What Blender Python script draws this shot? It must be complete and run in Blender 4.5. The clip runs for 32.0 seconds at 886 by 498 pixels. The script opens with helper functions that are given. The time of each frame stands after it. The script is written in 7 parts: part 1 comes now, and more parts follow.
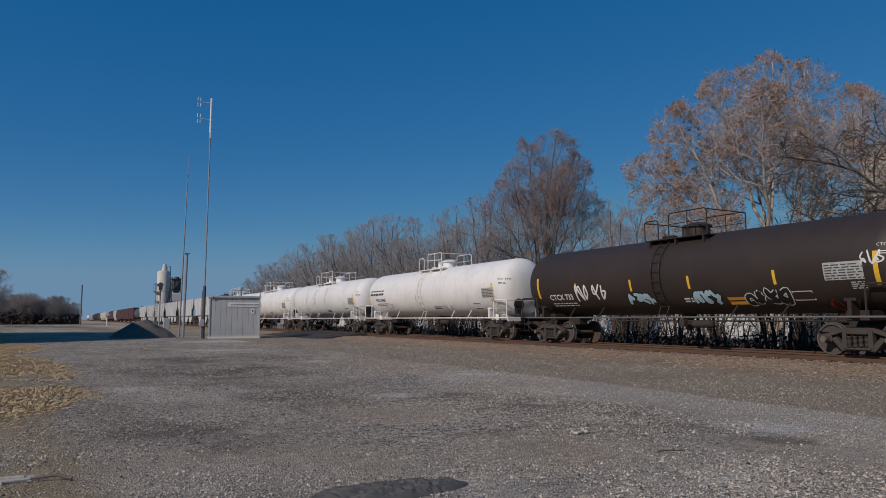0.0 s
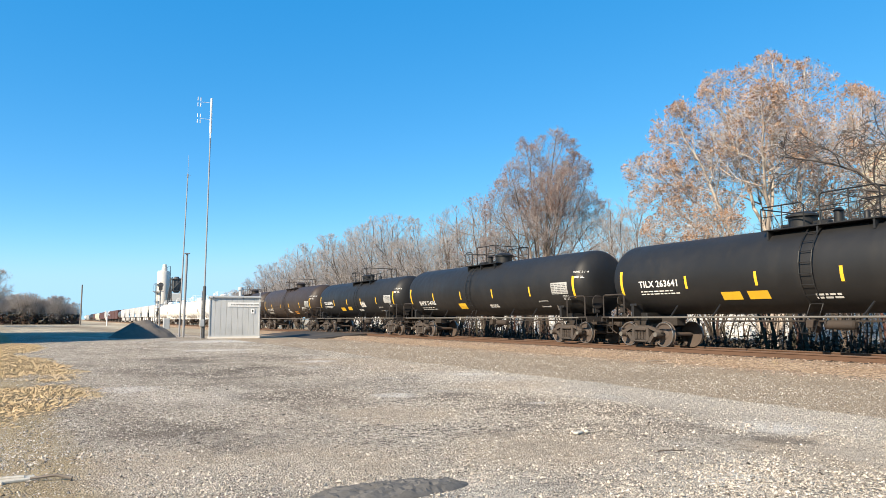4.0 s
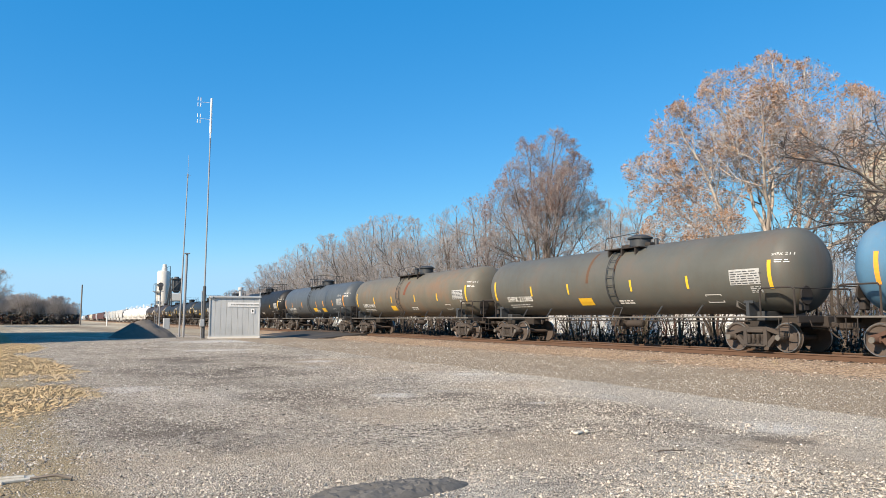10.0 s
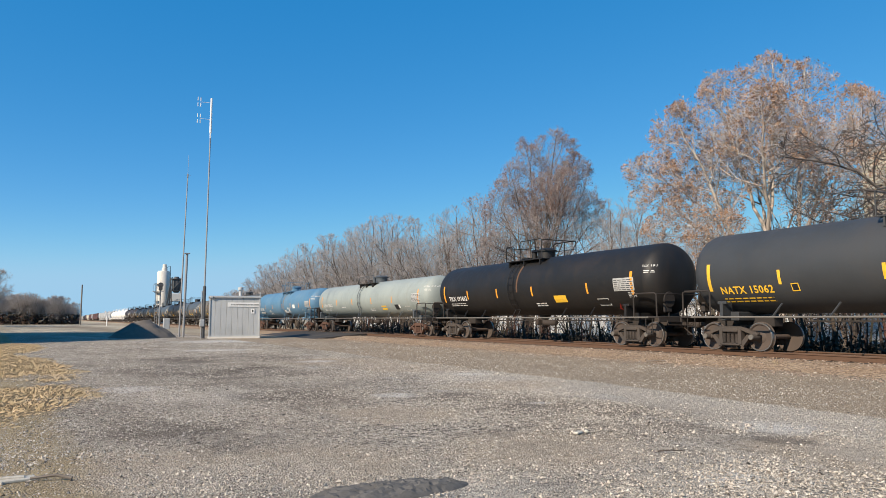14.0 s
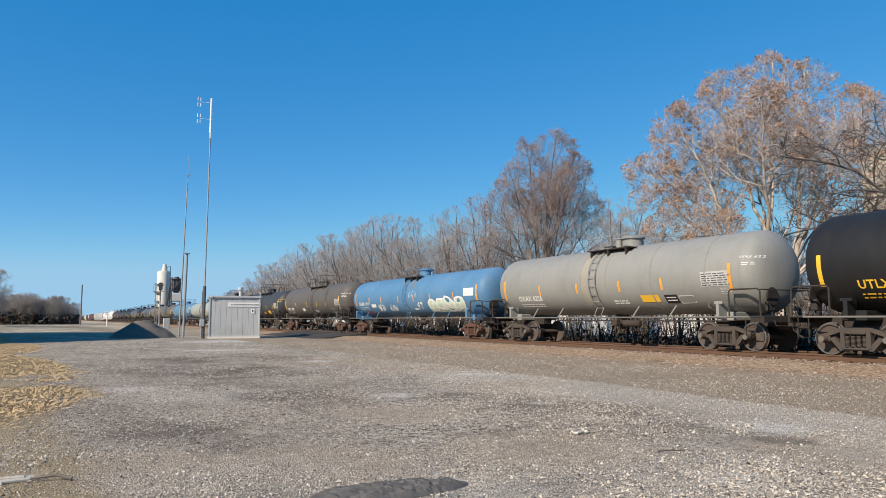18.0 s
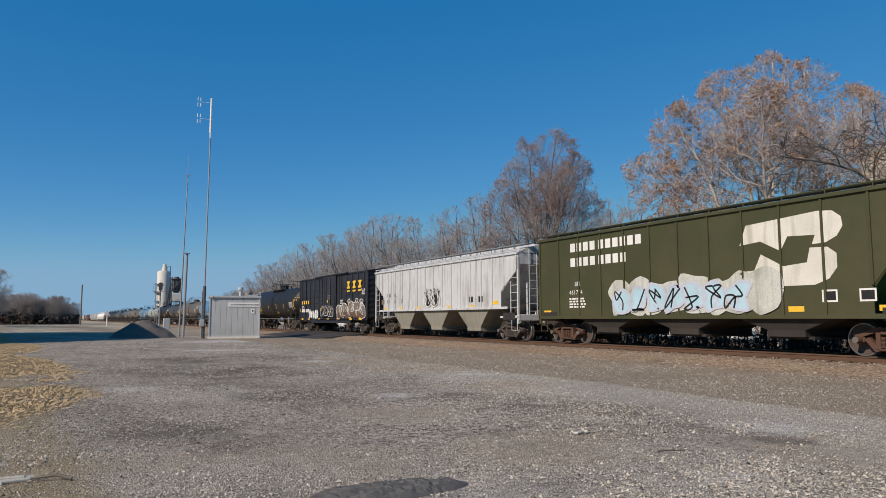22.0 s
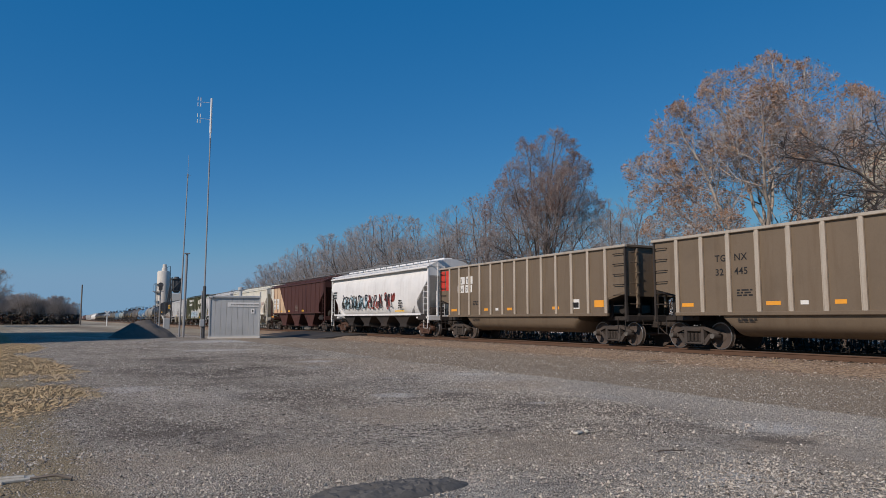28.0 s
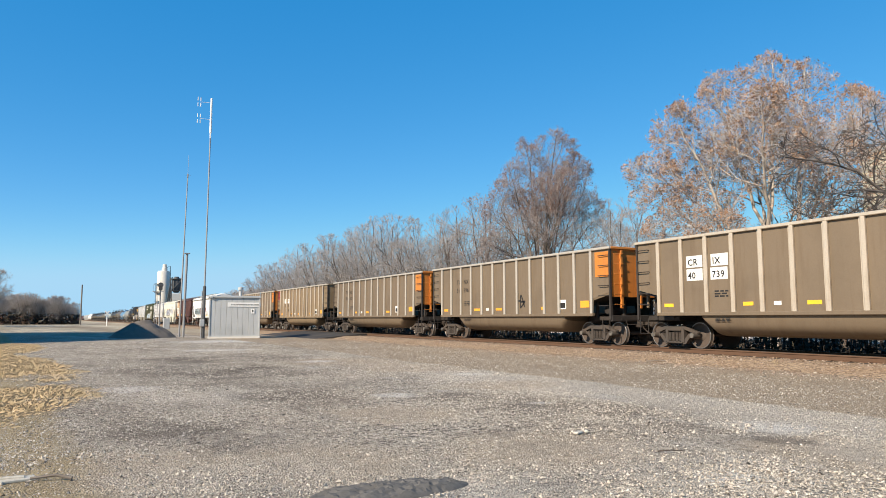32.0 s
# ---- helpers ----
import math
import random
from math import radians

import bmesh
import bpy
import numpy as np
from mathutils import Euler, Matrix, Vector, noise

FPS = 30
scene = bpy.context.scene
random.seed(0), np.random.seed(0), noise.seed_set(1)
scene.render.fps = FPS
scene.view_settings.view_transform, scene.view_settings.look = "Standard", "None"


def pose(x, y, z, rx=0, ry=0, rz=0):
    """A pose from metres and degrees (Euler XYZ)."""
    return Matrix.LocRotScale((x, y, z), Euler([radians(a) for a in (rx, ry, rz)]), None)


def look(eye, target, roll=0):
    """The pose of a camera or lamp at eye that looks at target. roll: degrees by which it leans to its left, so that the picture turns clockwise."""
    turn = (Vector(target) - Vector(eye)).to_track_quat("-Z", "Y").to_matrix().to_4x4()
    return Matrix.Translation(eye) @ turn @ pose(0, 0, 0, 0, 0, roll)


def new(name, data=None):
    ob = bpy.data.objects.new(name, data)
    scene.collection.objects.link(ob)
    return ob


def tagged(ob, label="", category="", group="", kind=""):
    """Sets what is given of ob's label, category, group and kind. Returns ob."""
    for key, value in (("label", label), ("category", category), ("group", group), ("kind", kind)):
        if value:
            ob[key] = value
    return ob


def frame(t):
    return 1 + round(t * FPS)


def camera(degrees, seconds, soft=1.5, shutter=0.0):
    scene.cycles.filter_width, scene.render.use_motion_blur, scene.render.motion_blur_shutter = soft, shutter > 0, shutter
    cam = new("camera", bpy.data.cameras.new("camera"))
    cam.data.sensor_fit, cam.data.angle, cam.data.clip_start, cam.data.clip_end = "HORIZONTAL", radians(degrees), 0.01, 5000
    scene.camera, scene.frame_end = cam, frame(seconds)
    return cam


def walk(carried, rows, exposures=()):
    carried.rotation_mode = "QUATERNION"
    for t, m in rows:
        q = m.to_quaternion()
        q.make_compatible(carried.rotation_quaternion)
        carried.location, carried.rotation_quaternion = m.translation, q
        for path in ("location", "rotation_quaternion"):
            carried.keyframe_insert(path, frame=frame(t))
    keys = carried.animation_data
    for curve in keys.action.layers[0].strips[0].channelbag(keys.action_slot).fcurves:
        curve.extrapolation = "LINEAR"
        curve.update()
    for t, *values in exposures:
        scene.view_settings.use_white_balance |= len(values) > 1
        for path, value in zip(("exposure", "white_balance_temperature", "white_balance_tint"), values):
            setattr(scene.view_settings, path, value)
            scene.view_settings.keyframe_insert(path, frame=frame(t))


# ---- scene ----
SPEED = 16.6          # metres a second, towards -x
TRACK_Y = 20.4         # centre line of the track
RAIL_Z = 0.35          # top of the rails

# camera on its tripod
cam = camera(65.5, 32.0, soft=0.75)
EYE = (0.0, 0.0, 1.375)
AIM = (-87.1, 48.08, 1.375 + 10.13)
walk(cam, [(0.0, look(EYE, AIM)), (32.0, look(EYE, AIM))],
     exposures=[(0.0, -0.82, 5850, 16.6), (0.5, -0.6, 5850, 16.6), (1.0, 0.25, 6106, 14.0), (1.5, 0.7, 6372, 11.3), (2.0, 0.82, 6500, 10.0), (3.5, 0.9, 6500, 10.0), (7.0, 0.82, 6500, 10.0), (8.0, 0.9, 6500, 10.0), (9.0, 0.8, 6500, 10.0), (10.0, 0.7, 6372, 11.3), (13.0, 0.33, 6303, 12.0), (16.5, 0.7, 6372, 11.3), (18.0, 0.35, 6244, 12.6), (19.0, 0.43, 6372, 11.3), (20.0, 0.84, 6500, 10.0), (20.5, 0.9, 6500, 10.0), (21.0, 0.5, 6400, 11.0), (21.2, 0.42, 6372, 11.3), (22.0, -0.16, 6106, 14.0), (23.0, 0.05, 6175, 13.3), (24.0, -0.18, 5978, 15.3), (25.0, -0.7, 5850, 16.6), (25.5, -0.7, 5850, 16.6), (27.5, -0.5, 5850, 16.6), (28.0, -0.48, 5919, 15.9), (28.4, -0.2, 6047, 14.6), (29.0, 0.27, 6303, 12.0), (29.5, 0.6, 6431, 10.7), (32.0, 0.6, 6431, 10.7)])

# low winter sun behind the camera
SUN_EL, SUN_FROM = radians(33), Vector((0.276, -0.961, 0))
world = bpy.data.worlds.new("sky")
scene.world = world
world.use_nodes = True
sky = world.node_tree.nodes.new("ShaderNodeTexSky")
sky.sky_type = "NISHITA"
sky.sun_disc = False
sky.sun_elevation = SUN_EL
sky.sun_rotation = math.atan2(SUN_FROM.x, SUN_FROM.y)
sky.altitude, sky.air_density, sky.dust_density, sky.ozone_density = 5000, 0.9, 0.0, 1.0
back = world.node_tree.nodes["Background"]
back.inputs["Strength"].default_value = 0.145
# clear, dry winter air: a deep saturated blue
wn, wl = world.node_tree.nodes, world.node_tree.links
deep = wn.new("ShaderNodeHueSaturation")
deep.inputs["Saturation"].default_value = 1.25
deep.inputs["Hue"].default_value = 0.488
wl.new(sky.outputs["Color"], deep.inputs["Color"])
apart, together = wn.new("ShaderNodeSeparateColor"), wn.new("ShaderNodeCombineColor")
wl.new(deep.outputs["Color"], apart.inputs["Color"])
# the horizon's haze is thin: each colour levels off there
for name, gain, lift, most in (("Red", 0.9, -0.09, 1.85), ("Green", 0.65, 0.62, 3.15), ("Blue", 0.46, 1.98, 4.15)):
    grow_by, level = wn.new("ShaderNodeMath"), wn.new("ShaderNodeMath")
    grow_by.operation, level.operation = "MULTIPLY_ADD", "SMOOTH_MIN"
    grow_by.inputs[1].default_value, grow_by.inputs[2].default_value = gain, lift
    level.inputs[1].default_value, level.inputs[2].default_value = most, 1.0
    floor_at = wn.new("ShaderNodeMath")
    floor_at.operation = "MAXIMUM"
    floor_at.inputs[1].default_value = 0.02
    wl.new(apart.outputs[name], grow_by.inputs[0])
    wl.new(grow_by.outputs[0], level.inputs[0])
    wl.new(level.outputs[0], floor_at.inputs[0])
    wl.new(floor_at.outputs[0], together.inputs[name])
wl.new(together.outputs["Color"], back.inputs["Color"])
sun = new("sun", bpy.data.lights.new("sun", "SUN"))
sun.data.energy, sun.data.angle, sun.data.color = 5.0, radians(0.53), (1.0, 0.855, 0.66)
sun_at = SUN_FROM * 100 * math.cos(SUN_EL) + Vector((0, 0, 100 * math.sin(SUN_EL)))
sun.matrix_world = look(sun_at, (0, 0, 0))


# ---------- materials ----------
def nodes_of(name):
    m = bpy.data.materials.new(name)
    m.use_nodes = True
    n = m.node_tree.nodes
    return m, n, m.node_tree.links, n["Principled BSDF"]


def noise_node(n, l, coord, scale, detail=4.0, rough=0.6, stretch=None):
    t = n.new("ShaderNodeTexNoise")
    t.inputs["Scale"].default_value, t.inputs["Detail"].default_value, t.inputs["Roughness"].default_value = scale, detail, rough
    if stretch:
        mp = n.new("ShaderNodeMapping")
        mp.inputs["Scale"].default_value = stretch
        l.new(coord, mp.inputs["Vector"])
        coord = mp.outputs["Vector"]
    l.new(coord, t.inputs["Vector"])
    return t.outputs["Fac"]


def ramp(n, l, fac, lo, hi):
    r = n.new("ShaderNodeMapRange")
    r.inputs["From Min"].default_value, r.inputs["From Max"].default_value = lo, hi
    l.new(fac, r.inputs["Value"])
    return r.outputs["Result"]


def mixed(n, l, fac, a, b):
    x = n.new("ShaderNodeMix")
    x.data_type = "RGBA"
    for sock, v in ((x.inputs["Factor"], fac), (x.inputs["A"], a), (x.inputs["B"], b)):
        if isinstance(v, (int, float)):
            sock.default_value = v
        elif isinstance(v, tuple):
            sock.default_value = (*v, 1)
        else:
            l.new(v, sock)
    return x.outputs["Result"]


def mul(n, l, a, b):
    x = n.new("ShaderNodeMath")
    x.operation = "MULTIPLY"
    for sock, v in ((x.inputs[0], a), (x.inputs[1], b)):
        if isinstance(v, (int, float)):
            sock.default_value = v
        else:
            l.new(v, sock)
    return x.outputs[0]


def bump_of(n, l, fac, strength, dist):
    b = n.new("ShaderNodeBump")
    b.inputs["Strength"].default_value, b.inputs["Distance"].default_value = strength, dist
    l.new(fac, b.inputs["Height"])
    return b.outputs["Normal"]


def obj_coord(n):
    return n.new("ShaderNodeTexCoord").outputs["Object"]


def paint(name, col, rough=0.5, dirt=(0.16, 0.11, 0.07), amount=0.35, streak=0.35, metal=0.0, fine=0.2, seed=0.0):
    """Weathered paint or metal: fading at large scale, streaks that run down, fine grime."""
    m, n, l, p = nodes_of(name)
    c = n.new("ShaderNodeMapping")
    c.inputs["Location"].default_value = (seed * 7.3, seed * 3.1, seed)
    l.new(obj_coord(n), c.inputs["Vector"])
    c = c.outputs["Vector"]
    big = noise_node(n, l, c, 0.55, 5, 0.6)
    run = noise_node(n, l, c, 1.0, 5, 0.65, (3.5, 3.5, 0.35))
    tiny = noise_node(n, l, c, 26, 4, 0.7)
    base = mixed(n, l, ramp(n, l, big, 0.35, 0.7), tuple(x * 0.86 for x in col), tuple(min(1, x * 1.1) for x in col))
    base = mixed(n, l, mul(n, l, ramp(n, l, big, 0.5, 0.78), amount), base, dirt)
    base = mixed(n, l, mul(n, l, ramp(n, l, run, 0.5, 0.8), streak), base, dirt)
    base = mixed(n, l, mul(n, l, ramp(n, l, tiny, 0.45, 0.8), fine), base, tuple(x * 0.6 for x in dirt))
    l.new(base, p.inputs["Base Color"])
    r = n.new("ShaderNodeMapRange")
    r.inputs["To Min"].default_value, r.inputs["To Max"].default_value = max(0.05, rough - 0.1), min(1, rough + 0.22)
    l.new(run, r.inputs["Value"])
    l.new(r.outputs["Result"], p.inputs["Roughness"])
    p.inputs["Metallic"].default_value = metal
    p.inputs["Specular IOR Level"].default_value = 0.35
    l.new(bump_of(n, l, tiny, 0.12, 0.01), p.inputs["Normal"])
    return m


WHITE = paint("white_paint", (0.8, 0.79, 0.76), 0.5, (0.3, 0.24, 0.18), 0.18, 0.22, fine=0.1)
WHITE_CAR = paint("white_tank_paint", (0.84, 0.82, 0.78), 0.5, (0.45, 0.36, 0.26), 0.35, 0.3, fine=0.12)
HOPPER_WHITE = paint("chalky_white_paint", (0.6, 0.605, 0.6), 0.7, (0.24, 0.19, 0.15), 0.4, 0.85, seed=1)
HOPPER_GREY = paint("grey_white_paint", (0.56, 0.57, 0.57), 0.7, (0.15, 0.125, 0.105), 0.45, 0.95, seed=2)
HOPPER_CREAM = paint("cream_paint", (0.7, 0.68, 0.58), 0.65, (0.34, 0.28, 0.2), 0.25, 0.35, seed=3)
HOPPER_BROWN = paint("oxide_brown_paint", (0.082, 0.031, 0.023), 0.6, (0.04, 0.025, 0.02), 0.4, 0.3, seed=4)
HOPPER_TAN = paint("rusty_tan_paint", (0.62, 0.45, 0.29), 0.7, (0.5, 0.24, 0.1), 0.6, 0.5, seed=5)
BLACK_BROWN = paint("brownish_black_paint", (0.04, 0.029, 0.024), 0.5, (0.05, 0.034, 0.025), 0.5, 0.25, seed=6)
BLACK = paint("black_paint", (0.014, 0.014, 0.0145), 0.48, (0.034, 0.03, 0.026), 0.3, 0.18, seed=7)
BLACK_RUST = paint("rust_streaked_black_paint", (0.013, 0.013, 0.013), 0.48, (0.05, 0.032, 0.022), 0.25, 0.2, seed=8)
GREY_DARK = paint("dark_grey_paint", (0.045, 0.049, 0.053), 0.48, (0.05, 0.042, 0.036), 0.4, 0.25, seed=9)
GREY_MID = paint("slate_grey_paint", (0.078, 0.09, 0.1), 0.45, (0.065, 0.06, 0.055), 0.35, 0.25, seed=10)
OLIVE = paint("olive_grey_paint", (0.13, 0.122, 0.096), 0.55, (0.2, 0.1, 0.05), 0.75, 0.35, seed=11)
OLIVE_DARK = paint("greenish_grey_paint", (0.098, 0.1, 0.088), 0.5, (0.13, 0.075, 0.045), 0.4, 0.3, seed=12)
BLUE_PALE = paint("faded_light_blue_paint", (0.09, 0.205, 0.32), 0.5, (0.2, 0.18, 0.13), 0.4, 0.35, seed=13)
BLUE = paint("bright_blue_paint", (0.085, 0.21, 0.36), 0.5, (0.2, 0.16, 0.12), 0.22, 0.25, seed=14)
GREY_PALE = paint("pale_grey_green_paint", (0.29, 0.325, 0.305), 0.5, (0.22, 0.19, 0.14), 0.16, 0.2, seed=15)
GREY_WARM = paint("warm_grey_paint", (0.25, 0.255, 0.24), 0.55, (0.2, 0.15, 0.11), 0.35, 0.35, seed=16)
GREY_BROWN = paint("sooty_grey_paint", (0.105, 0.098, 0.088), 0.55, (0.11, 0.07, 0.045), 0.6, 0.35, seed=17)
BOX_BLUE = paint("dark_blue_black_paint", (0.022, 0.025, 0.034), 0.55, (0.045, 0.038, 0.034), 0.4, 0.35, seed=18)
BOX_POST = paint("worn_dark_steel", (0.05, 0.052, 0.062), 0.5, (0.07, 0.06, 0.052), 0.4, 0.4, seed=53)
SPRAY_BROWN = paint("rusty_brown_spray", (0.13, 0.075, 0.045), 0.6, (0.08, 0.06, 0.05), 0.4, 0.4, seed=54)
GREEN = paint("dark_olive_green_paint", (0.055, 0.058, 0.022), 0.55, (0.085, 0.065, 0.035), 0.5, 0.4, seed=19)
GREEN_BRIGHT = paint("bright_green_paint", (0.05, 0.15, 0.045), 0.55, (0.06, 0.06, 0.03), 0.3, 0.4, seed=20)
COAL_TAN = paint("dusty_bare_aluminium", (0.2, 0.152, 0.104), 0.55, (0.13, 0.09, 0.055), 0.5, 0.6, 0.2, seed=21)
COAL_BROWN = paint("brown_dusty_aluminium", (0.26, 0.19, 0.115), 0.6, (0.15, 0.1, 0.06), 0.5, 0.5, 0.15, seed=22)
COAL_RAIL = paint("scuffed_aluminium", (0.58, 0.5, 0.4), 0.45, (0.24, 0.175, 0.11), 0.5, 0.8, 0.35, seed=23)
UNDER = paint("sooty_underframe", (0.035, 0.03, 0.027), 0.75, (0.07, 0.048, 0.033), 0.5, 0.3, seed=24)
SIDE_RAIL = paint("dusty_grey_rail", (0.16, 0.15, 0.135), 0.7, (0.1, 0.075, 0.055), 0.4, 0.3, seed=46)
# hopper bay paint, darkened for its grime and the deep shade below the car
BAY_GREY = paint("grimy_shaded_grey_green_paint", (0.26, 0.25, 0.205), 0.75, (0.11, 0.085, 0.065), 0.6, 0.6, seed=47)
BOGIE = paint("grimy_cast_steel", (0.064, 0.054, 0.047), 0.8, (0.1, 0.066, 0.044), 0.6, 0.3, seed=25)
BOGIE_RUST = paint("rusty_cast_steel", (0.11, 0.06, 0.042), 0.85, (0.17, 0.08, 0.042), 0.6, 0.3, seed=26)
WHEEL = paint("brown_wheel_steel", (0.085, 0.066, 0.055), 0.7, (0.15, 0.095, 0.065), 0.5, 0.2, 0.0, seed=27)
TREAD = paint("polished_tread", (0.35, 0.33, 0.31), 0.35, (0.15, 0.11, 0.08), 0.3, 0.2, 0.9, seed=28)
BEARING = paint("greasy_pale_steel", (0.17, 0.155, 0.135), 0.6, (0.12, 0.1, 0.08), 0.5, 0.3, 0.3, seed=55)
RUSTY = paint("rust", (0.115, 0.065, 0.04), 0.85, (0.09, 0.05, 0.03), 0.6, 0.3, seed=29)
RAILHEAD = paint("worn_rail_steel", (0.3, 0.27, 0.24), 0.4, (0.16, 0.1, 0.06), 0.4, 0.2, 0.8, seed=30)
YELLOW = paint("yellow_marking", (0.85, 0.5, 0.03), 0.5, (0.35, 0.24, 0.1), 0.25, 0.3, fine=0.1)
ORANGE = paint("orange_marking", (0.85, 0.36, 0.03), 0.5, (0.4, 0.2, 0.1), 0.3, 0.3, fine=0.1)
RED = paint("red_marking", (0.62, 0.05, 0.03), 0.5, (0.3, 0.1, 0.06), 0.3, 0.3, fine=0.1)
INK = paint("black_lettering", (0.015, 0.015, 0.016), 0.6, (0.08, 0.07, 0.06), 0.2, 0.2, fine=0.1)
LETTER = paint("white_lettering", (0.76, 0.75, 0.71), 0.55, (0.4, 0.35, 0.28), 0.3, 0.3, fine=0.15)
PANEL = paint("chalky_stencil_grey", (0.5, 0.5, 0.48), 0.6, (0.2, 0.18, 0.16), 0.4, 0.5, fine=0.5)
MIST_GREEN = paint("thin_white_spray_over_green", (0.6, 0.6, 0.54), 0.65, (0.09, 0.095, 0.045), 0.75, 0.6, fine=0.5, seed=61)
EMBLEM = paint("weathered_white_emblem", (0.72, 0.69, 0.6), 0.6, (0.2, 0.18, 0.1), 0.55, 0.6, fine=0.3, seed=62)
SPRAY_BLUE = paint("pale_blue_spray", (0.42, 0.6, 0.68), 0.6, (0.4, 0.45, 0.42), 0.2, 0.2)
SPRAY_GREY = paint("silver_spray", (0.5, 0.52, 0.6), 0.5, (0.35, 0.35, 0.36), 0.3, 0.2)
SPRAY_RED = paint("dark_red_spray", (0.3, 0.05, 0.035), 0.6, (0.15, 0.05, 0.04), 0.3, 0.2)
SPRAY_TAN = paint("tan_spray", (0.2, 0.158, 0.122), 0.6, (0.12, 0.1, 0.08), 0.3, 0.3)
GALV = paint("galvanised_sheet", (0.47, 0.48, 0.475), 0.5, (0.33, 0.31, 0.27), 0.25, 0.3, 0.1, seed=31)
POLE_STEEL = paint("galvanised_pole", (0.33, 0.33, 0.33), 0.5, (0.2, 0.18, 0.16), 0.4, 0.2, 0.3, seed=32)
CONCRETE = paint("silo_concrete", (0.66, 0.63, 0.57), 0.8, (0.4, 0.32, 0.22), 0.4, 0.45, seed=33)
CREAM = paint("cream_siding", (0.68, 0.62, 0.47), 0.6, (0.4, 0.35, 0.26), 0.25, 0.3, seed=34)
STEEL_DARK = paint("dark_steel", (0.06, 0.065, 0.07), 0.6, (0.1, 0.08, 0.06), 0.4, 0.3, seed=35)
WOOD_GREY = paint("weathered_wood", (0.2, 0.17, 0.14), 0.9, (0.1, 0.08, 0.06), 0.4, 0.5, seed=36)
PLANK_PALE = paint("bleached_wood", (0.6, 0.55, 0.46), 0.9, (0.22, 0.17, 0.12), 0.5, 0.5, fine=0.4, seed=56)
RAIL_BRIGHT = paint("bare_aluminium_posts", (0.47, 0.43, 0.37), 0.45, (0.26, 0.2, 0.14), 0.4, 0.5, 0.2, seed=57)
TIE_WOOD = paint("creosoted_wood", (0.06, 0.047, 0.037), 0.9, (0.1, 0.075, 0.055), 0.5, 0.3, seed=37)
ASPHALT = paint("old_asphalt", (0.135, 0.126, 0.114), 0.95, (0.09, 0.08, 0.07), 0.5, 0.2, fine=0.7, seed=38)
HEAP = paint("brown_grit", (0.15, 0.13, 0.11), 0.95, (0.05, 0.04, 0.032), 0.5, 0.1, fine=0.5, seed=45)
MILLINGS = paint("dark_millings", (0.045, 0.043, 0.042), 0.95, (0.11, 0.085, 0.06), 0.5, 0.1, fine=0.5, seed=39)


def bark(name, a, b):
    m, n, l, p = nodes_of(name)
    c = obj_coord(n)
    f = noise_node(n, l, c, 3.0, 5, 0.65, (1, 1, 0.5))
    l.new(mixed(n, l, ramp(n, l, f, 0.35, 0.68), a, b), p.inputs["Base Color"])
    p.inputs["Roughness"].default_value = 0.9
    return m


BARK_DARK = bark("grey_brown_bark", (0.09, 0.07, 0.055), (0.16, 0.13, 0.105))
BARK_TWIG = bark("twig_bark", (0.23, 0.205, 0.19), (0.49, 0.45, 0.425))
TWIG_PALE = bark("pale_twig_bark", (0.34, 0.315, 0.295), (0.66, 0.62, 0.59))
TWIG_RED = bark("reddish_twig_bark", (0.2, 0.16, 0.143), (0.44, 0.375, 0.35))
BARK_FAR = bark("very_dark_bark", (0.06, 0.05, 0.045), (0.11, 0.095, 0.085))
BARK_PALE = bark("pale_mottled_bark", (0.27, 0.22, 0.18), (0.6, 0.53, 0.46))


def island(name, cols, rough=0.9):
    """Many loose pieces, each of its own shade."""
    m, n, l, p = nodes_of(name)
    g = n.new("ShaderNodeNewGeometry")
    r = n.new("ShaderNodeValToRGB")
    els = r.color_ramp.elements
    while len(els) < len(cols):
        els.new(0.5)
    for i, c in enumerate(cols):
        els[i].position, els[i].color = i / (len(cols) - 1), (*c, 1)
    l.new(g.outputs["Random Per Island"], r.inputs["Fac"])
    f = noise_node(n, l, obj_coord(n), 60, 3, 0.7)
    x = n.new("ShaderNodeMix")
    x.data_type, x.blend_type = "RGBA", "MULTIPLY"
    x.inputs["Factor"].default_value = 0.5
    l.new(r.outputs["Color"], x.inputs["A"])
    l.new(f, x.inputs["B"])
    l.new(x.outputs["Result"], p.inputs["Base Color"])
    p.inputs["Roughness"].default_value = rough
    return m


LEAF_BROWN = island("dry_leaves", [(0.3, 0.16, 0.09), (0.52, 0.3, 0.17), (0.66, 0.43, 0.28), (0.42, 0.23, 0.13)], 0.7)
LEAF_DULL = island("dull_red_leaves", [(0.2, 0.1, 0.07), (0.36, 0.2, 0.15), (0.26, 0.14, 0.1), (0.44, 0.27, 0.2)], 0.7)
STONES = island("loose_stones", [(0.045, 0.037, 0.03), (0.82, 0.72, 0.59), (0.68, 0.58, 0.46), (0.12, 0.098, 0.077), (0.9, 0.82, 0.7), (0.72, 0.62, 0.5), (0.06, 0.049, 0.039), (0.86, 0.77, 0.64), (0.5, 0.42, 0.33), (0.8, 0.7, 0.57)])
BALLAST_STONES = island("ballast_stones", [(0.13, 0.085, 0.06), (0.3, 0.21, 0.15), (0.42, 0.32, 0.24), (0.24, 0.16, 0.11), (0.55, 0.47, 0.38)])
STRAW = island("dry_grass", [(0.6, 0.44, 0.25), (0.68, 0.52, 0.31), (0.54, 0.39, 0.21), (0.76, 0.6, 0.39)], 0.8)
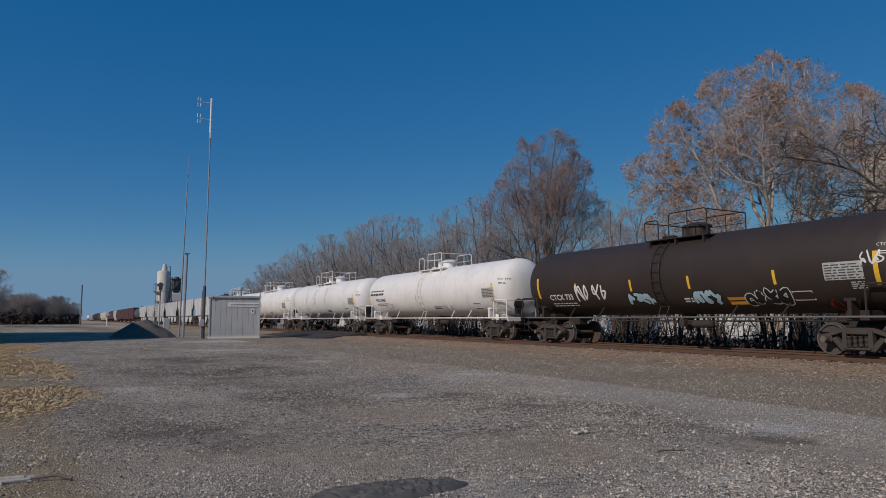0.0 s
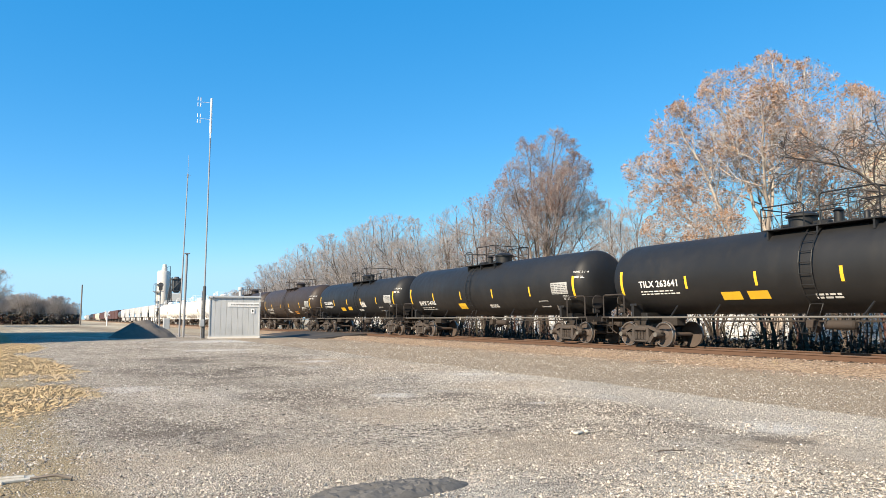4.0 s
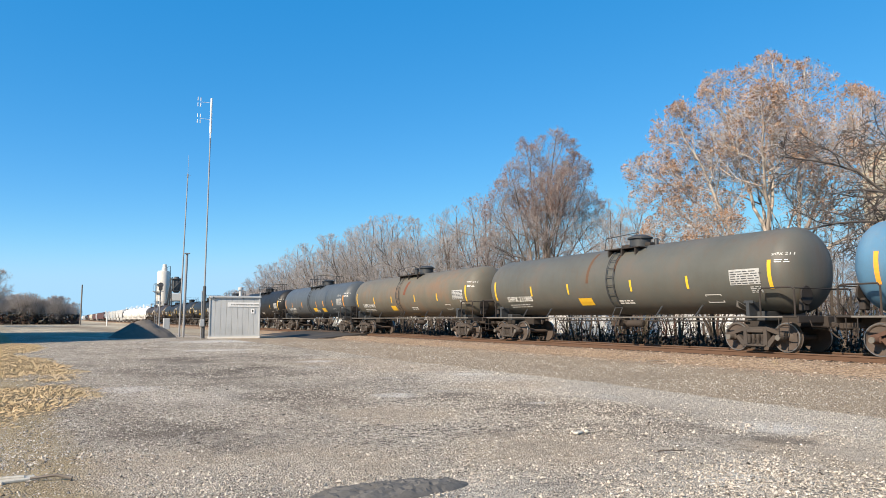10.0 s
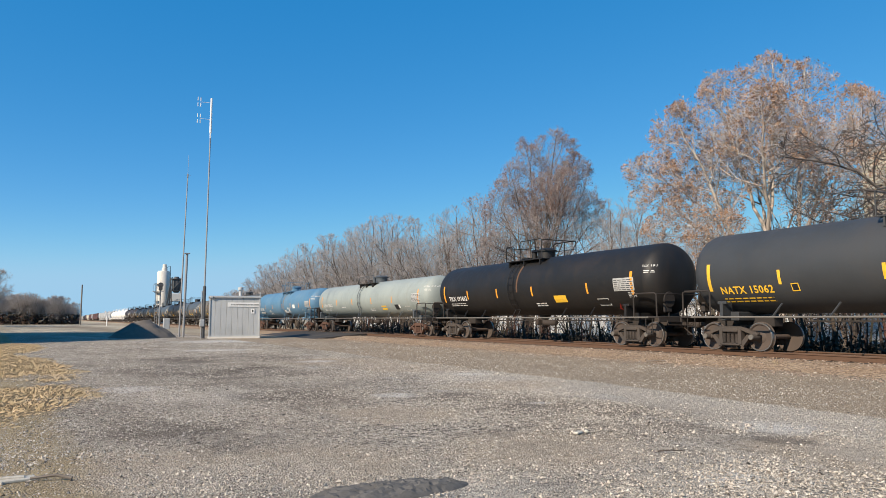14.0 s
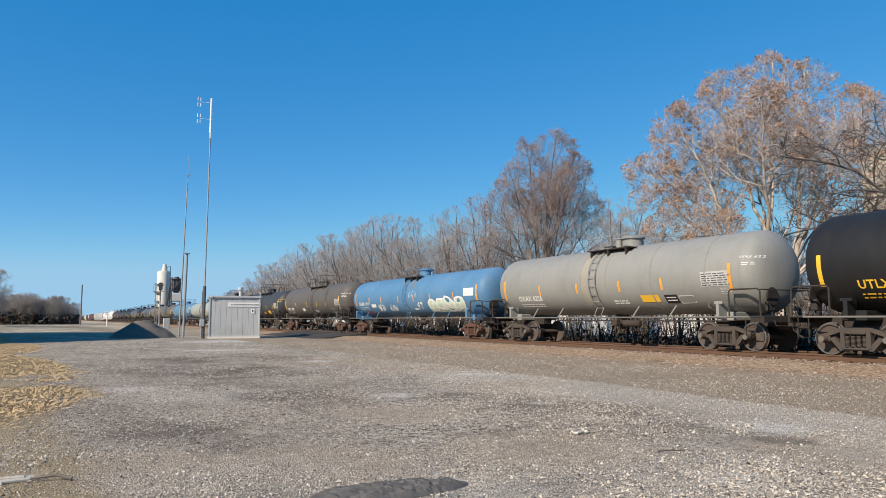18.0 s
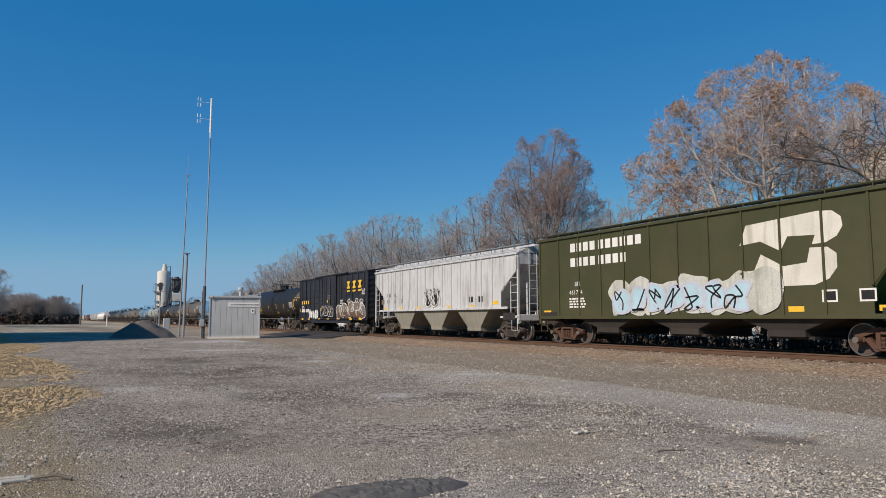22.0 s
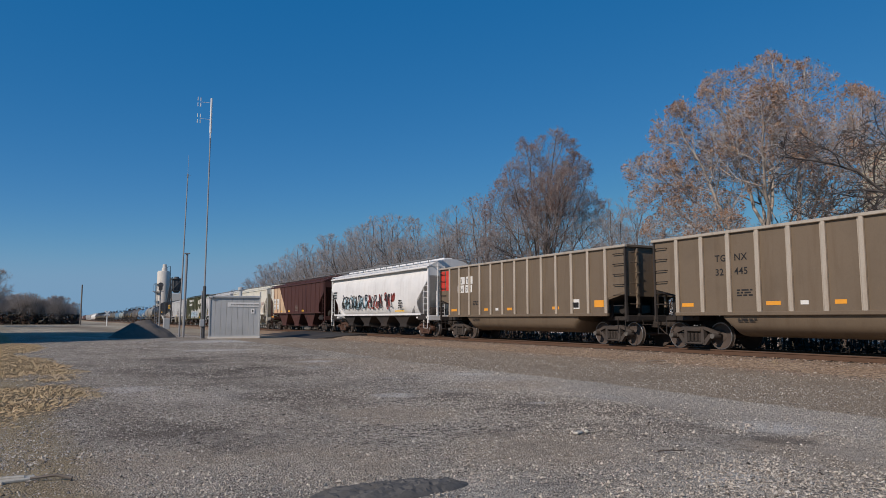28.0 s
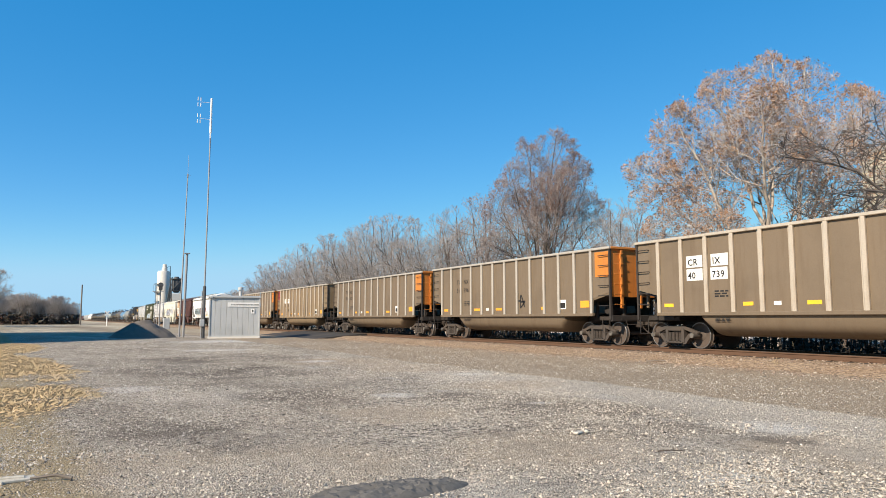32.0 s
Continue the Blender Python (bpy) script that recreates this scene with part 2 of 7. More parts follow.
BRUSH = island("brush_stems", [(0.035, 0.027, 0.022), (0.06, 0.045, 0.034), (0.1, 0.078, 0.06), (0.045, 0.045, 0.025), (0.12, 0.05, 0.035), (0.05, 0.04, 0.03)])


# places on the lot, each with its radius
DIRT = ((-6.5, 2.2, 0.8), (-6.1, 4.6, 0.9), (-17.8, 9.0, 1.6), (-4.4, 7.0, 0.8), (-21.4, 8.3, 1.8), (-12.3, 8.3, 0.9), (-9.4, 4.4, 0.8), (-7.0, 0.6, 0.8))
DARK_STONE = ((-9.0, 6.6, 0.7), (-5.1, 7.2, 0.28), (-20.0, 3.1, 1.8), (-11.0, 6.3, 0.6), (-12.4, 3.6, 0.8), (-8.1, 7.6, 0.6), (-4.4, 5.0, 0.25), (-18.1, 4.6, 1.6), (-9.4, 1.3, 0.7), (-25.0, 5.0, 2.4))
WHITE_FINES = ((-5.87, 8.05, 0.8), (-11.5, 5.4, 0.6), (-4.2, 5.1, 0.5), (-9.3, 7.0, 0.3), (-31.9, 6.3, 2.2), (-15.2, 1.2, 0.9), (-22.0, 7.4, 0.9), (-44.0, 9.0, 4.0), (-15.0, 9.1, 0.7))


PALE_STONE = ((-4.4, 3.7, 1.1), (-3.9, 5.4, 0.9), (-6.0, 1.3, 0.9), (-4.6, 2.4, 0.8), (-5.2, 5.6, 0.7), (-13.5, 2.2, 1.0), (-3.8, 7.6, 0.9))


def lot_density(x, y):
    """How thickly the loose stones lie: little on bare dirt, much on the stony patches."""
    k = 0.55
    for px_, py_, size in DIRT:
        k -= 0.55 * max(0.0, 1 - math.hypot(x - px_, y - py_) / size / 1.5)
    for px_, py_, size in DARK_STONE:
        k += 0.4 * max(0.0, 1 - math.hypot(x - px_, y - py_) / size / 1.5)
    return max(0.12, k)


def ground_material():
    m, n, l, p = nodes_of("gravel_ground")
    c = obj_coord(n)
    sep = n.new("ShaderNodeSeparateXYZ")
    l.new(c, sep.inputs["Vector"])

    def band(sock, lo, hi):
        return ramp(n, l, sock, lo, hi)

    def wobble(sock, amount, scale):
        f = noise_node(n, l, c, scale, 4, 0.6)
        a = n.new("ShaderNodeMath")
        a.operation = "MULTIPLY_ADD"
        l.new(f, a.inputs[0])
        a.inputs[1].default_value = amount
        l.new(sock, a.inputs[2])
        return a.outputs[0]

    vor = n.new("ShaderNodeTexVoronoi")
    vor.inputs["Scale"].default_value = 52
    l.new(c, vor.inputs["Vector"])
    rim = n.new("ShaderNodeTexVoronoi")
    rim.feature = "DISTANCE_TO_EDGE"
    rim.inputs["Scale"].default_value = 52
    l.new(c, rim.inputs["Vector"])
    grit = n.new("ShaderNodeTexVoronoi")
    grit.inputs["Scale"].default_value = 27
    l.new(c, grit.inputs["Vector"])
    sepc = n.new("ShaderNodeSeparateColor")
    l.new(vor.outputs["Color"], sepc.inputs["Color"])
    sepg = n.new("ShaderNodeSeparateColor")
    l.new(grit.outputs["Color"], sepg.inputs["Color"])
    speck = mixed(n, l, sepc.outputs["Red"], (0.4, 0.33, 0.245), (0.95, 0.845, 0.69))
    speck = mixed(n, l, mul(n, l, ramp(n, l, sepg.outputs["Green"], 0.7, 1.0), 0.65), speck, (0.74, 0.67, 0.57))
    speck = mixed(n, l, mul(n, l, ramp(n, l, sepg.outputs["Blue"], 0.72, 0.78), 0.9), speck, (0.075, 0.06, 0.05))
    worn = noise_node(n, l, c, 0.28, 5, 0.62, (0.45, 1.0, 1))
    fine = noise_node(n, l, c, 5, 5, 0.7)
    speck = mixed(n, l, mul(n, l, ramp(n, l, worn, 0.47, 0.62), 0.4), speck, (0.5, 0.42, 0.33))
    dark = noise_node(n, l, c, 0.9, 5, 0.7)
    speck = mixed(n, l, mul(n, l, ramp(n, l, dark, 0.5, 0.66), 0.5), speck, (0.25, 0.205, 0.16))
    # worn and stony stretches that run along the lot
    mass = noise_node(n, l, c, 0.4, 4, 0.55, (0.5, 1.1, 1))
    speck = mixed(n, l, mul(n, l, ramp(n, l, mass, 0.5, 0.6), 0.4), speck, (0.26, 0.21, 0.16))
    speck = mixed(n, l, mul(n, l, ramp(n, l, mass, 0.46, 0.34), 0.45), speck, (0.72, 0.63, 0.51))
    # pale wheel lane beside the brown shoulder
    y1 = wobble(sep.outputs["Y"], 2.2, 0.35)
    lane = mul(n, l, band(y1, 8.3, 9.3), ramp(n, l, fine, 0.25, 0.5))
    xl = wobble(sep.outputs["X"], 6.0, 0.2)
    lane = mul(n, l, lane, band(xl, -19.0, -12.0))
    speck = mixed(n, l, mul(n, l, lane, 0.5), speck, (0.93, 0.83, 0.69))
    white = noise_node(n, l, c, 0.45, 4, 0.6, (1, 2.2, 1))
    speck = mixed(n, l, mul(n, l, mul(n, l, ramp(n, l, white, 0.58, 0.7), band(sep.outputs["Y"], 3.0, 6.0)), 0.5), speck, (0.66, 0.63, 0.58))
    # bare tan dirt, dark stony patches and spilled white fines
    def patch_of(places, colour, amount):
        nonlocal speck
        for px_, py_, size in places:
            far_off = n.new("ShaderNodeVectorMath")
            far_off.operation = "DISTANCE"
            l.new(c, far_off.inputs[0])
            far_off.inputs[1].default_value = (px_, py_, 0)
            d = wobble(wobble(far_off.outputs["Value"], size * 1.2, 0.9 / size), size * 0.5, 5.0)
            spot = ramp(n, l, d, size * 2.3, size * 1.7)
            speck = mixed(n, l, mul(n, l, spot, amount), speck, colour)

    patch_of(DIRT, (0.64, 0.52, 0.385), 0.75)
    patch_of(PALE_STONE, (0.88, 0.8, 0.68), 0.25)
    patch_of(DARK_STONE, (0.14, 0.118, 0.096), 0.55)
    for px_, py_, size in WHITE_FINES:
        far_off = n.new("ShaderNodeVectorMath")
        far_off.operation = "DISTANCE"
        l.new(c, far_off.inputs[0])
        far_off.inputs[1].default_value = (px_, py_, 0)
        d = wobble(far_off.outputs["Value"], size * 1.1, 1.6)
        spot = ramp(n, l, d, size * 1.5, size * 0.8)
        speck = mixed(n, l, mul(n, l, spot, 0.7), speck, (0.95, 0.91, 0.84))
    # dark gaps between the stones: the shade there is mixed into the colour
    gap_shade = n.new("ShaderNodeMapRange")
    gap_shade.inputs["From Min"].default_value, gap_shade.inputs["From Max"].default_value = 0.0, 0.15
    gap_shade.inputs["To Min"].default_value, gap_shade.inputs["To Max"].default_value = 0.9, 0.0
    l.new(rim.outputs["Distance"], gap_shade.inputs["Value"])
    speck = mixed(n, l, mul(n, l, gap_shade.outputs["Result"], ramp(n, l, fine, 0.3, 0.55)), speck, (0.1, 0.08, 0.065))
    # rust-brown shoulder along the track
    y2 = wobble(sep.outputs["Y"], 0.5, 1.4)
    brown = mixed(n, l, sepc.outputs["Red"], (0.2, 0.145, 0.096), (0.56, 0.44, 0.305))
    brown = mixed(n, l, mul(n, l, ramp(n, l, sepg.outputs["Green"], 0.75, 1.0), 0.5), brown, (0.6, 0.54, 0.44))
    brown = mixed(n, l, mul(n, l, band(y2, 15.0, 19.5), 0.55), brown, (0.27, 0.165, 0.095))
    speck = mixed(n, l, mul(n, l, band(y2, 10.3, 10.55), 0.92), speck, brown)
    # leaf litter and pale ground behind the track
    litter = noise_node(n, l, c, 1.3, 5, 0.7)
    speck = mixed(n, l, band(y2, 24.5, 25.5), speck, mixed(n, l, litter, (0.06, 0.045, 0.03), (0.2, 0.155, 0.105)))
    speck = mixed(n, l, band(y2, 40.0, 41.5), speck, (0.6, 0.56, 0.5))
    # straw litter under the grass
    slope = n.new("ShaderNodeMath")
    slope.operation = "MULTIPLY_ADD"
    l.new(sep.outputs["X"], slope.inputs[0])
    slope.inputs[1].default_value = 0.066
    slope.inputs[2].default_value = 1.0
    under = n.new("ShaderNodeMath")
    under.operation = "SUBTRACT"
    l.new(slope.outputs[0], under.inputs[0])
    l.new(wobble(sep.outputs["Y"], 1.2, 0.7), under.inputs[1])
    speck = mixed(n, l, mul(n, l, band(under.outputs[0], -0.55, -0.1), 0.85), speck, mixed(n, l, litter, (0.3, 0.22, 0.12), (0.55, 0.43, 0.25)))
    # far fields
    field = noise_node(n, l, c, 0.03, 4, 0.6, (0.6, 3.0, 1))
    far = mixed(n, l, ramp(n, l, field, 0.4, 0.62), (0.52, 0.45, 0.33), (0.26, 0.205, 0.14))
    neg = n.new("ShaderNodeMath")
    neg.operation = "MULTIPLY"
    neg.inputs[1].default_value = -1
    l.new(sep.outputs["X"], neg.inputs[0])
    speck = mixed(n, l, mul(n, l, band(neg.outputs[0], 62.0, 80.0), 0.9), speck, far)
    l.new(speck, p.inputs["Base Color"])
    p.inputs["Roughness"].default_value = 0.95
    p.inputs["Specular IOR Level"].default_value = 0.15
    rough = noise_node(n, l, c, 16, 7, 0.8)
    h = n.new("ShaderNodeMath")
    h.operation = "SUBTRACT"
    l.new(rough, h.inputs[0])
    l.new(mul(n, l, vor.outputs["Distance"], 0.6), h.inputs[1])
    l.new(bump_of(n, l, h.outputs[0], 1.0, 0.055), p.inputs["Normal"])
    return m


GROUND = ground_material()


# ---------- mesh helpers ----------
class Shape:
    """Collects vertices and faces of one mesh."""

    def __init__(self):
        self.v, self.f = [], []

    def add(self, vs, fs):
        k = len(self.v)
        self.v += [tuple(p) for p in vs]
        self.f += [tuple(i + k for i in q) for q in fs]
        return self

    def box(self, c, s, bevel=0.0, turn=None):
        hx, hy, hz = (a / 2 for a in s)
        b = min(bevel, hx * 0.9, hy * 0.9, hz * 0.9)
        if b <= 0:
            vs = [(x, y, z) for x in (-hx, hx) for y in (-hy, hy) for z in (-hz, hz)]
            fs = [(0, 1, 3, 2), (4, 6, 7, 5), (0, 4, 5, 1), (2, 3, 7, 6), (0, 2, 6, 4), (1, 5, 7, 3)]
        else:
            vs, fs, idx = [], [], {}
            for i, sx in enumerate((-1, 1)):
                for j, sy in enumerate((-1, 1)):
                    for k, sz in enumerate((-1, 1)):
                        for ax in range(3):
                            q = [sx * hx, sy * hy, sz * hz]
                            for o in range(3):
                                if o != ax:
                                    q[o] -= (sx, sy, sz)[o] * b
                            idx[i, j, k, ax] = len(vs)
                            vs.append(tuple(q))
            for ax in range(3):
                o1, o2 = [o for o in range(3) if o != ax]
                for side in (0, 1):
                    q = []
                    for a, c2 in ((0, 0), (1, 0), (1, 1), (0, 1)):
                        key = [0, 0, 0]
                        key[ax], key[o1], key[o2] = side, a, c2
                        q.append(idx[(*key, ax)])
                    fs.append(tuple(q))
                for a in (0, 1):
                    for c2 in (0, 1):
                        k1, k2 = [0, 0, 0], [0, 0, 0]
                        k1[o1], k1[o2] = a, c2
                        k2[o1], k2[o2] = a, c2
                        k1[ax], k2[ax] = 0, 1
                        fs.append((idx[(*k1, o1)], idx[(*k2, o1)], idx[(*k2, o2)], idx[(*k1, o2)]))
            for i in (0, 1):
                for j in (0, 1):
                    for k in (0, 1):
                        fs.append((idx[i, j, k, 0], idx[i, j, k, 1], idx[i, j, k, 2]))
        m = Matrix.Translation(c) @ (turn or Matrix())
        return self.add([m @ Vector(p) for p in vs], fs)

    def tube(self, pts, r, n=6, r2=None, cap=True):
        """A round bar along the points, from radius r to r2."""
        pts = [Vector(p) for p in pts]
        k, r2 = len(self.v), r if r2 is None else r2
        for i, p in enumerate(pts):
            d = (pts[min(i + 1, len(pts) - 1)] - pts[max(i - 1, 0)])
            d = d.normalized() if d.length > 1e-9 else Vector((0, 0, 1))
            a = d.cross(Vector((0, 0, 1)) if abs(d.z) < 0.9 else Vector((0, 1, 0))).normalized()
            b = d.cross(a)
            rr = r + (r2 - r) * i / max(1, len(pts) - 1)
            for j in range(n):
                t = 2 * math.pi * j / n
                self.v.append(tuple(p + a * (rr * math.cos(t)) + b * (rr * math.sin(t))))
        for i in range(len(pts) - 1):
            for j in range(n):
                a, b = k + i * n + j, k + i * n + (j + 1) % n
                self.f.append((a, b, b + n, a + n))
        if cap:
            self.f.append(tuple(k + j for j in range(n)))
            self.f.append(tuple(k + (len(pts) - 1) * n + j for j in reversed(range(n))))
        return self

    def lathe(self, prof, axis="x", n=32, at=(0, 0, 0)):
        """A turned body; prof: (place along the axis, radius)."""
        k = len(self.v)
        for s, r in prof:
            for j in range(n):
                t = 2 * math.pi * j / n
                c, q = r * math.cos(t), r * math.sin(t)
                p = {"x": (s, c, q), "y": (c, s, q), "z": (c, q, s)}[axis]
                self.v.append(tuple(a + b for a, b in zip(p, at)))
        for i in range(len(prof) - 1):
            for j in range(n):
                a, b = k + i * n + j, k + i * n + (j + 1) % n
                self.f.append((a, b, b + n, a + n))
        self.f.append(tuple(k + j for j in range(n)))
        self.f.append(tuple(k + (len(prof) - 1) * n + j for j in range(n)))
        return self

    def prism(self, outline, y0, y1):
        """A plate with the outline (x, z), from y0 to y1."""
        n, k = len(outline), len(self.v)
        self.v += [(x, y0, z) for x, z in outline] + [(x, y1, z) for x, z in outline]
        self.f += [tuple(range(k, k + n)), tuple(range(k + 2 * n - 1, k + n - 1, -1))]
        self.f += [(k + i, k + n + i, k + n + (i + 1) % n, k + (i + 1) % n) for i in range(n)]
        return self

    def mesh(self, name, mat, smooth=None):
        me = bpy.data.meshes.new(name)
        me.from_pydata(self.v, [], self.f)
        bm = bmesh.new()
        bm.from_mesh(me)
        bmesh.ops.recalc_face_normals(bm, faces=bm.faces)
        bm.to_mesh(me)
        bm.free()
        if smooth:
            me.shade_smooth()
            me.set_sharp_from_angle(angle=radians(smooth))
        me.materials.append(mat)
        return me


def part(name, shape, mat, parent, label="", at=None, smooth=None):
    """ONE mesh object under a thing or a part; shape may be a ready mesh, shared by alike pieces."""
    ob = new(name, shape if isinstance(shape, bpy.types.Mesh) else shape.mesh(name, mat, smooth))
    ob.parent = parent
    if at:
        ob.matrix_basis = at if isinstance(at, Matrix) else Matrix.Translation(at)
    return tagged(ob, label)


def thing(name, label, category, at=None, group="", kind=""):
    ob = new(name)
    ob.empty_display_size = 0.3
    if at:
        ob.matrix_basis = at if isinstance(at, Matrix) else Matrix.Translation(at)
    return tagged(ob, label, category, group, kind)


def slab(name, shape, mat, label, category="", kind="structure", smooth=None, at=None, group=""):
    ob = new(name, shape.mesh(name, mat, smooth))
    if at:
        ob.matrix_basis = at if isinstance(at, Matrix) else Matrix.Translation(at)
    return tagged(ob, label, category, group, kind)


# ---------- ground ----------
def steps(lo, hi, fine_lo, fine_hi, fine, grow=1.35):
    out, s = [], fine
    x = fine_lo
    while x < fine_hi:
        out.append(x)
        x += fine
    x = fine_hi
    while x < hi:
        out.append(x)
        s *= grow
        x += s
    out.append(hi)
    s, x, low = fine, fine_lo, []
    while x > lo:
        s *= grow
        x -= s
        low.append(max(x, lo))
    return sorted(set(low)) + out


def ground_height(x, y):
    if y > 14 or abs(x) > 60 or y < -20:
        return 0.0
    fade = min(1, (14 - y) / 3)
    near = max(0.0, 1 - math.hypot(x, y) / 60)
    z = (noise.noise((x * 0.35, y * 0.35, 1)) * 0.045 + noise.noise((x * 1.3, y * 1.3, 5)) * 0.016) * fade * near
    return z


def build_ground():
    xs, ys = steps(-3000, 3000, -30, 6, 0.4), steps(-3000, 3000, -6, 16, 0.4)
    s = Shape()
    s.v = [(x, y, ground_height(x, y)) for x in xs for y in ys]
    m = len(ys)
    s.f = [(i * m + j, (i + 1) * m + j, (i + 1) * m + j + 1, i * m + j + 1) for i in range(len(xs) - 1) for j in range(m - 1)]
    slab("ground", s, GROUND, "worn grey gravel lot with brown railway shoulder and far dry fields", "ground", smooth=60)


build_ground()


def build_track():
    lo, hi = -1500.0, 620.0
    bed = Shape()
    prof = [(-3.6, -0.02), (-2.5, 0.17), (2.5, 0.17), (3.8, -0.02)]
    bed.v = [(x, TRACK_Y + y, z) for x in (lo, hi) for y, z in prof]
    bed.f = [(i, i + 1, i + 5, i + 4) for i in range(3)]
    slab("track_bed", bed, BED, "rust-brown stone ballast bed of the railway", "track bed")
    rail_prof = [(-0.075, 0), (0.075, 0), (0.075, 0.012), (0.012, 0.03), (0.012, 0.125), (0.036, 0.135), (0.036, 0.166), (0.028, 0.176),
                 (-0.028, 0.176), (-0.036, 0.166), (-0.036, 0.135), (-0.012, 0.125), (-0.012, 0.03), (-0.075, 0.012)]
    for side in (-1, 1):
        r = Shape()
        n = len(rail_prof)
        r.v = [(x, TRACK_Y + side * 0.755 + y, RAIL_Z - 0.178 + z) for x in (lo, hi) for y, z in rail_prof]
        r.f = [(i, (i + 1) % n, n + (i + 1) % n, n + i) for i in range(n)] + [tuple(range(n)), tuple(range(n, 2 * n))]
        rail = slab("rail", r, RUSTY, "rusty brown steel rail with a worn bright top", "rail")
        top = Shape().box(((lo + hi) / 2, TRACK_Y + side * 0.755, RAIL_Z - 0.001), (hi - lo, 0.05, 0.002))
        part("railhead", top, RAILHEAD, rail, "worn bright railhead")
        plates = Shape()
        for i in range(140):
            plates.box((-70 + i * 0.55, TRACK_Y + side * 0.755 - 0.11, 0.183), (0.18, 0.12, 0.03))
        part("tie_plates", plates, RUSTY, rail, "rusty tie plates and spikes")
    bed_ob = bpy.data.objects["track_bed"]
    tie = Shape().box((0, 0, 0), (0.23, 2.6, 0.12), 0.015).mesh("tie", TIE_WOOD)
    for i in range(280):
        part("tie", tie, TIE_WOOD, bed_ob, at=pose(-110 + i * 0.55, TRACK_Y + random.uniform(-0.04, 0.04), 0.122, 0, 0, random.uniform(-1.5, 1.5)))
    # ballast stones in front of and between the rails
    ballast_field("ballast_stone", 16000)


def stone_mesh(name, pts, sizes, mat, label):
    """Loose angular stones, joined into one mesh."""
    n = len(pts)
    rng = np.random.default_rng(7)
    base = np.array([(1, 0, 0), (-1, 0, 0), (0, 1, 0), (0, -1, 0), (0, 0, 0.8), (0, 0, -0.6)], float)
    v = base[None] * rng.uniform(0.55, 1.25, (n, 6, 1)) + rng.normal(0, 0.16, (n, 6, 3))
    a = rng.uniform(0, 6.28, n)
    c, s = np.cos(a), np.sin(a)
    x = v[..., 0] * c[:, None] - v[..., 1] * s[:, None]
    y = v[..., 0] * s[:, None] + v[..., 1] * c[:, None]
    z = v[..., 2] * rng.uniform(0.6, 1.1, (n, 1))
    v = np.stack([x, y, z], -1) * sizes[:, None, None] + pts[:, None, :]
    f = np.array([(0, 2, 4), (2, 1, 4), (1, 3, 4), (3, 0, 4), (2, 0, 5), (1, 2, 5), (3, 1, 5), (0, 3, 5)])
    f = (f[None] + (np.arange(n) * 6)[:, None, None]).reshape(-1, 3)
    me = bpy.data.meshes.new(name)
    me.from_pydata(v.reshape(-1, 3).tolist(), [], f.tolist())
    me.materials.append(mat)
    return tagged(new(name, me), label, "stones", kind="stuff")


def ballast_field(name, n):
    rng = np.random.default_rng(3)
    x = rng.uniform(-62, 8, n)
    y = TRACK_Y + rng.uniform(-4.6, 2.6, n)
    d = np.abs(y - TRACK_Y)
    z = np.where(d < 2.5, 0.17, 0.17 - (d - 2.5) * 0.172).clip(0)
    stone_mesh(name, np.stack([x, y, z], -1), rng.uniform(0.018, 0.05, n), BALLAST_STONES, "rust-brown crushed ballast stones beside the rails")


def lot_stones():
    rng = np.random.default_rng(5)
    n = 480000
    a = radians(180) - rng.uniform(radians(-8), radians(68), n)
    r = 3.4 * (44 / 3.4) ** (rng.uniform(0, 1, n) ** 1.15)
    x, y = r * np.cos(a), r * np.sin(a)
    clump = np.array([noise.noise((p * 0.45, q * 0.45, 9)) + 0.7 * noise.noise((p * 1.6, q * 1.6, 4)) for p, q in zip(x, y)])
    thick = np.array([lot_density(p, q) for p, q in zip(x, y)])
    keep = (y < 16.5) & (rng.uniform(-0.7, 0.5, n) < clump) & (rng.random(n) < np.where(y > 10.2, 0.3, np.where((y > 8.2) & (x > -18), 0.35, thick * 1.1)))
    x, y, r = x[keep], y[keep], r[keep]
    z = np.array([ground_height(p, q) for p, q in zip(x, y)])
    size = 0.0047 * np.exp(rng.normal(0, 0.5, len(x))) + 0.00042 * r
    size = size * np.where(rng.random(len(x)) < 0.03, 1.9, 1.0)
    stone_mesh("gravel", np.stack([x, y, z + 0.4 * size], -1), np.clip(size, 0.004, 0.02 + 0.0008 * r), STONES, "loose grey and white gravel stones on the lot")


def bed_material():
    m, n, l, p = nodes_of("ballast")
    c = obj_coord(n)
    v = n.new("ShaderNodeTexVoronoi")
    v.inputs["Scale"].default_value = 16
    l.new(c, v.inputs["Vector"])
    s = n.new("ShaderNodeSeparateColor")
    l.new(v.outputs["Color"], s.inputs["Color"])
    big = noise_node(n, l, c, 0.7, 4, 0.6)
    col = mixed(n, l, s.outputs["Red"], (0.16, 0.105, 0.065), (0.46, 0.34, 0.22))
    col = mixed(n, l, mul(n, l, ramp(n, l, big, 0.4, 0.7), 0.6), col, (0.24, 0.145, 0.08))
    l.new(col, p.inputs["Base Color"])
    p.inputs["Roughness"].default_value = 0.95
    l.new(bump_of(n, l, v.outputs["Distance"], 1.0, 0.04), p.inputs["Normal"])
    return m


BED = bed_material()
build_track()
lot_stones()


# ---------- parts that all railway cars share ----------
MESHES = {}


def shared(key, make):
    if key not in MESHES:
        MESHES[key] = make()
    return MESHES[key]


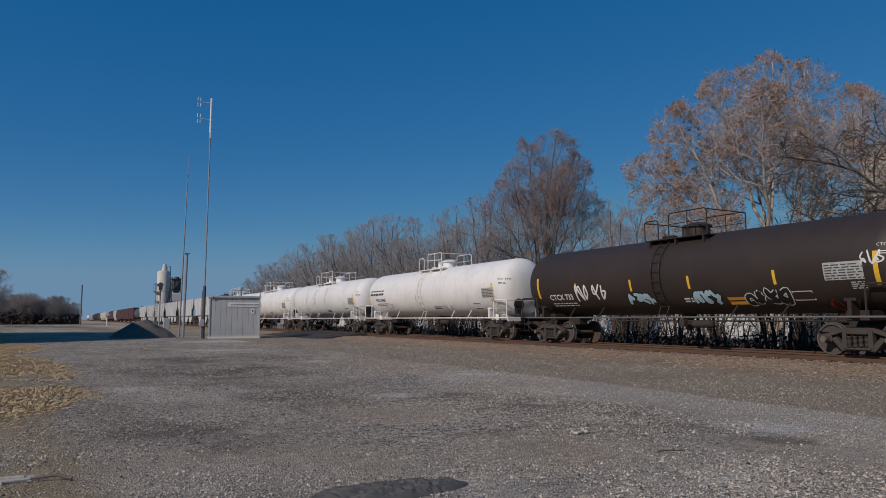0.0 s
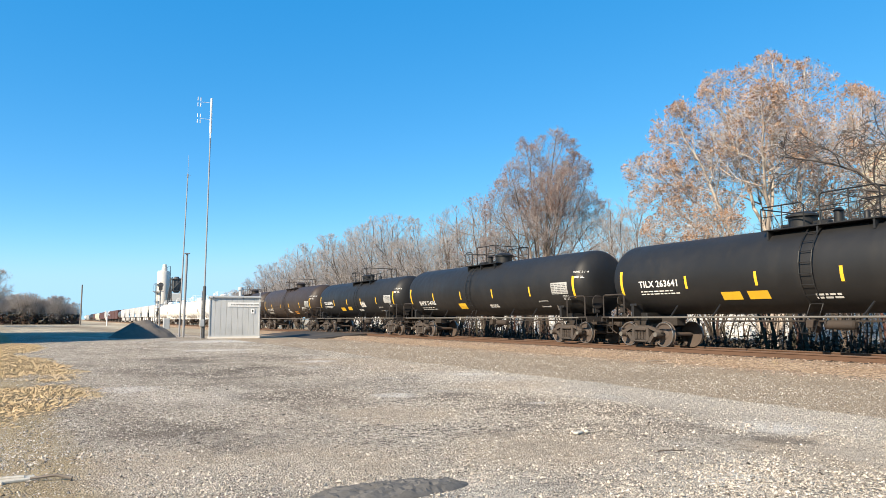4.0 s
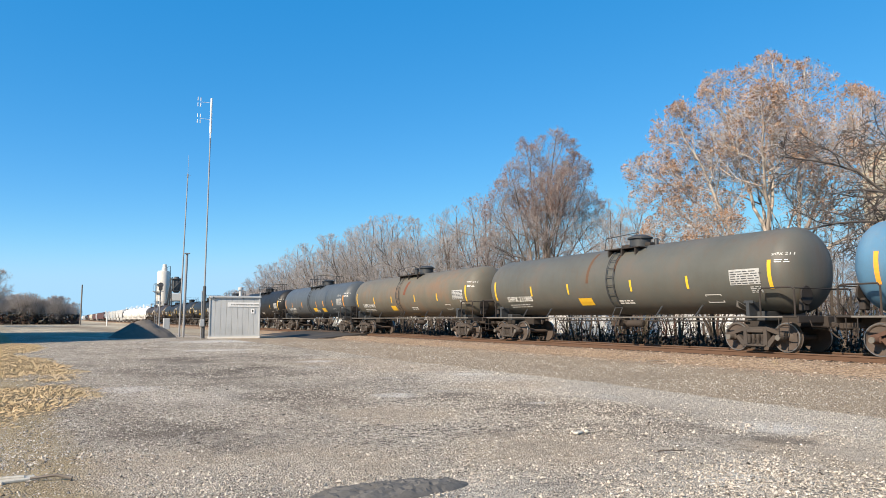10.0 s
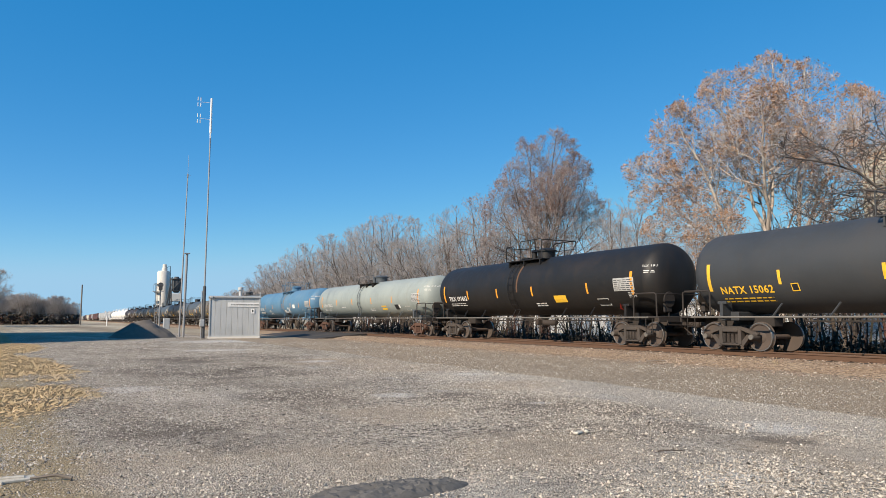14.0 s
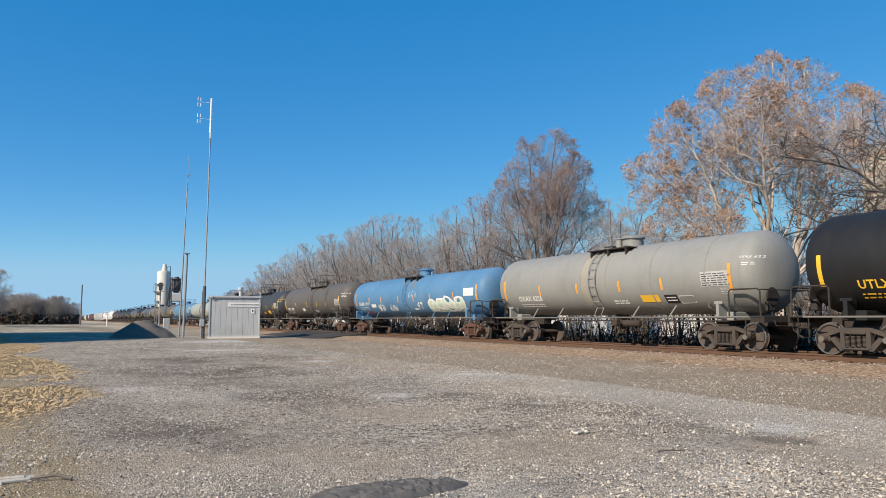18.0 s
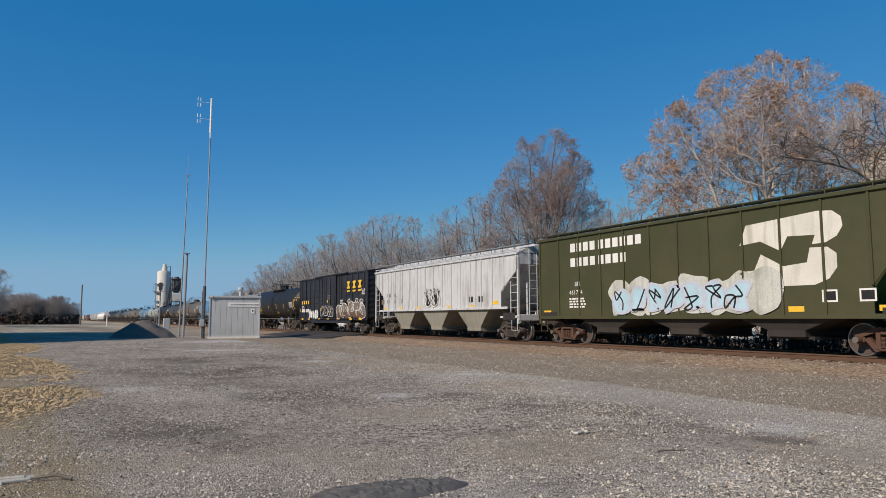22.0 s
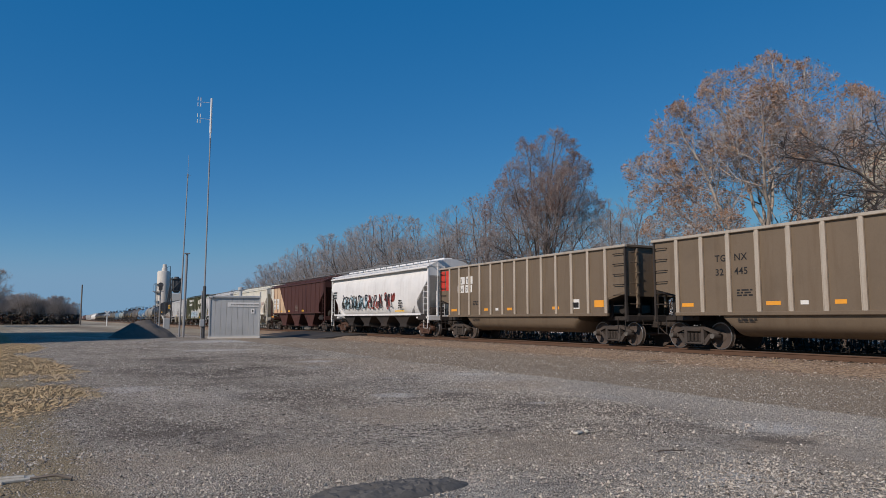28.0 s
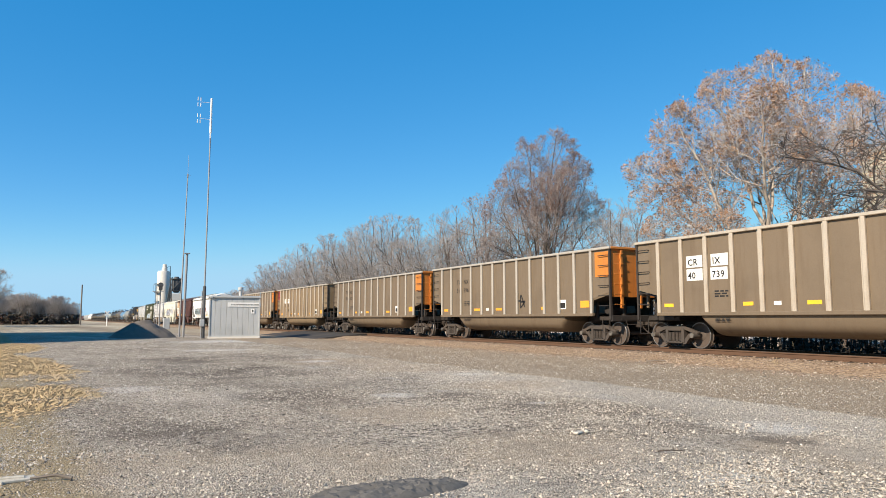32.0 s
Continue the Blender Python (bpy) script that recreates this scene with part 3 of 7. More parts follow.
def side_frame_mesh(mat):
    s = Shape()
    # top chord that arches from bearing to bearing
    s.prism([(-1.0, 0.59), (-0.8, 0.64), (-0.6, 0.73), (-0.42, 0.79), (0.42, 0.79), (0.6, 0.73), (0.8, 0.64), (1.0, 0.59), (1.0, 0.53), (0.76, 0.55), (0.56, 0.62), (0.4, 0.67), (-0.4, 0.67), (-0.56, 0.62), (-0.76, 0.55), (-1.0, 0.53)], -0.08, 0.08)
    # basket under the springs
    s.prism([(-0.74, 0.47), (-0.62, 0.53), (-0.36, 0.25), (0.36, 0.25), (0.62, 0.53), (0.74, 0.47), (0.47, 0.15), (-0.47, 0.15)], -0.08, 0.08)
    for x in (-0.36, 0.36):
        s.prism([(x - 0.07, 0.22), (x + 0.07, 0.22), (x + 0.055, 0.7), (x - 0.055, 0.7)], -0.1, 0.08)
    s.box((0, -0.02, 0.66), (0.6, 0.22, 0.13), 0.03)
    s.box((0, -0.1, 0.2), (0.72, 0.06, 0.06), 0.02)
    for x in (-0.89, 0.89):
        # bearing adapter and the round bearing
        s.box((x, 0, 0.545), (0.25, 0.18, 0.1), 0.03)
        s.lathe([(-0.22, 0.05), (-0.21, 0.085), (-0.12, 0.105), (0.04, 0.115), (0.06, 0.115)], "y", 16, (x, 0, 0.457))
        s.box((x * 0.86, 0, 0.46), (0.06, 0.16, 0.16), 0.02)
    return s.mesh("side_frame", mat, 40)


def spring_mesh(mat):
    s = Shape()
    for x in (-0.24, -0.08, 0.08, 0.24):
        prof = []
        for i in range(9):
            prof += [(0.26 + i * 0.034, 0.068), (0.277 + i * 0.034, 0.05)]
        s.lathe(prof, "z", 10, (x, -0.06, 0))
    return s.mesh("springs", mat)


def wheelset_mesh():
    s = Shape()
    s.lathe([(-0.95, 0.075), (0.95, 0.075)], "y", 12)
    for side in (-1, 1):
        prof = [(0.68, 0.12), (0.685, 0.36), (0.675, 0.40), (0.675, 0.485), (0.70, 0.487), (0.712, 0.462), (0.80, 0.455), (0.81, 0.45),
                (0.81, 0.40), (0.765, 0.37), (0.755, 0.2), (0.80, 0.13)]
        s.lathe([(side * a, r) for a, r in prof], "y", 36)
    for i in range(3):
        t = i * 2.094
        s.box((0.05 * math.cos(t), -0.955, 0.05 * math.sin(t)), (0.03, 0.02, 0.03))
    return s.mesh("wheelset", WHEEL, 35)


def tread_mesh():
    s = Shape()
    s.lathe([(0.811, 0.425), (0.817, 0.43), (0.817, 0.452), (0.812, 0.457), (0.72, 0.463), (0.719, 0.45)], "y", 36)
    s.f = s.f[:-2]
    return s.mesh("tread", TREAD, 35)


WHEELSETS = ([], [])


def bogie(car, x, mat=None):
    mat = mat or BOGIE
    frame_me = shared(("frame", mat.name), lambda: side_frame_mesh(mat))
    b = Shape().box((0, 0, 0.62), (0.42, 2.0, 0.24), 0.04).box((0, 0, 0.79), (0.5, 0.6, 0.12), 0.03)
    b.box((-0.55, 0, 0.5), (0.09, 1.5, 0.14), 0.02).box((0.55, 0, 0.5), (0.09, 1.5, 0.14), 0.02)
    for sx in (-1, 1):
        for sy in (-1, 1):
            b.box((sx * 0.42, sy * 0.76, 0.47), (0.07, 0.09, 0.3), 0.02)
    hub = part("bogie", shared(("bolster", mat.name), lambda: b.mesh("bogie", mat)), mat, car, at=(x, 0, 0))
    for side in (-1, 1):
        part("side_frame", frame_me, mat, hub, at=pose(0, side * 1.0, 0, 0, 0, 0 if side < 0 else 180))
        part("spring_nest", shared(("spring", mat.name), lambda: spring_mesh(mat)), mat, hub, at=pose(0, side * 1.0, 0, 0, 0, 0 if side < 0 else 180))
    for k, dx in enumerate((-0.89, 0.89)):
        w = part("wheelset", shared("wheel", wheelset_mesh), WHEEL, hub, "brown wheels with bright treads", at=(dx, 0, 0.457))
        WHEELSETS[k].append(w)
        for side in (-1, 1):
            part("wheel_rim", shared("tread", tread_mesh), TREAD, hub, "bright worn wheel rim", at=pose(dx, 0, 0.457, 0, 0, 0 if side > 0 else 180))
        for side in (-1, 1):
            part("bearing_cap", shared("cap", lambda: Shape().lathe([(-0.02, 0.03), (-0.02, 0.085), (0.02, 0.09)], "y", 14).mesh("bearing_cap", BEARING, 40)), BEARING, hub, "pale greasy bearing cap", at=pose(dx, side * 1.235, 0.457, 0, 0, 0 if side < 0 else 180))
    return hub


def coupler(car, x, sign):
    def make():
        s = Shape().box((-0.45, 0, 0.86), (0.9, 0.15, 0.17), 0.03).box((0.02, 0.03, 0.86), (0.22, 0.28, 0.3), 0.05)
        s.box((-0.7, 0, 0.86), (0.4, 0.42, 0.34), 0.04)
        s.tube([(-0.15, -0.5, 1.0), (-0.15, -0.45, 0.7), (0.0, -0.35, 0.52), (0.1, -0.3, 0.45)], 0.025, 6)
        s.tube([(-0.15, -1.35, 1.0), (-0.12, -1.3, 0.82), (-0.12, -0.3, 0.8), (0, 0, 0.98)], 0.014, 5)
        return s.mesh("coupler", UNDER, 40)
    part("coupler", shared("coupler", make), UNDER, car, at=pose(x, 0, 0, 0, 0, 0 if sign > 0 else 180))


def brake_gear(car, x):
    def make():
        s = Shape().lathe([(-0.45, 0.08), (-0.4, 0.14), (0.4, 0.14), (0.45, 0.08)], "x", 14, (0, -0.55, 0.86))
        s.box((-0.9, -0.55, 0.88), (0.24, 0.24, 0.26), 0.03)
        s.tube([(-5, -0.35, 0.96), (5, -0.35, 0.96)], 0.028, 6)
        return s.mesh("brake_gear", UNDER, 40)
    part("brake_gear", shared("brake", make), UNDER, car, at=(x, 0, 0))


def letters(text, size, bold=0.0):
    """Lettering as (x, z) points and faces, its left foot at 0, 0."""
    key = ("text", text, size, bold)
    if key not in MESHES:
        cu = bpy.data.curves.new("lettering", "FONT")
        cu.body, cu.size, cu.resolution_u, cu.offset, cu.space_character = text, size * 1.3, 2, bold, 1.1
        ob = bpy.data.objects.new("lettering", cu)
        me = bpy.data.meshes.new_from_object(ob)
        MESHES[key] = ([(v.co.x, v.co.y) for v in me.vertices], [tuple(p.vertices) for p in me.polygons])
        bpy.data.objects.remove(ob)
        bpy.data.meshes.remove(me)
        bpy.data.curves.remove(cu)
    return MESHES[key]


class Side:
    """The near side of a car: puts paint marks on it. r: the shell's radius, or 0 for a flat side at y."""

    def __init__(self, car, r=0.0, zc=0.0, y=0.0, half=99.0, depth=1.0):
        self.car, self.r, self.zc, self.y, self.half, self.depth = car, r, zc, y, half, depth

    def at(self, x, z, lift=0.006):
        if not self.r:
            return (x, self.y - lift, z)
        s = 1 - (self.half - abs(x)) / self.depth
        r = self.r * (math.cos(math.asin(min(1, s))) ** 0.8 if s > 0 else 1) + lift
        h = z - self.zc
        return (x, -math.sqrt(max(0.0, r * r - h * h)), z)

    def patch(self, name, x0, x1, z0, z1, mat, lift=0.006, label="", lean=0.0):
        n = max(1, int((z1 - z0) / 0.15)) if self.r else 1
        s = Shape()
        s.v = [self.at(x + lean * i / n, z0 + (z1 - z0) * i / n, lift) for i in range(n + 1) for x in (x0, x1)]
        s.f = [(2 * i, 2 * i + 1, 2 * i + 3, 2 * i + 2) for i in range(n)]
        return part(name, s, mat, self.car, label)

    def bars(self, name, x0, x1, z0, z1, rows, mat, lift=0.006, fill=0.6, seed=1, label=""):
        """Small print that cannot be read: rows of broken bars."""
        rng, s = random.Random(seed), Shape()
        h = (z1 - z0) / rows
        for i in range(rows):
            x, z = x0, z0 + i * h
            end = x1 - rng.uniform(0, 0.2) * (x1 - x0)
            while x < end:
                w = min(rng.uniform(0.08, 0.26), end - x)
                s.add([self.at(x, z, lift), self.at(x + w, z, lift), self.at(x + w, z + h * fill, lift), self.at(x, z + h * fill, lift)], [(0, 1, 2, 3)])
                x += w + 0.05
        return tagged(part(name, s, mat, self.car, label), kind="stuff")

    def text(self, words, x, z, size, mat, lift=0.007, bold=0.0, name="lettering"):
        vs, fs = letters(words, size, bold)
        s = Shape()
        s.v, s.f = [self.at(x + a, z + b, lift) for a, b in vs], fs
        return part(name, s, mat, self.car)

    def ribbon(self, s, pts, w, lift):
        k = len(s.v)
        for i, (x, z) in enumerate(pts):
            a, b = pts[max(0, i - 1)], pts[min(len(pts) - 1, i + 1)]
            dx, dz = b[0] - a[0], b[1] - a[1]
            d = math.hypot(dx, dz) or 1
            ox, oz = -dz / d * w / 2, dx / d * w / 2
            s.v += [self.at(x + ox, z + oz, lift), self.at(x - ox, z - oz, lift)]
        s.f += [(k + 2 * i, k + 2 * i + 1, k + 2 * i + 3, k + 2 * i + 2) for i in range(len(pts) - 1)]

    def spray(self, x0, x1, z0, z1, count, fill, edge, width, seed, lift=0.008, label="spray-painted graffiti"):
        """Sprayed strokes: a row of bent thick shapes with outlines; no words."""
        rng = random.Random(seed)
        w, h = (x1 - x0) / count, z1 - z0
        for i in range(count):
            cx = x0 + (i + 0.5) * w
            grid = [(a, b) for a in (-1, 0, 1) for b in (-1, 0, 1)]
            at = rng.choice([g for g in grid if g[1] != 0])
            path = [at]
            for k in range(rng.randint(4, 6)):
                near = [g for g in grid if g != at and max(abs(g[0] - at[0]), abs(g[1] - at[1])) <= (2 if rng.random() < 0.4 else 1) and g not in path[-2:]]
                at = rng.choice(near)
                path.append(at)
            lean = rng.uniform(-0.1, 0.25)
            knots = [(cx + w * (0.36 * a + lean * 0.3 * b) + rng.uniform(-0.04, 0.04), (z0 + z1) / 2 + h * 0.38 * b + rng.uniform(-0.04, 0.04)) for a, b in path]
            pts = []
            for k in range(len(knots) - 1):
                p0, p1, p2, p3 = knots[max(0, k - 1)], knots[k], knots[k + 1], knots[min(len(knots) - 1, k + 2)]
                for j in range(4):
                    t = j / 4
                    pts.append(tuple(0.5 * (2 * p1[c] + (p2[c] - p0[c]) * t + (2 * p0[c] - 5 * p1[c] + 4 * p2[c] - p3[c]) * t * t + (3 * p1[c] - p0[c] - 3 * p2[c] + p3[c]) * t ** 3) for c in (0, 1)))
            pts.append(knots[-1])
            if fill:
                thick = min(w, h) * 0.34
                if edge:
                    b = Shape()
                    self.ribbon(b, pts, thick + width * 1.6, lift)
                    part("graffiti_outline", b, edge, self.car, label)
                a = Shape()
                self.ribbon(a, pts, thick, lift + 0.004)
                part("graffiti", a, fill, self.car, label)
            elif edge:
                a = Shape()
                self.ribbon(a, pts, width, lift)
                part("graffiti", a, edge, self.car, label)

    def blobs(self, x0, x1, z0, z1, count, fill, edge, width, seed, lift=0.008, label="bulging spray-painted shape", inner=None):
        """A row of swelling sprayed shapes with thin outlines and a stroke or two inside; no words."""
        rng = random.Random(seed)
        w = (x1 - x0) / count
        for i in range(count):
            cx, cz = x0 + (i + 0.5) * w, (z0 + z1) / 2 + rng.uniform(-0.06, 0.06) * (z1 - z0)
            lean, knots = rng.uniform(-0.1, 0.2), []
            for k in range(9):
                t = 2 * math.pi * k / 9
                e = 1 / max(abs(math.cos(t)), abs(math.sin(t)))
                q = (0.55 + 0.45 * e) * rng.uniform(0.62, 1.12)
                dz = math.sin(t) * q * (z1 - z0) * 0.5
                knots.append((cx + math.cos(t) * q * w * 0.58 + lean * dz, min(z1 + 0.1, max(z0, cz + dz))))
            pts = []
            for k in range(9):
                p0, p1, p2, p3 = (knots[(k + o) % 9] for o in (-1, 0, 1, 2))
                for j in range(4):
                    t = j / 4
                    pts.append(tuple(0.45 * (p1[c] + (p2[c] - p1[c]) * t) + 0.275 * (2 * p1[c] + (p2[c] - p0[c]) * t + (2 * p0[c] - 5 * p1[c] + 4 * p2[c] - p3[c]) * t * t + (3 * p1[c] - p0[c] - 3 * p2[c] + p3[c]) * t ** 3) for c in (0, 1)))
            up = lift + 0.0015 * (i % 2)
            if fill:
                a = Shape()
                a.v = [self.at(cx, cz, up)] + [self.at(x, z, up) for x, z in pts]
                a.f = [(0, 1 + k, 1 + (k + 1) % len(pts)) for k in range(len(pts))]
                part("graffiti", a, fill, self.car, label)
            b = Shape()
            self.ribbon(b, pts + pts[:1], width, up + 0.004)
            for k in range(2):
                sx, sz = cx + rng.uniform(-0.25, 0.25) * w, cz + rng.uniform(-0.3, 0.3) * (z1 - z0)
                ex, ez = sx + rng.uniform(-0.2, 0.2) * w, sz + rng.choice((-1, 1)) * rng.uniform(0.15, 0.4) * (z1 - z0)
                line = [(sx + (ex - sx) * t + 0.12 * w * math.sin(3.1 * t), sz + (ez - sz) * t) for t in (0, 0.25, 0.5, 0.75, 1)]
                line = [(x, min(z1, max(z0 + 0.05, z))) for x, z in line]
                self.ribbon(b, line, width * 0.9, up + 0.004)
            part("graffiti_outline", b, inner or edge, self.car, label)

    def placard(self, x, z, r, mat, label="diamond placard"):
        s = Shape()
        s.v = [self.at(x, z - r, 0.02), self.at(x + r, z, 0.02), self.at(x, z + r, 0.02), self.at(x - r, z, 0.02)]
        s.f = [(0, 1, 2, 3)]
        part("placard", s, mat, self.car, label)


# ---------- tank cars ----------
def head_profile(half, r, depth, n=9):
    out = []
    for i in range(n + 1):
        t = math.pi / 2 * i / n
        out.append((-half + depth * (1 - math.sin(t)), max(0.02, r * math.cos(t) ** 0.8)))
    out = out[::-1]
    return out + [(-x, rr) for x, rr in reversed(out)]


STRIPES = (1.5, 4.3, 7.4, 10.6, 13.8, -1.45)


def tank_car(L, mat, label, r=1.38, marks="", ink=None, stripes=STRIPES, stripe_mat=None, ladder=-1.6, manway=0.75, top="rail",
             fittings=None, labels=(), panel=True, placards=None, print_rows=2, wheels=None, bands=(), deck=None, text_z=1.86, text_x=2.45, size=0.25):
    car = thing("tank_car", label, "tank car", group="freight train")
    fit_mat = fittings or mat
    half, zc = L / 2 - 0.62, 1.2 + r
    part("shell", Shape().lathe(head_profile(half, r, r * 0.52), "x", 48, (0, 0, zc)), mat, car, smooth=30)
    # ring seams
    for x in bands:
        part("seam_band", Shape().lathe([(x - 0.03, r), (x - 0.025, r + 0.012), (x + 0.025, r + 0.012), (x + 0.03, r)], "x", 48, (0, 0, zc)), mat, car, smooth=40)
    # sill, running boards and end decks
    for side in (-1, 1):
        part("side_rail", Shape().tube([(-half + 0.3, side * 1.46, 1.09), (half - 0.3, side * 1.46, 1.09)], 0.032, 6), deck or SIDE_RAIL, car)
    for e in (-1, 1):
        x = e * (L / 2 - 0.75)
        s = Shape().box((x, 0, 1.1), (0.62, 2.9, 0.06), 0.01)
        s.box((x + e * 0.3, 0, 1.02), (0.06, 2.9, 0.2), 0.01)
        part("end_deck", s, deck or UNDER, car)
        rl = Shape()
        for side in (-1, 1):
            y = side * 1.42
            rl.tube([(x - e * 0.95, y, 1.1), (x - e * 0.95, y, 1.9), (x - e * 0.88, y, 1.98), (x + e * 0.1, y, 1.98), (x + e * 0.2, y, 1.9), (x + e * 0.2, y, 1.1)], 0.03, 6)
        rl.tube([(x + e * 0.2, -1.42, 1.95), (x + e * 0.2, 1.42, 1.95)], 0.02, 6)
        part("end_handrail", rl, deck or UNDER, car)
        sd = Shape()
        for side in (-1, 1):
            sd.box((x - e * 1.4, side * 1.2, 1.3), (0.12, 0.5, 0.55), 0.02).box((x - e * 1.4, side * 1.36, 1.56), (0.34, 0.1, 0.1), 0.02)
        sd.box((x - e * 1.4, 0, 1.12), (0.7, 2.1, 0.3), 0.03)
        part("saddle", sd, fit_mat, car)
        part("stub_sill", Shape().box((x - e * 1.0, 0, 0.95), (2.9, 0.5, 0.36), 0.03), UNDER, car)
        for side in (-1, 1):
            st = Shape()
            y = side * 1.45
            st.tube([(x + e * 0.0, y, 1.05), (x + e * 0.0, y, 0.5), (x - e * 0.32, y, 0.5), (x - e * 0.32, y, 1.05)], 0.018, 5)
            st.tube([(x + e * 0.0, y, 0.78), (x - e * 0.32, y, 0.78)], 0.015, 5)
            part("end_step", st, UNDER, car)
        # air-brake wheel and pipes on the end
        pipes = Shape().lathe([(0, 0.28), (0.03, 0.3), (0.05, 0.28)], "x", 16, (x + e * 0.02, -0.6, 1.75)).tube([(x, -0.6, 1.1), (x, -0.6, 1.75)], 0.03, 6)
        pipes.box((x - e * 0.05, -0.6, 1.45), (0.18, 0.3, 0.35), 0.03)
        part("brake_wheel", pipes, UNDER, car)
        bogie(car, e * (L / 2 - 2.18), wheels)
        coupler(car, e * L / 2, e)
    brake_gear(car, 1.2)
    part("outlet_valve", Shape().lathe([(0.62, 0.1), (0.66, 0.15), (1.0, 0.16), (1.3, 0.34)], "z", 16, (0.1, 0, 0)), UNDER, car, smooth=40)
    # manway, platform and rails on top
    zt = zc + r
    part("manway", Shape().lathe([(zt - 0.12, 0.42), (zt + 0.30, 0.42), (zt + 0.31, 0.50), (zt + 0.37, 0.50), (zt + 0.38, 0.44), (zt + 0.46, 0.3), (zt + 0.47, 0.02)], "z", 22, (manway, 0, 0)), fit_mat, car, smooth=40)
    pl = Shape()
    x0, x1 = (min(ladder - 0.9, manway - 0.75), max(ladder + 2.0, manway + 0.75)) if top != "low" else (min(ladder - 0.7, manway - 0.8), max(ladder + 1.2, manway + 0.8))
    for side in (-1, 1):
        pl.box(((x0 + x1) / 2, side * 0.78, zt - 0.12), (x1 - x0, 0.5, 0.04), 0.005)
        for i in range(3):
            xx = x0 + 0.2 + i * (x1 - x0 - 0.4) / 2
            pl.box((xx, side * 0.78, zt - 0.28), (0.06, 0.46, 0.26))
    for i in range(2):
        pl.box((x0 + 0.3 + i * 1.1, 0, zt + 0.06), (0.5, 0.3, 0.14), 0.02)
    part("platform", pl, fit_mat if top == "rail" else UNDER, car)
    vb = Shape().lathe([(zt - 0.08, 0.13), (zt + 0.3, 0.13), (zt + 0.34, 0.17), (zt + 0.4, 0.1)], "z", 12, (ladder + 0.35, -0.2, 0))
    part("valve_fitting", vb, fit_mat, car, smooth=40)
    part("vent_valve", Shape().lathe([(zt - 0.08, 0.09), (zt + 0.25, 0.09), (zt + 0.3, 0.05)], "z", 10, (ladder + 0.95, 0.2, 0)), fit_mat, car, smooth=40)
    if top != "low":
        ra = Shape()
        for side in (-1, 1):
            y = side * 1.02
            # a lower bay on one side of the ladder and a taller one on the other, each with bent corners
            for a, b, h in ((x0, ladder - 0.22, 0.62), (ladder + 0.28, x1, 0.8)):
                ra.tube([(a, y, zt - 0.12), (a, y, zt + h - 0.08), (a + 0.08, y, zt + h), (b - 0.08, y, zt + h), (b, y, zt + h - 0.08), (b, y, zt - 0.12)], 0.024, 5)
                if b - a > 1.2:
                    ra.tube([((a + b) / 2, y, zt - 0.12), ((a + b) / 2, y, zt + h)], 0.02, 5)
                    ra.tube([(a, y, zt + h * 0.5), (b, y, zt + h * 0.5)], 0.014, 5)
        ra.tube([(x0, -1.02, zt + 0.58), (x0, 1.02, zt + 0.58)], 0.022, 5).tube([(x1, -1.02, zt + 0.76), (x1, 1.02, zt + 0.76)], 0.022, 5)
        part("platform_railing", ra, fit_mat, car)
    else:
        part("grab_rail", Shape().tube([(x0, -1.0, zt - 0.1), (x0 + 0.1, -1.0, zt + 0.35), (x1, -1.0, zt + 0.42), (x1 + 0.2, -1.0, zt)], 0.018, 5), fit_mat, car)
    # ladder that follows the shell
    for side in (-1, 1):
        la = Shape()
        pts = []
        for i in range(11):
            t = radians(-62 + i * 13.4)
            pts.append((side * (r + 0.09) * math.cos(t), zc + (r + 0.09) * math.sin(t)))
        pts = [(side * 1.46, 0.62)] + [p for p in pts if p[1] > 1.45]
        for dx in (-0.2, 0.2):
            la.tube([(ladder + dx, y, z) for y, z in pts], 0.021, 5)
        for a, b in zip(pts, pts[1:]):
            la.tube([(ladder - 0.2, *a), (ladder + 0.2, *a)], 0.014, 5)
        part("ladder", la, fit_mat, car)
    # braces from the running board up to the shell
    for x in (-half + 3.4, -half + 5.2, half - 5.4, half - 3.6):
        for y in (-1, 1):
            bar = shared(("brace", y, fit_mat.name), lambda: Shape().tube([(0, y * 1.44, 1.1), (0.28, y * 1.36, 1.5)], 0.03, 5).mesh("brace", fit_mat))
            part("brace", bar, fit_mat, car, at=(x, 0, 0))
    # markings
    sd = Side(car, r, zc, 0, half, r * 0.52)
    ink, left = ink or LETTER, -L / 2
    for i, s in enumerate(stripes):
        x = left + (s if s > 0 else L + s)
        long = i in (0, len(stripes) - 1)
        if long:
            x = min(max(x, -half + r * 0.46), half - r * 0.46 - 0.13)
        sd.patch("reflective_stripe", x, x + (0.13 if long else 0.1), 1.95 if long else 2.08, 2.85 if long else 2.52, stripe_mat or YELLOW, lean=0.0)
    if marks:
        x = left + text_x
        sd.text(marks, x, text_z, size, ink, bold=0.008)
        sd.bars("small_print", x + 0.02, x + 1.9, text_z - 0.27, text_z - 0.08, 2, ink, 0.006, 0.4, seed=int(L * 100))
    for x, w, h, z, m in labels:
        sd.patch("label_plate", left + x, left + x + w, z, z + h, m, 0.008)
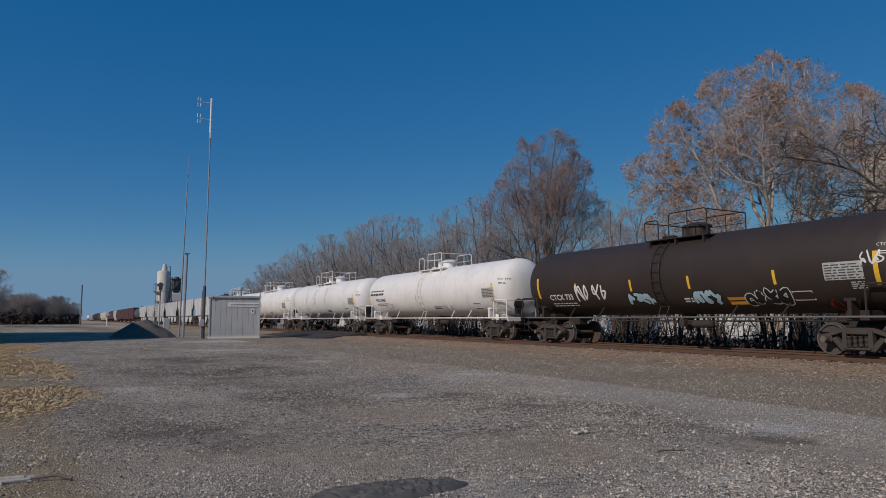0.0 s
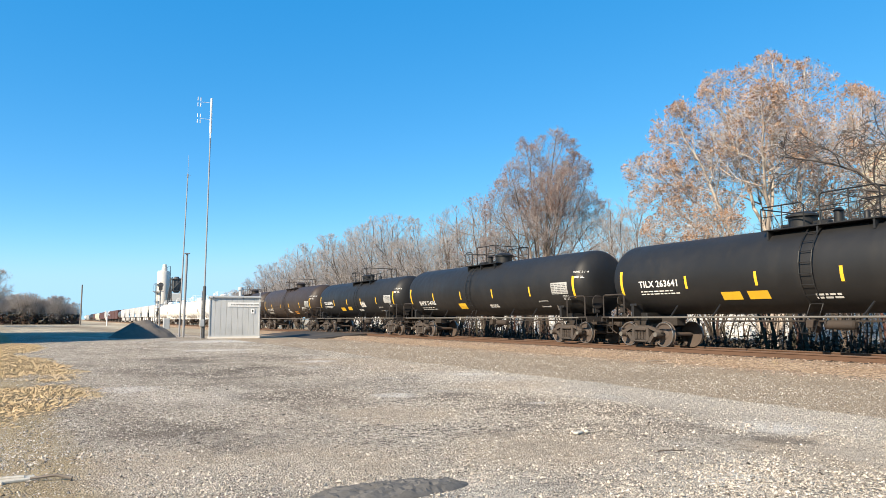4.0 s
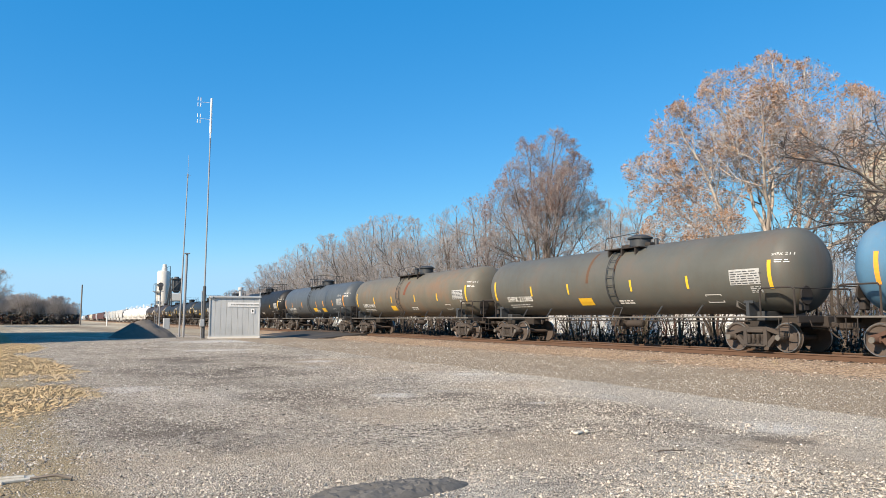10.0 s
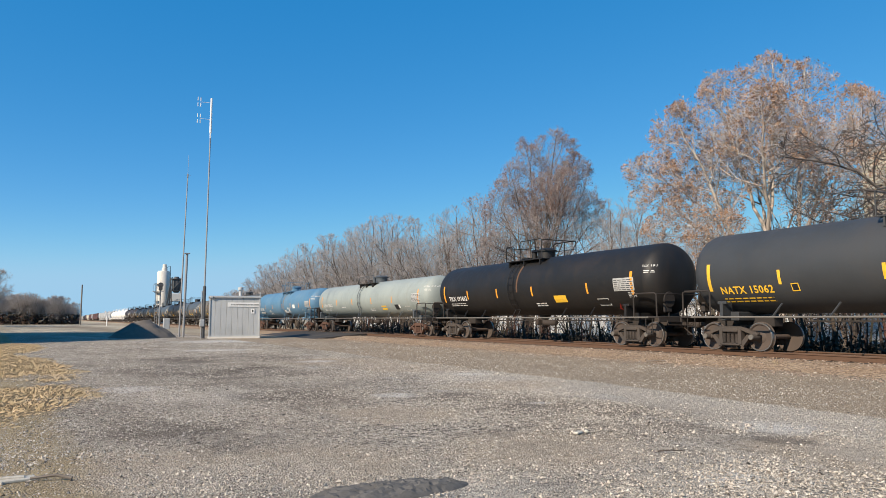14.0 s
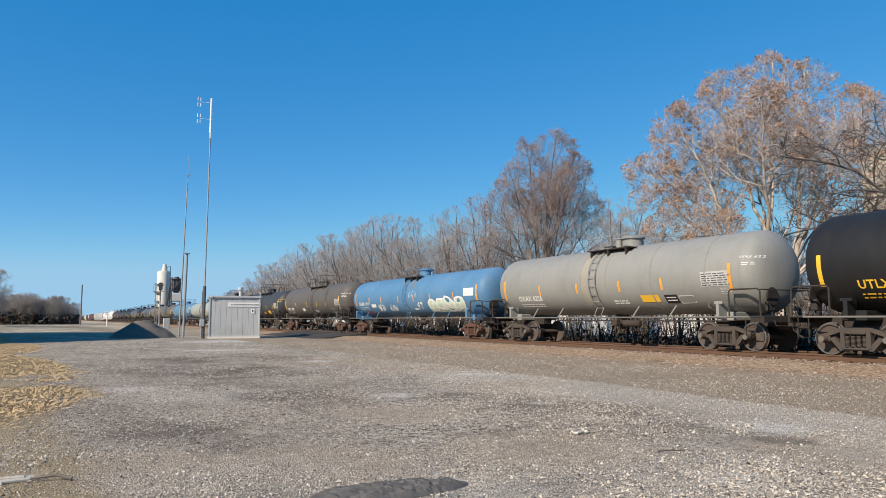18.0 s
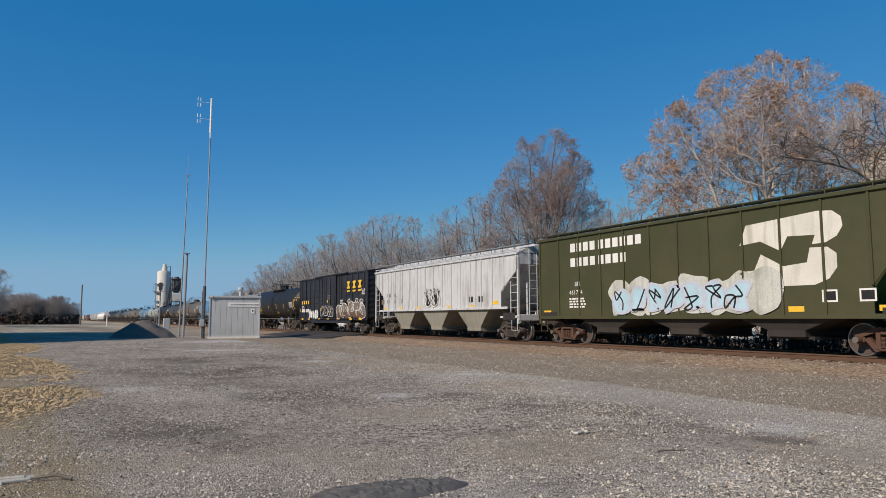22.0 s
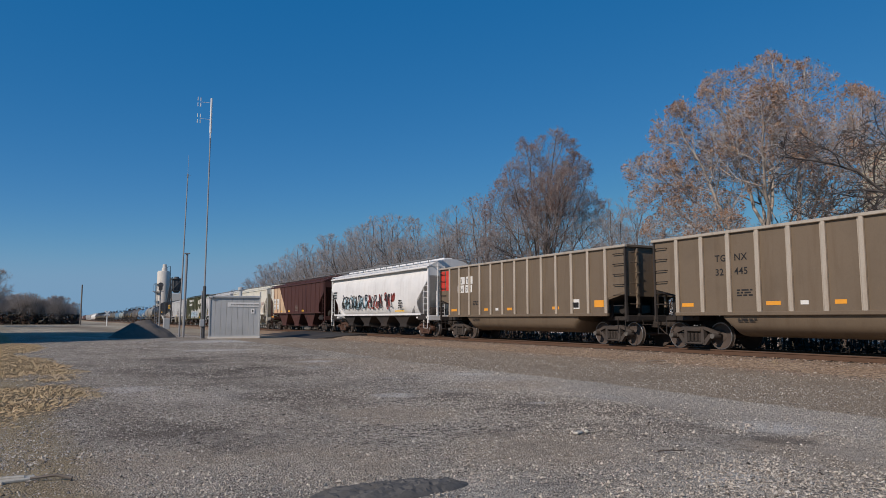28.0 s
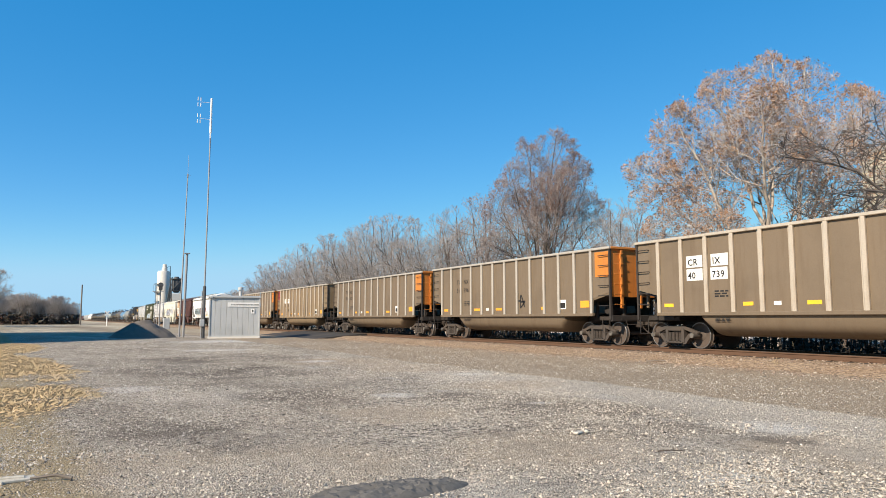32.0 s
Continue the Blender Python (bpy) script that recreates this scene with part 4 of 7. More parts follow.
    if panel:
        x = left + L - 2.85
        sd.patch("data_panel", x, x + 1.12, 2.12, 2.62, PANEL, 0.006, "pale stencilled data table")
        sd.bars("data_print", x + 0.04, x + 1.2, 2.15, 2.6, 6, STEEL_DARK, 0.01, 0.4, seed=3)
        sd.bars("small_print", x + 0.72, x + 1.14, 1.86, 2.08, 4, PANEL, 0.008, 0.55, seed=4)
        sd.patch("stencil_plate", left + L - 4.0, left + L - 3.35, 1.58, 1.86, ink, 0.006)
        sd.patch("stencil_plate", left + L - 3.97, left + L - 3.38, 1.61, 1.83, mat, 0.008)
        sd.bars("small_print", left + L * 0.55, left + L * 0.55 + 0.9, 1.62, 1.8, 2, ink, seed=5)
        # marks on the rounded end
        xe = half - r * 0.52 + 0.12
        sd.text(marks[:8] or "PROX", xe - 0.1, 2.98, 0.09, ink, 0.012, name="end_print")
        sd.bars("end_print", xe, xe + 0.36, 2.76, 2.88, 2, ink, 0.012, 0.4, seed=3)
    if placards:
        sd.placard(left + L - 2.85, 1.44, 0.2, placards, "diamond hazard placard")
    return car, sd, left


# ---------- covered hoppers ----------
def hopper_car(L, mat, label, bays=3, z0=1.6, z1=4.15, posts=16, w=1.58, bay_mat=None, end_mat=None, post=0.05, roof_rise=0.42, cut=1.45, smooth_side=False,
               left_cut=True, trim=None, left_mat=None, wheels=None, floor=0.42, sill=True):
    car = thing("hopper_car", label, "hopper car", group="freight train")
    half = L / 2 - 0.83
    trim = trim or mat
    a = half
    lc = cut if left_cut else 0.02
    ins = z1 - 0.75
    for side in (-1, 1):
        outline = [(-a, z1), (-a, ins), (-a + lc, z0 + 0.8), (-a + lc, z0), (a - cut, z0), (a - cut, z0 + 0.8), (a, ins), (a, z1)]
        if smooth_side:
            s = Shape()
            n = 10
            rows = []
            for i in range(n + 1):
                t = i / n
                z = z0 + (z1 - z0) * t
                y = side * (w - 0.32 * (2 * t - 1) ** 4 + 0.02)
                inset = 0 if z > ins else (cut * min(1, (ins - z) / (ins - z0 - 0.8)))
                rows.append(((-a + inset, y, z), (a - inset, y, z)))
            s.v = [p for r2 in rows for p in r2] + [(p[0], p[1] - side * 0.03, p[2]) for r2 in rows for p in r2]
            m = 2 * (n + 1)
            for i in range(n):
                s.f += [(2 * i, 2 * i + 1, 2 * i + 3, 2 * i + 2), (m + 2 * i, m + 2 * i + 2, m + 2 * i + 3, m + 2 * i + 1)]
            for p, q in ((0, 1), (2 * n, 2 * n + 1)):
                s.f.append((p, q, m + q, m + p))
            part("side_sheet", s, mat, car, smooth=50)
        else:
            part("side_sheet", Shape().prism(outline, side * w, side * (w - 0.03)), mat, car)
        if not smooth_side:
            for i in range(posts):
                x = -a + 0.12 + i * (2 * a - 0.24) / (posts - 1)
                d = min(x + a if left_cut else 99, a - x)
                zb = z0 if d >= cut else max(z0, ins - (ins - z0 - 0.8) * d / cut)
                part("side_post", shared(("post", round(zb, 2), z1, post, w, trim.name), lambda: Shape().box((0, 0, (zb + z1) / 2), (0.07, post, z1 - zb), 0.008).mesh("side_post", trim)),
                     trim, car, at=(x, side * (w + post / 2), 0))
        if sill:
            part("side_sill", Shape().box((0, side * (w + 0.02), z0 - 0.03), (2 * a - lc - cut + 1.2, 0.1, 0.12), 0.01), trim, car)
        part("eave_rail", Shape().box((0, side * (w + 0.03), z1), (2 * a + 0.05, 0.1, 0.1), 0.01), trim, car)
    roof = Shape()
    n = 8
    for x in (-a, a):
        for i in range(n + 1):
            t = -1 + 2 * i / n
            roof.v.append((x, t * w, z1 + 0.03 + roof_rise * (1 - t * t)))
    roof.f = [(i, i + 1, n + 2 + i, n + 1 + i) for i in range(n)] + [tuple(range(n + 1)), tuple(range(n + 1, 2 * n + 2))]
    part("roof", roof, mat, car, smooth=40)
    hat = Shape().box((0, 0, z1 + roof_rise + 0.06), ((2 * a - 2.4) / 9, 0.62, 0.12), 0.03).mesh("roof_hatch", mat)
    for i in range(9):
        part("roof_hatch", hat, mat, car, at=(-a + 1.2 + i * (2 * a - 2.4) / 8, 0, 0))
    for side in (-1, 1):
        wk = Shape()
        y = side * 1.0
        wk.box((0, y, z1 + roof_rise + 0.05), (2 * a + 0.6, 0.4, 0.03))
        for i in range(int(L / 1.1)):
            x = -a + i * 2 * a / int(L / 1.1)
            wk.box((x, y, z1 + roof_rise * 0.8), (0.03, 0.03, roof_rise * 0.4))
        part("running_board", wk, POLE_STEEL, car, "steel grating roof walkway")
        rl = Shape().tube([(-a - 0.2, side * 1.5, z1 + 0.2), (a + 0.2, side * 1.5, z1 + 0.2)], 0.025, 5)
        for i in range(13):
            x = -a + i * 2 * a / 12
            rl.tube([(x, side * 1.5, z1), (x, side * 1.5, z1 + 0.2)], 0.02, 5)
        part("roof_rail", rl, trim, car)
    # sloping end sheets, posts, decks and ladders
    em = end_mat or mat
    for e in (-1, 1):
        s = Shape()
        s.add([(e * a, -w + 0.03, z1 - 0.5), (e * a, w - 0.03, z1 - 0.5), (e * (a - cut - 0.9), w - 0.03, z0 - 0.05), (e * (a - cut - 0.9), -w + 0.03, z0 - 0.05),
               (e * a, -w + 0.03, z1), (e * a, w - 0.03, z1)], [(0, 1, 2, 3), (0, 1, 5, 4)])
        part("end_sheet", s, em, car)
        s = Shape()
        for y in (-0.75, 0.75):
            s.box((e * (a - 0.35), y, (z1 + 0.6) / 2), (0.14, 0.1, z1 - 1.2), 0.01)
        for y in (-w + 0.05, w - 0.05):
            s.box((e * (a - 0.04), y, 2.4), (0.1, 0.1, 3.2), 0.01)
            s.tube([(e * (a - 0.1), y, ins), (e * (a - cut), y, z0 + 0.8)], 0.05, 4)
        part("end_post", s, trim, car)
        part("end_deck", Shape().box((e * (a - 0.75), 0, 1.12), (1.6, 2 * w, 0.1), 0.02).box((e * (a + 0.02), 0, 1.1), (0.1, 2 * w, 0.3), 0.02), trim, car)
        part("end_plate", Shape().box((e * (a - 0.75), -w, 1.16), (1.0, 0.04, 0.34), 0.01), UNDER, car)
        for side in (-1, 1):
            la = Shape()
            y = side * (w - 0.02)
            for dx in (0.02, 0.62):
                la.tube([(e * (a - dx), y, 1.0), (e * (a - dx), y, z1 - (0.0 if dx < 0.1 else 1.3))], 0.026, 5)
            for i in range(7):
                la.tube([(e * (a - 0.02), y, 1.2 + i * 0.36), (e * (a - 0.62), y, 1.2 + i * 0.36)], 0.018, 5)
            la.tube([(e * (a - 0.1), y, 1.0), (e * (a - 0.1), y, 0.5), (e * (a - 0.55), y, 0.5), (e * (a - 0.55), y, 1.0)], 0.02, 5)
            part("side_ladder", la, trim, car)
        la = Shape()
        for i in range(8):
            la.tube([(e * (a + 0.06), -0.95, 1.4 + i * 0.36), (e * (a + 0.06), -0.5, 1.4 + i * 0.36)], 0.016, 5)
        for y in (-0.95, -0.5):
            la.tube([(e * (a + 0.06), y, 1.2), (e * (a + 0.06), y, z1 + 0.2)], 0.02, 5)
        part("ladder", la, trim, car)
        air = Shape().lathe([(-0.5, 0.2), (-0.42, 0.26), (0.42, 0.26), (0.5, 0.2)], "y", 14, (e * (a - 1.2), -0.3, 1.5))
        part("air_reservoir", air, UNDER, car, smooth=40)
        bogie(car, e * (L / 2 - 2.15), wheels)
        coupler(car, e * L / 2, e)
    part("centre_sill", Shape().box((0, 0, 0.98), (L - 1.2, 0.46, 0.34), 0.02), bay_mat or mat, car)
    bm = bay_mat or mat
    span = 2 * (a - cut) - 1.6
    for i in range(bays):
        cx = -span / 2 + span * (i + 0.5) / bays
        b = span / bays * 0.5
        s = Shape()
        top, low = z0, floor
        ring = lambda hx, hy, z: [(cx - hx, -hy, z), (cx + hx, -hy, z), (cx + hx, hy, z), (cx - hx, hy, z)]
        s.add(ring(b * 0.82, w - 0.05, top) + ring(b * 0.78, w - 0.1, top - 0.1) + ring(b * 0.32, w - 0.2, low + 0.2) + ring(b * 0.32, w - 0.2, low),
              [(0, 1, 5, 4), (1, 2, 6, 5), (2, 3, 7, 6), (3, 0, 4, 7), (4, 5, 9, 8), (5, 6, 10, 9), (6, 7, 11, 10), (7, 4, 8, 11),
               (8, 9, 13, 12), (9, 10, 14, 13), (10, 11, 15, 14), (11, 8, 12, 15), (12, 13, 14, 15), (0, 1, 2, 3)])
        bay = part("hopper_bay", s, bm, car)
        part("outlet_gate", Shape().box((cx, 0, low - 0.03), (b * 0.8, 2.4, 0.09), 0.01).tube([(cx - b * 0.3, -1.4, low), (cx - b * 0.3, -1.0, low)], 0.05, 8), UNDER, bay)
    return car, Side(car, 0, 0, -w), -L / 2


# ---------- box car ----------
def box_car(L, mat, label):
    car = thing("box_car", label, "box car", group="freight train")
    a, w, z0, z1 = L / 2 - 0.85, 1.5, 1.05, 4.5
    body = Shape().box((0, 0, (z0 + z1) / 2), (2 * a - 0.1, 2 * w - 0.06, z1 - z0))
    part("body", body, mat, car)
    post = shared("box_post", lambda: Shape().box((0, 0, (z0 + z1) / 2 + 0.05), (0.1, 0.07, z1 - z0 - 0.15), 0.015).mesh("side_post", mat))
    seam = shared("box_seam", lambda: Shape().box((0, 0, 0), (0.8, 0.07, 0.07), 0.01).mesh("side_rib", mat))
    for side in (-1, 1):
        for i in range(7):
            for e in (-1, 1):
                x = e * (2.1 if i == 0 else min(1.5 + i * 1.145, a - 0.06))
                part("side_post", post, BOX_POST, car, at=(x, side * w, 0))
                for z in (3.42, 2.9, 2.38, 1.9):
                    if i < 4:
                        part("side_rib", seam, BOX_POST, car, at=(e * (3.21 + i * 1.145), side * (w - 0.02), z))
        door = part("door", Shape().box((0.0, side * (w + 0.06), (z0 + z1) / 2 + 0.05), (3.25, 0.08, z1 - z0 - 0.15), 0.02), mat, car, "dark sliding door")
        for i in range(4):
            part("door_rib", Shape().box((-1.5 + i * 1.0, side * (w + 0.12), (z0 + z1) / 2), (0.09, 0.06, z1 - z0 - 0.3), 0.01), mat, door)
        bars = Shape()
        for x in (-1.4, -0.9, 0.6):
            bars.tube([(x, side * (w + 0.18), 1.2), (x, side * (w + 0.18), 4.3)], 0.025, 6)
        part("lock_rod", bars, GREY_MID, door)
        part("side_sill", Shape().prism([(-a, 1.12), (-a, 0.95), (-a + 2.9, 0.95), (-a + 3.4, 0.72), (a - 3.4, 0.72), (a - 2.9, 0.95), (a, 0.95), (a, 1.12)], side * w, side * (w - 0.05)), mat, car)
        part("door_track", Shape().box((0.6, side * (w + 0.1), z1 + 0.02), (7.4, 0.12, 0.08), 0.01).box((0.6, side * (w + 0.08), z0 - 0.02), (7.4, 0.1, 0.06), 0.01), mat, car)
        for e in (-1, 1):
            for i in range(4):
                z = 1.1 + i * 0.4
                part("grab_iron", Shape().tube([(e * (a - 0.1), side * (w + 0.02), z), (e * (a - 0.1), side * (w + 0.09), z), (e * (a - 0.55), side * (w + 0.09), z), (e * (a - 0.55), side * (w + 0.02), z)], 0.014, 5), mat, car)
            la = Shape()
            la.tube([(e * (a - 0.1), side * w, 0.98), (e * (a - 0.1), side * w, 0.5), (e * (a - 0.5), side * w, 0.5), (e * (a - 0.5), side * w, 0.98)], 0.018, 5)
            part("end_step", la, mat, car)
    roof = Shape()
    for x in (-a - 0.05, a + 0.05):
        roof.v += [(x, -w - 0.03, z1), (x, 0, z1 + 0.22), (x, w + 0.03, z1), (x, w + 0.03, z1 - 0.1), (x, -w - 0.03, z1 - 0.1)]
    roof.f = [(0, 1, 6, 5), (1, 2, 7, 6), (2, 3, 8, 7), (3, 4, 9, 8), (4, 0, 5, 9), (0, 1, 2, 3, 4), (5, 6, 7, 8, 9)]
    part("roof", roof, BLACK, car, "black ribbed roof")
    rib = Shape()
    for i in range(16):
        x = -a + 0.4 + i * (2 * a - 0.8) / 15
        rib.add([(x - 0.05, -w, z1 + 0.0), (x + 0.05, -w, z1), (x + 0.05, 0, z1 + 0.27), (x - 0.05, 0, z1 + 0.27), (x - 0.05, w, z1), (x + 0.05, w, z1)], [(0, 1, 2, 3), (3, 2, 5, 4)])
    part("roof_rib", rib, BLACK, car)
    for e in (-1, 1):
        s = Shape()
        m, k = 40, 0
        for i in range(m + 1):
            z = z0 + (z1 - z0) * i / m
            x = e * (a - 0.05 + 0.07 * abs(math.sin(i / m * math.pi * 9)) ** 0.7)
            s.v += [(x, -w + 0.08, z), (x, w - 0.08, z)]
        s.f = [(2 * i, 2 * i + 1, 2 * i + 3, 2 * i + 2) for i in range(m)]
        part("corrugated_end", s, mat, car, "corrugated steel end", smooth=60)
        for y in (-w + 0.04, w - 0.04):
            part("corner_post", Shape().box((e * (a - 0.02), y, (z0 + z1) / 2), (0.12, 0.12, z1 - z0), 0.02), mat, car)
        bogie(car, e * (L / 2 - 2.5))
        coupler(car, e * L / 2, e)
    part("centre_sill", Shape().box((0, 0, 0.92), (L - 1, 0.6, 0.34), 0.02), UNDER, car)
    brake_gear(car, 0)
    return car, Side(car, 0, 0, -w - 0.02), -L / 2


# ---------- coal gondolas ----------
def gondola(L, mat, label, rail_mat=None, end_paint=None, left_paint=None):
    car = thing("coal_gondola", label, "coal gondola", group="freight train")
    a, w, z0, z1 = L / 2 - 0.72, 1.55, 1.2, 3.84
    rail_mat = rail_mat or COAL_RAIL
    for side in (-1, 1):
        outline = [(-a, z1), (-a, 2.1), (-a + 1.02, 1.86), (-a + 1.05, z0), (a - 1.05, z0), (a - 1.02, 1.86), (a, 2.1), (a, z1)]
        part("side_sheet", Shape().prism(outline, side * w, side * (w - 0.025)), mat, car)
        post = shared(("gpost", side, rail_mat.name), lambda: Shape().box((0, 0, (z0 + z1) / 2), (0.13, 0.09, z1 - z0), 0.015).box((-0.1, -side * 0.035, (z0 + z1) / 2), (0.06, 0.02, z1 - z0)).mesh("side_post", rail_mat))
        n = 13
        for i in range(n):
            x = -(a - 1.1) + i * 2 * (a - 1.1) / (n - 1)
            part("side_post", post, rail_mat, car, at=(x, side * (w + 0.045), 0))
        part("top_rail", Shape().box((0, side * (w + 0.02), z1 + 0.0), (2 * a + 0.1, 0.16, 0.1), 0.015), rail_mat, car)
        part("side_sill", Shape().box((0, side * (w + 0.03), z0 - 0.0), (2 * (a - 1.0), 0.14, 0.12), 0.015), mat, car)
        for e in (-1, 1):
            la = Shape()
            la.box((e * (a - 0.03), side * w, 2.45), (0.08, 0.1, 2.9), 0.01)
            for i in range(6):
                z = 1.55 + i * 0.4
                x0, x1 = e * (a - 0.1), e * (a - 0.62)
                la.tube([(x0, side * (w + 0.01), z), (x0, side * (w + 0.1), z), (x1, side * (w + 0.1), z), (x1, side * (w + 0.01), z)], 0.017, 5)
            la.tube([(e * (a - 0.1), side * w, 1.05), (e * (a - 0.1), side * w, 0.5), (e * (a - 0.5), side * w, 0.5), (e * (a - 0.5), side * w, 1.05)], 0.02, 5)
            part("grab_iron", la, UNDER, car)
    # end sheets, slope sheets and the tub between the bogies
    for e in (-1, 1):
        part("end_sheet", Shape().box((e * (a - 0.05), 0, (z1 + 1.9) / 2), (0.05, 2 * w - 0.05, z1 - 1.9)), end_paint if (end_paint and e > 0) else mat, car)
        er = Shape()
        for y in (-1.0, 0, 1.0):
            er.box((e * (a + 0.02), y, 2.6), (0.1, 0.1, 2.3), 0.01)
        er.box((e * (a + 0.0), 0, z1), (0.14, 2 * w, 0.1), 0.015)
        for i in range(6):
            er.tube([(e * (a + 0.1), -1.45, 1.6 + i * 0.4), (e * (a + 0.1), -0.95, 1.6 + i * 0.4)], 0.016, 5)
        part("end_frame", er, end_paint if (end_paint and e > 0) else mat, car)
        sl = Shape()
        sl.add([(e * (a - 0.06), -w + 0.03, 2.0), (e * (a - 0.06), w - 0.03, 2.0), (e * (a - 1.9), w - 0.03, 1.6), (e * (a - 1.9), -w + 0.03, 1.6)], [(0, 1, 2, 3)])
        sl.box((e * (a - 0.75), 0, 1.05), (1.6, 2.2, 0.16), 0.02).box((e * (a - 0.02), 0, 1.05), (0.12, 2 * w, 0.24), 0.02)
        for y in (-1.1, -0.4, 0.4, 1.1):
            sl.box((e * (a - 0.5), y, 1.5), (0.12, 0.1, 1.0)).box((e * (a - 1.3), y, 1.4), (0.1, 0.1, 0.7))
        sl.lathe([(-0.4, 0.16), (-0.34, 0.2), (0.34, 0.2), (0.4, 0.16)], "y", 12, (e * (a - 0.95), -0.5, 1.4))
        part("end_platform", sl, UNDER, car)
        bogie(car, e * (L / 2 - 2.02))
        coupler(car, e * L / 2, e)
        if end_paint and e > 0:
            part("end_panel", Shape().box((a - 0.47, -w - 0.008, 3.21), (0.84, 0.012, 1.0)), end_paint, car, "painted end panel")
    tub = Shape()
    n = 12
    for x, k in ((-a + 2.9, 0.0), (-a + 3.3, 1.0), (a - 3.3, 1.0), (a - 2.9, 0.0)):
        for i in range(n + 1):
            t = math.pi * i / n
            tub.v.append((x, -(w - 0.02) * math.copysign(abs(math.cos(t)) ** 0.55, math.cos(t)), z0 - 0.02 - (0.74 * (0.35 + 0.65 * k)) * math.sin(t) ** 0.6))
    m = n + 1
    tub.f = [(j * m + i, j * m + i + 1, (j + 1) * m + i + 1, (j + 1) * m + i) for j in range(3) for i in range(n)] + [tuple(range(m)), tuple(range(3 * m, 4 * m))]
    part("tub", tub, mat, car, smooth=40)
    part("floor", Shape().box((0, 0, z0 + 0.06), (2 * (a - 1.4), 2 * w - 0.1, 0.05)), mat, car)
    part("centre_sill", Shape().box((0, 0, 0.98), (L - 0.8, 0.44, 0.3), 0.02), UNDER, car)
    sd = Side(car, 0, 0, -w)
    left = -L / 2
    if left_paint:
        sd.patch("end_panel", left + 0.75, left + 1.2, 2.6, 3.7, left_paint, 0.006)
        sd.patch("end_panel", left + 1.3, left + 1.75, 2.6, 3.7, left_paint, 0.006)
    return car, sd, left


def coal_labels(sd, left, L, seed, mat):
    rng = random.Random(seed)
    for x in (2.0, 5.25, 7.35, 10.85):
        sd.patch("label_plate", left + x + rng.uniform(-0.1, 0.1), left + x + 0.45 + rng.uniform(-0.1, 0.1), 1.45, 1.57, mat)
    sd.patch("label_plate", left + 6.35, left + 6.6, 1.45, 1.57, LETTER)
    sd.patch("label_plate", left + L - 2.55, left + L - 2.0, 1.5, 1.78, mat, 0.008)
    sd.patch("stencil_plate", left + 12.2, left + 12.7, 1.45, 1.85, LETTER)
    sd.patch("stencil_plate", left + 12.25, left + 12.65, 1.5, 1.72, INK, 0.008)
    sd.bars("small_print", left + 4.2, left + 4.8, 1.75, 2.0, 3, INK, seed=seed)
    lo = Side(sd.car, 0, 0, -1.56)
    lo.bars("small_print", left + 4.2, left + 4.9, 0.95, 1.07, 2, INK, 0.012, seed=seed)


# ---------- the train, from its head to its tail: each car with the place of its middle at the clip's start ----------
TRAIN = []


def set_car(made, x0, x1):
    TRAIN.append((made[0], (x0 + x1) / 2))
    return made[1], made[2]


YL = lambda x, w=0.55, z=1.62, h=0.26: (x, w, h, z, YELLOW)


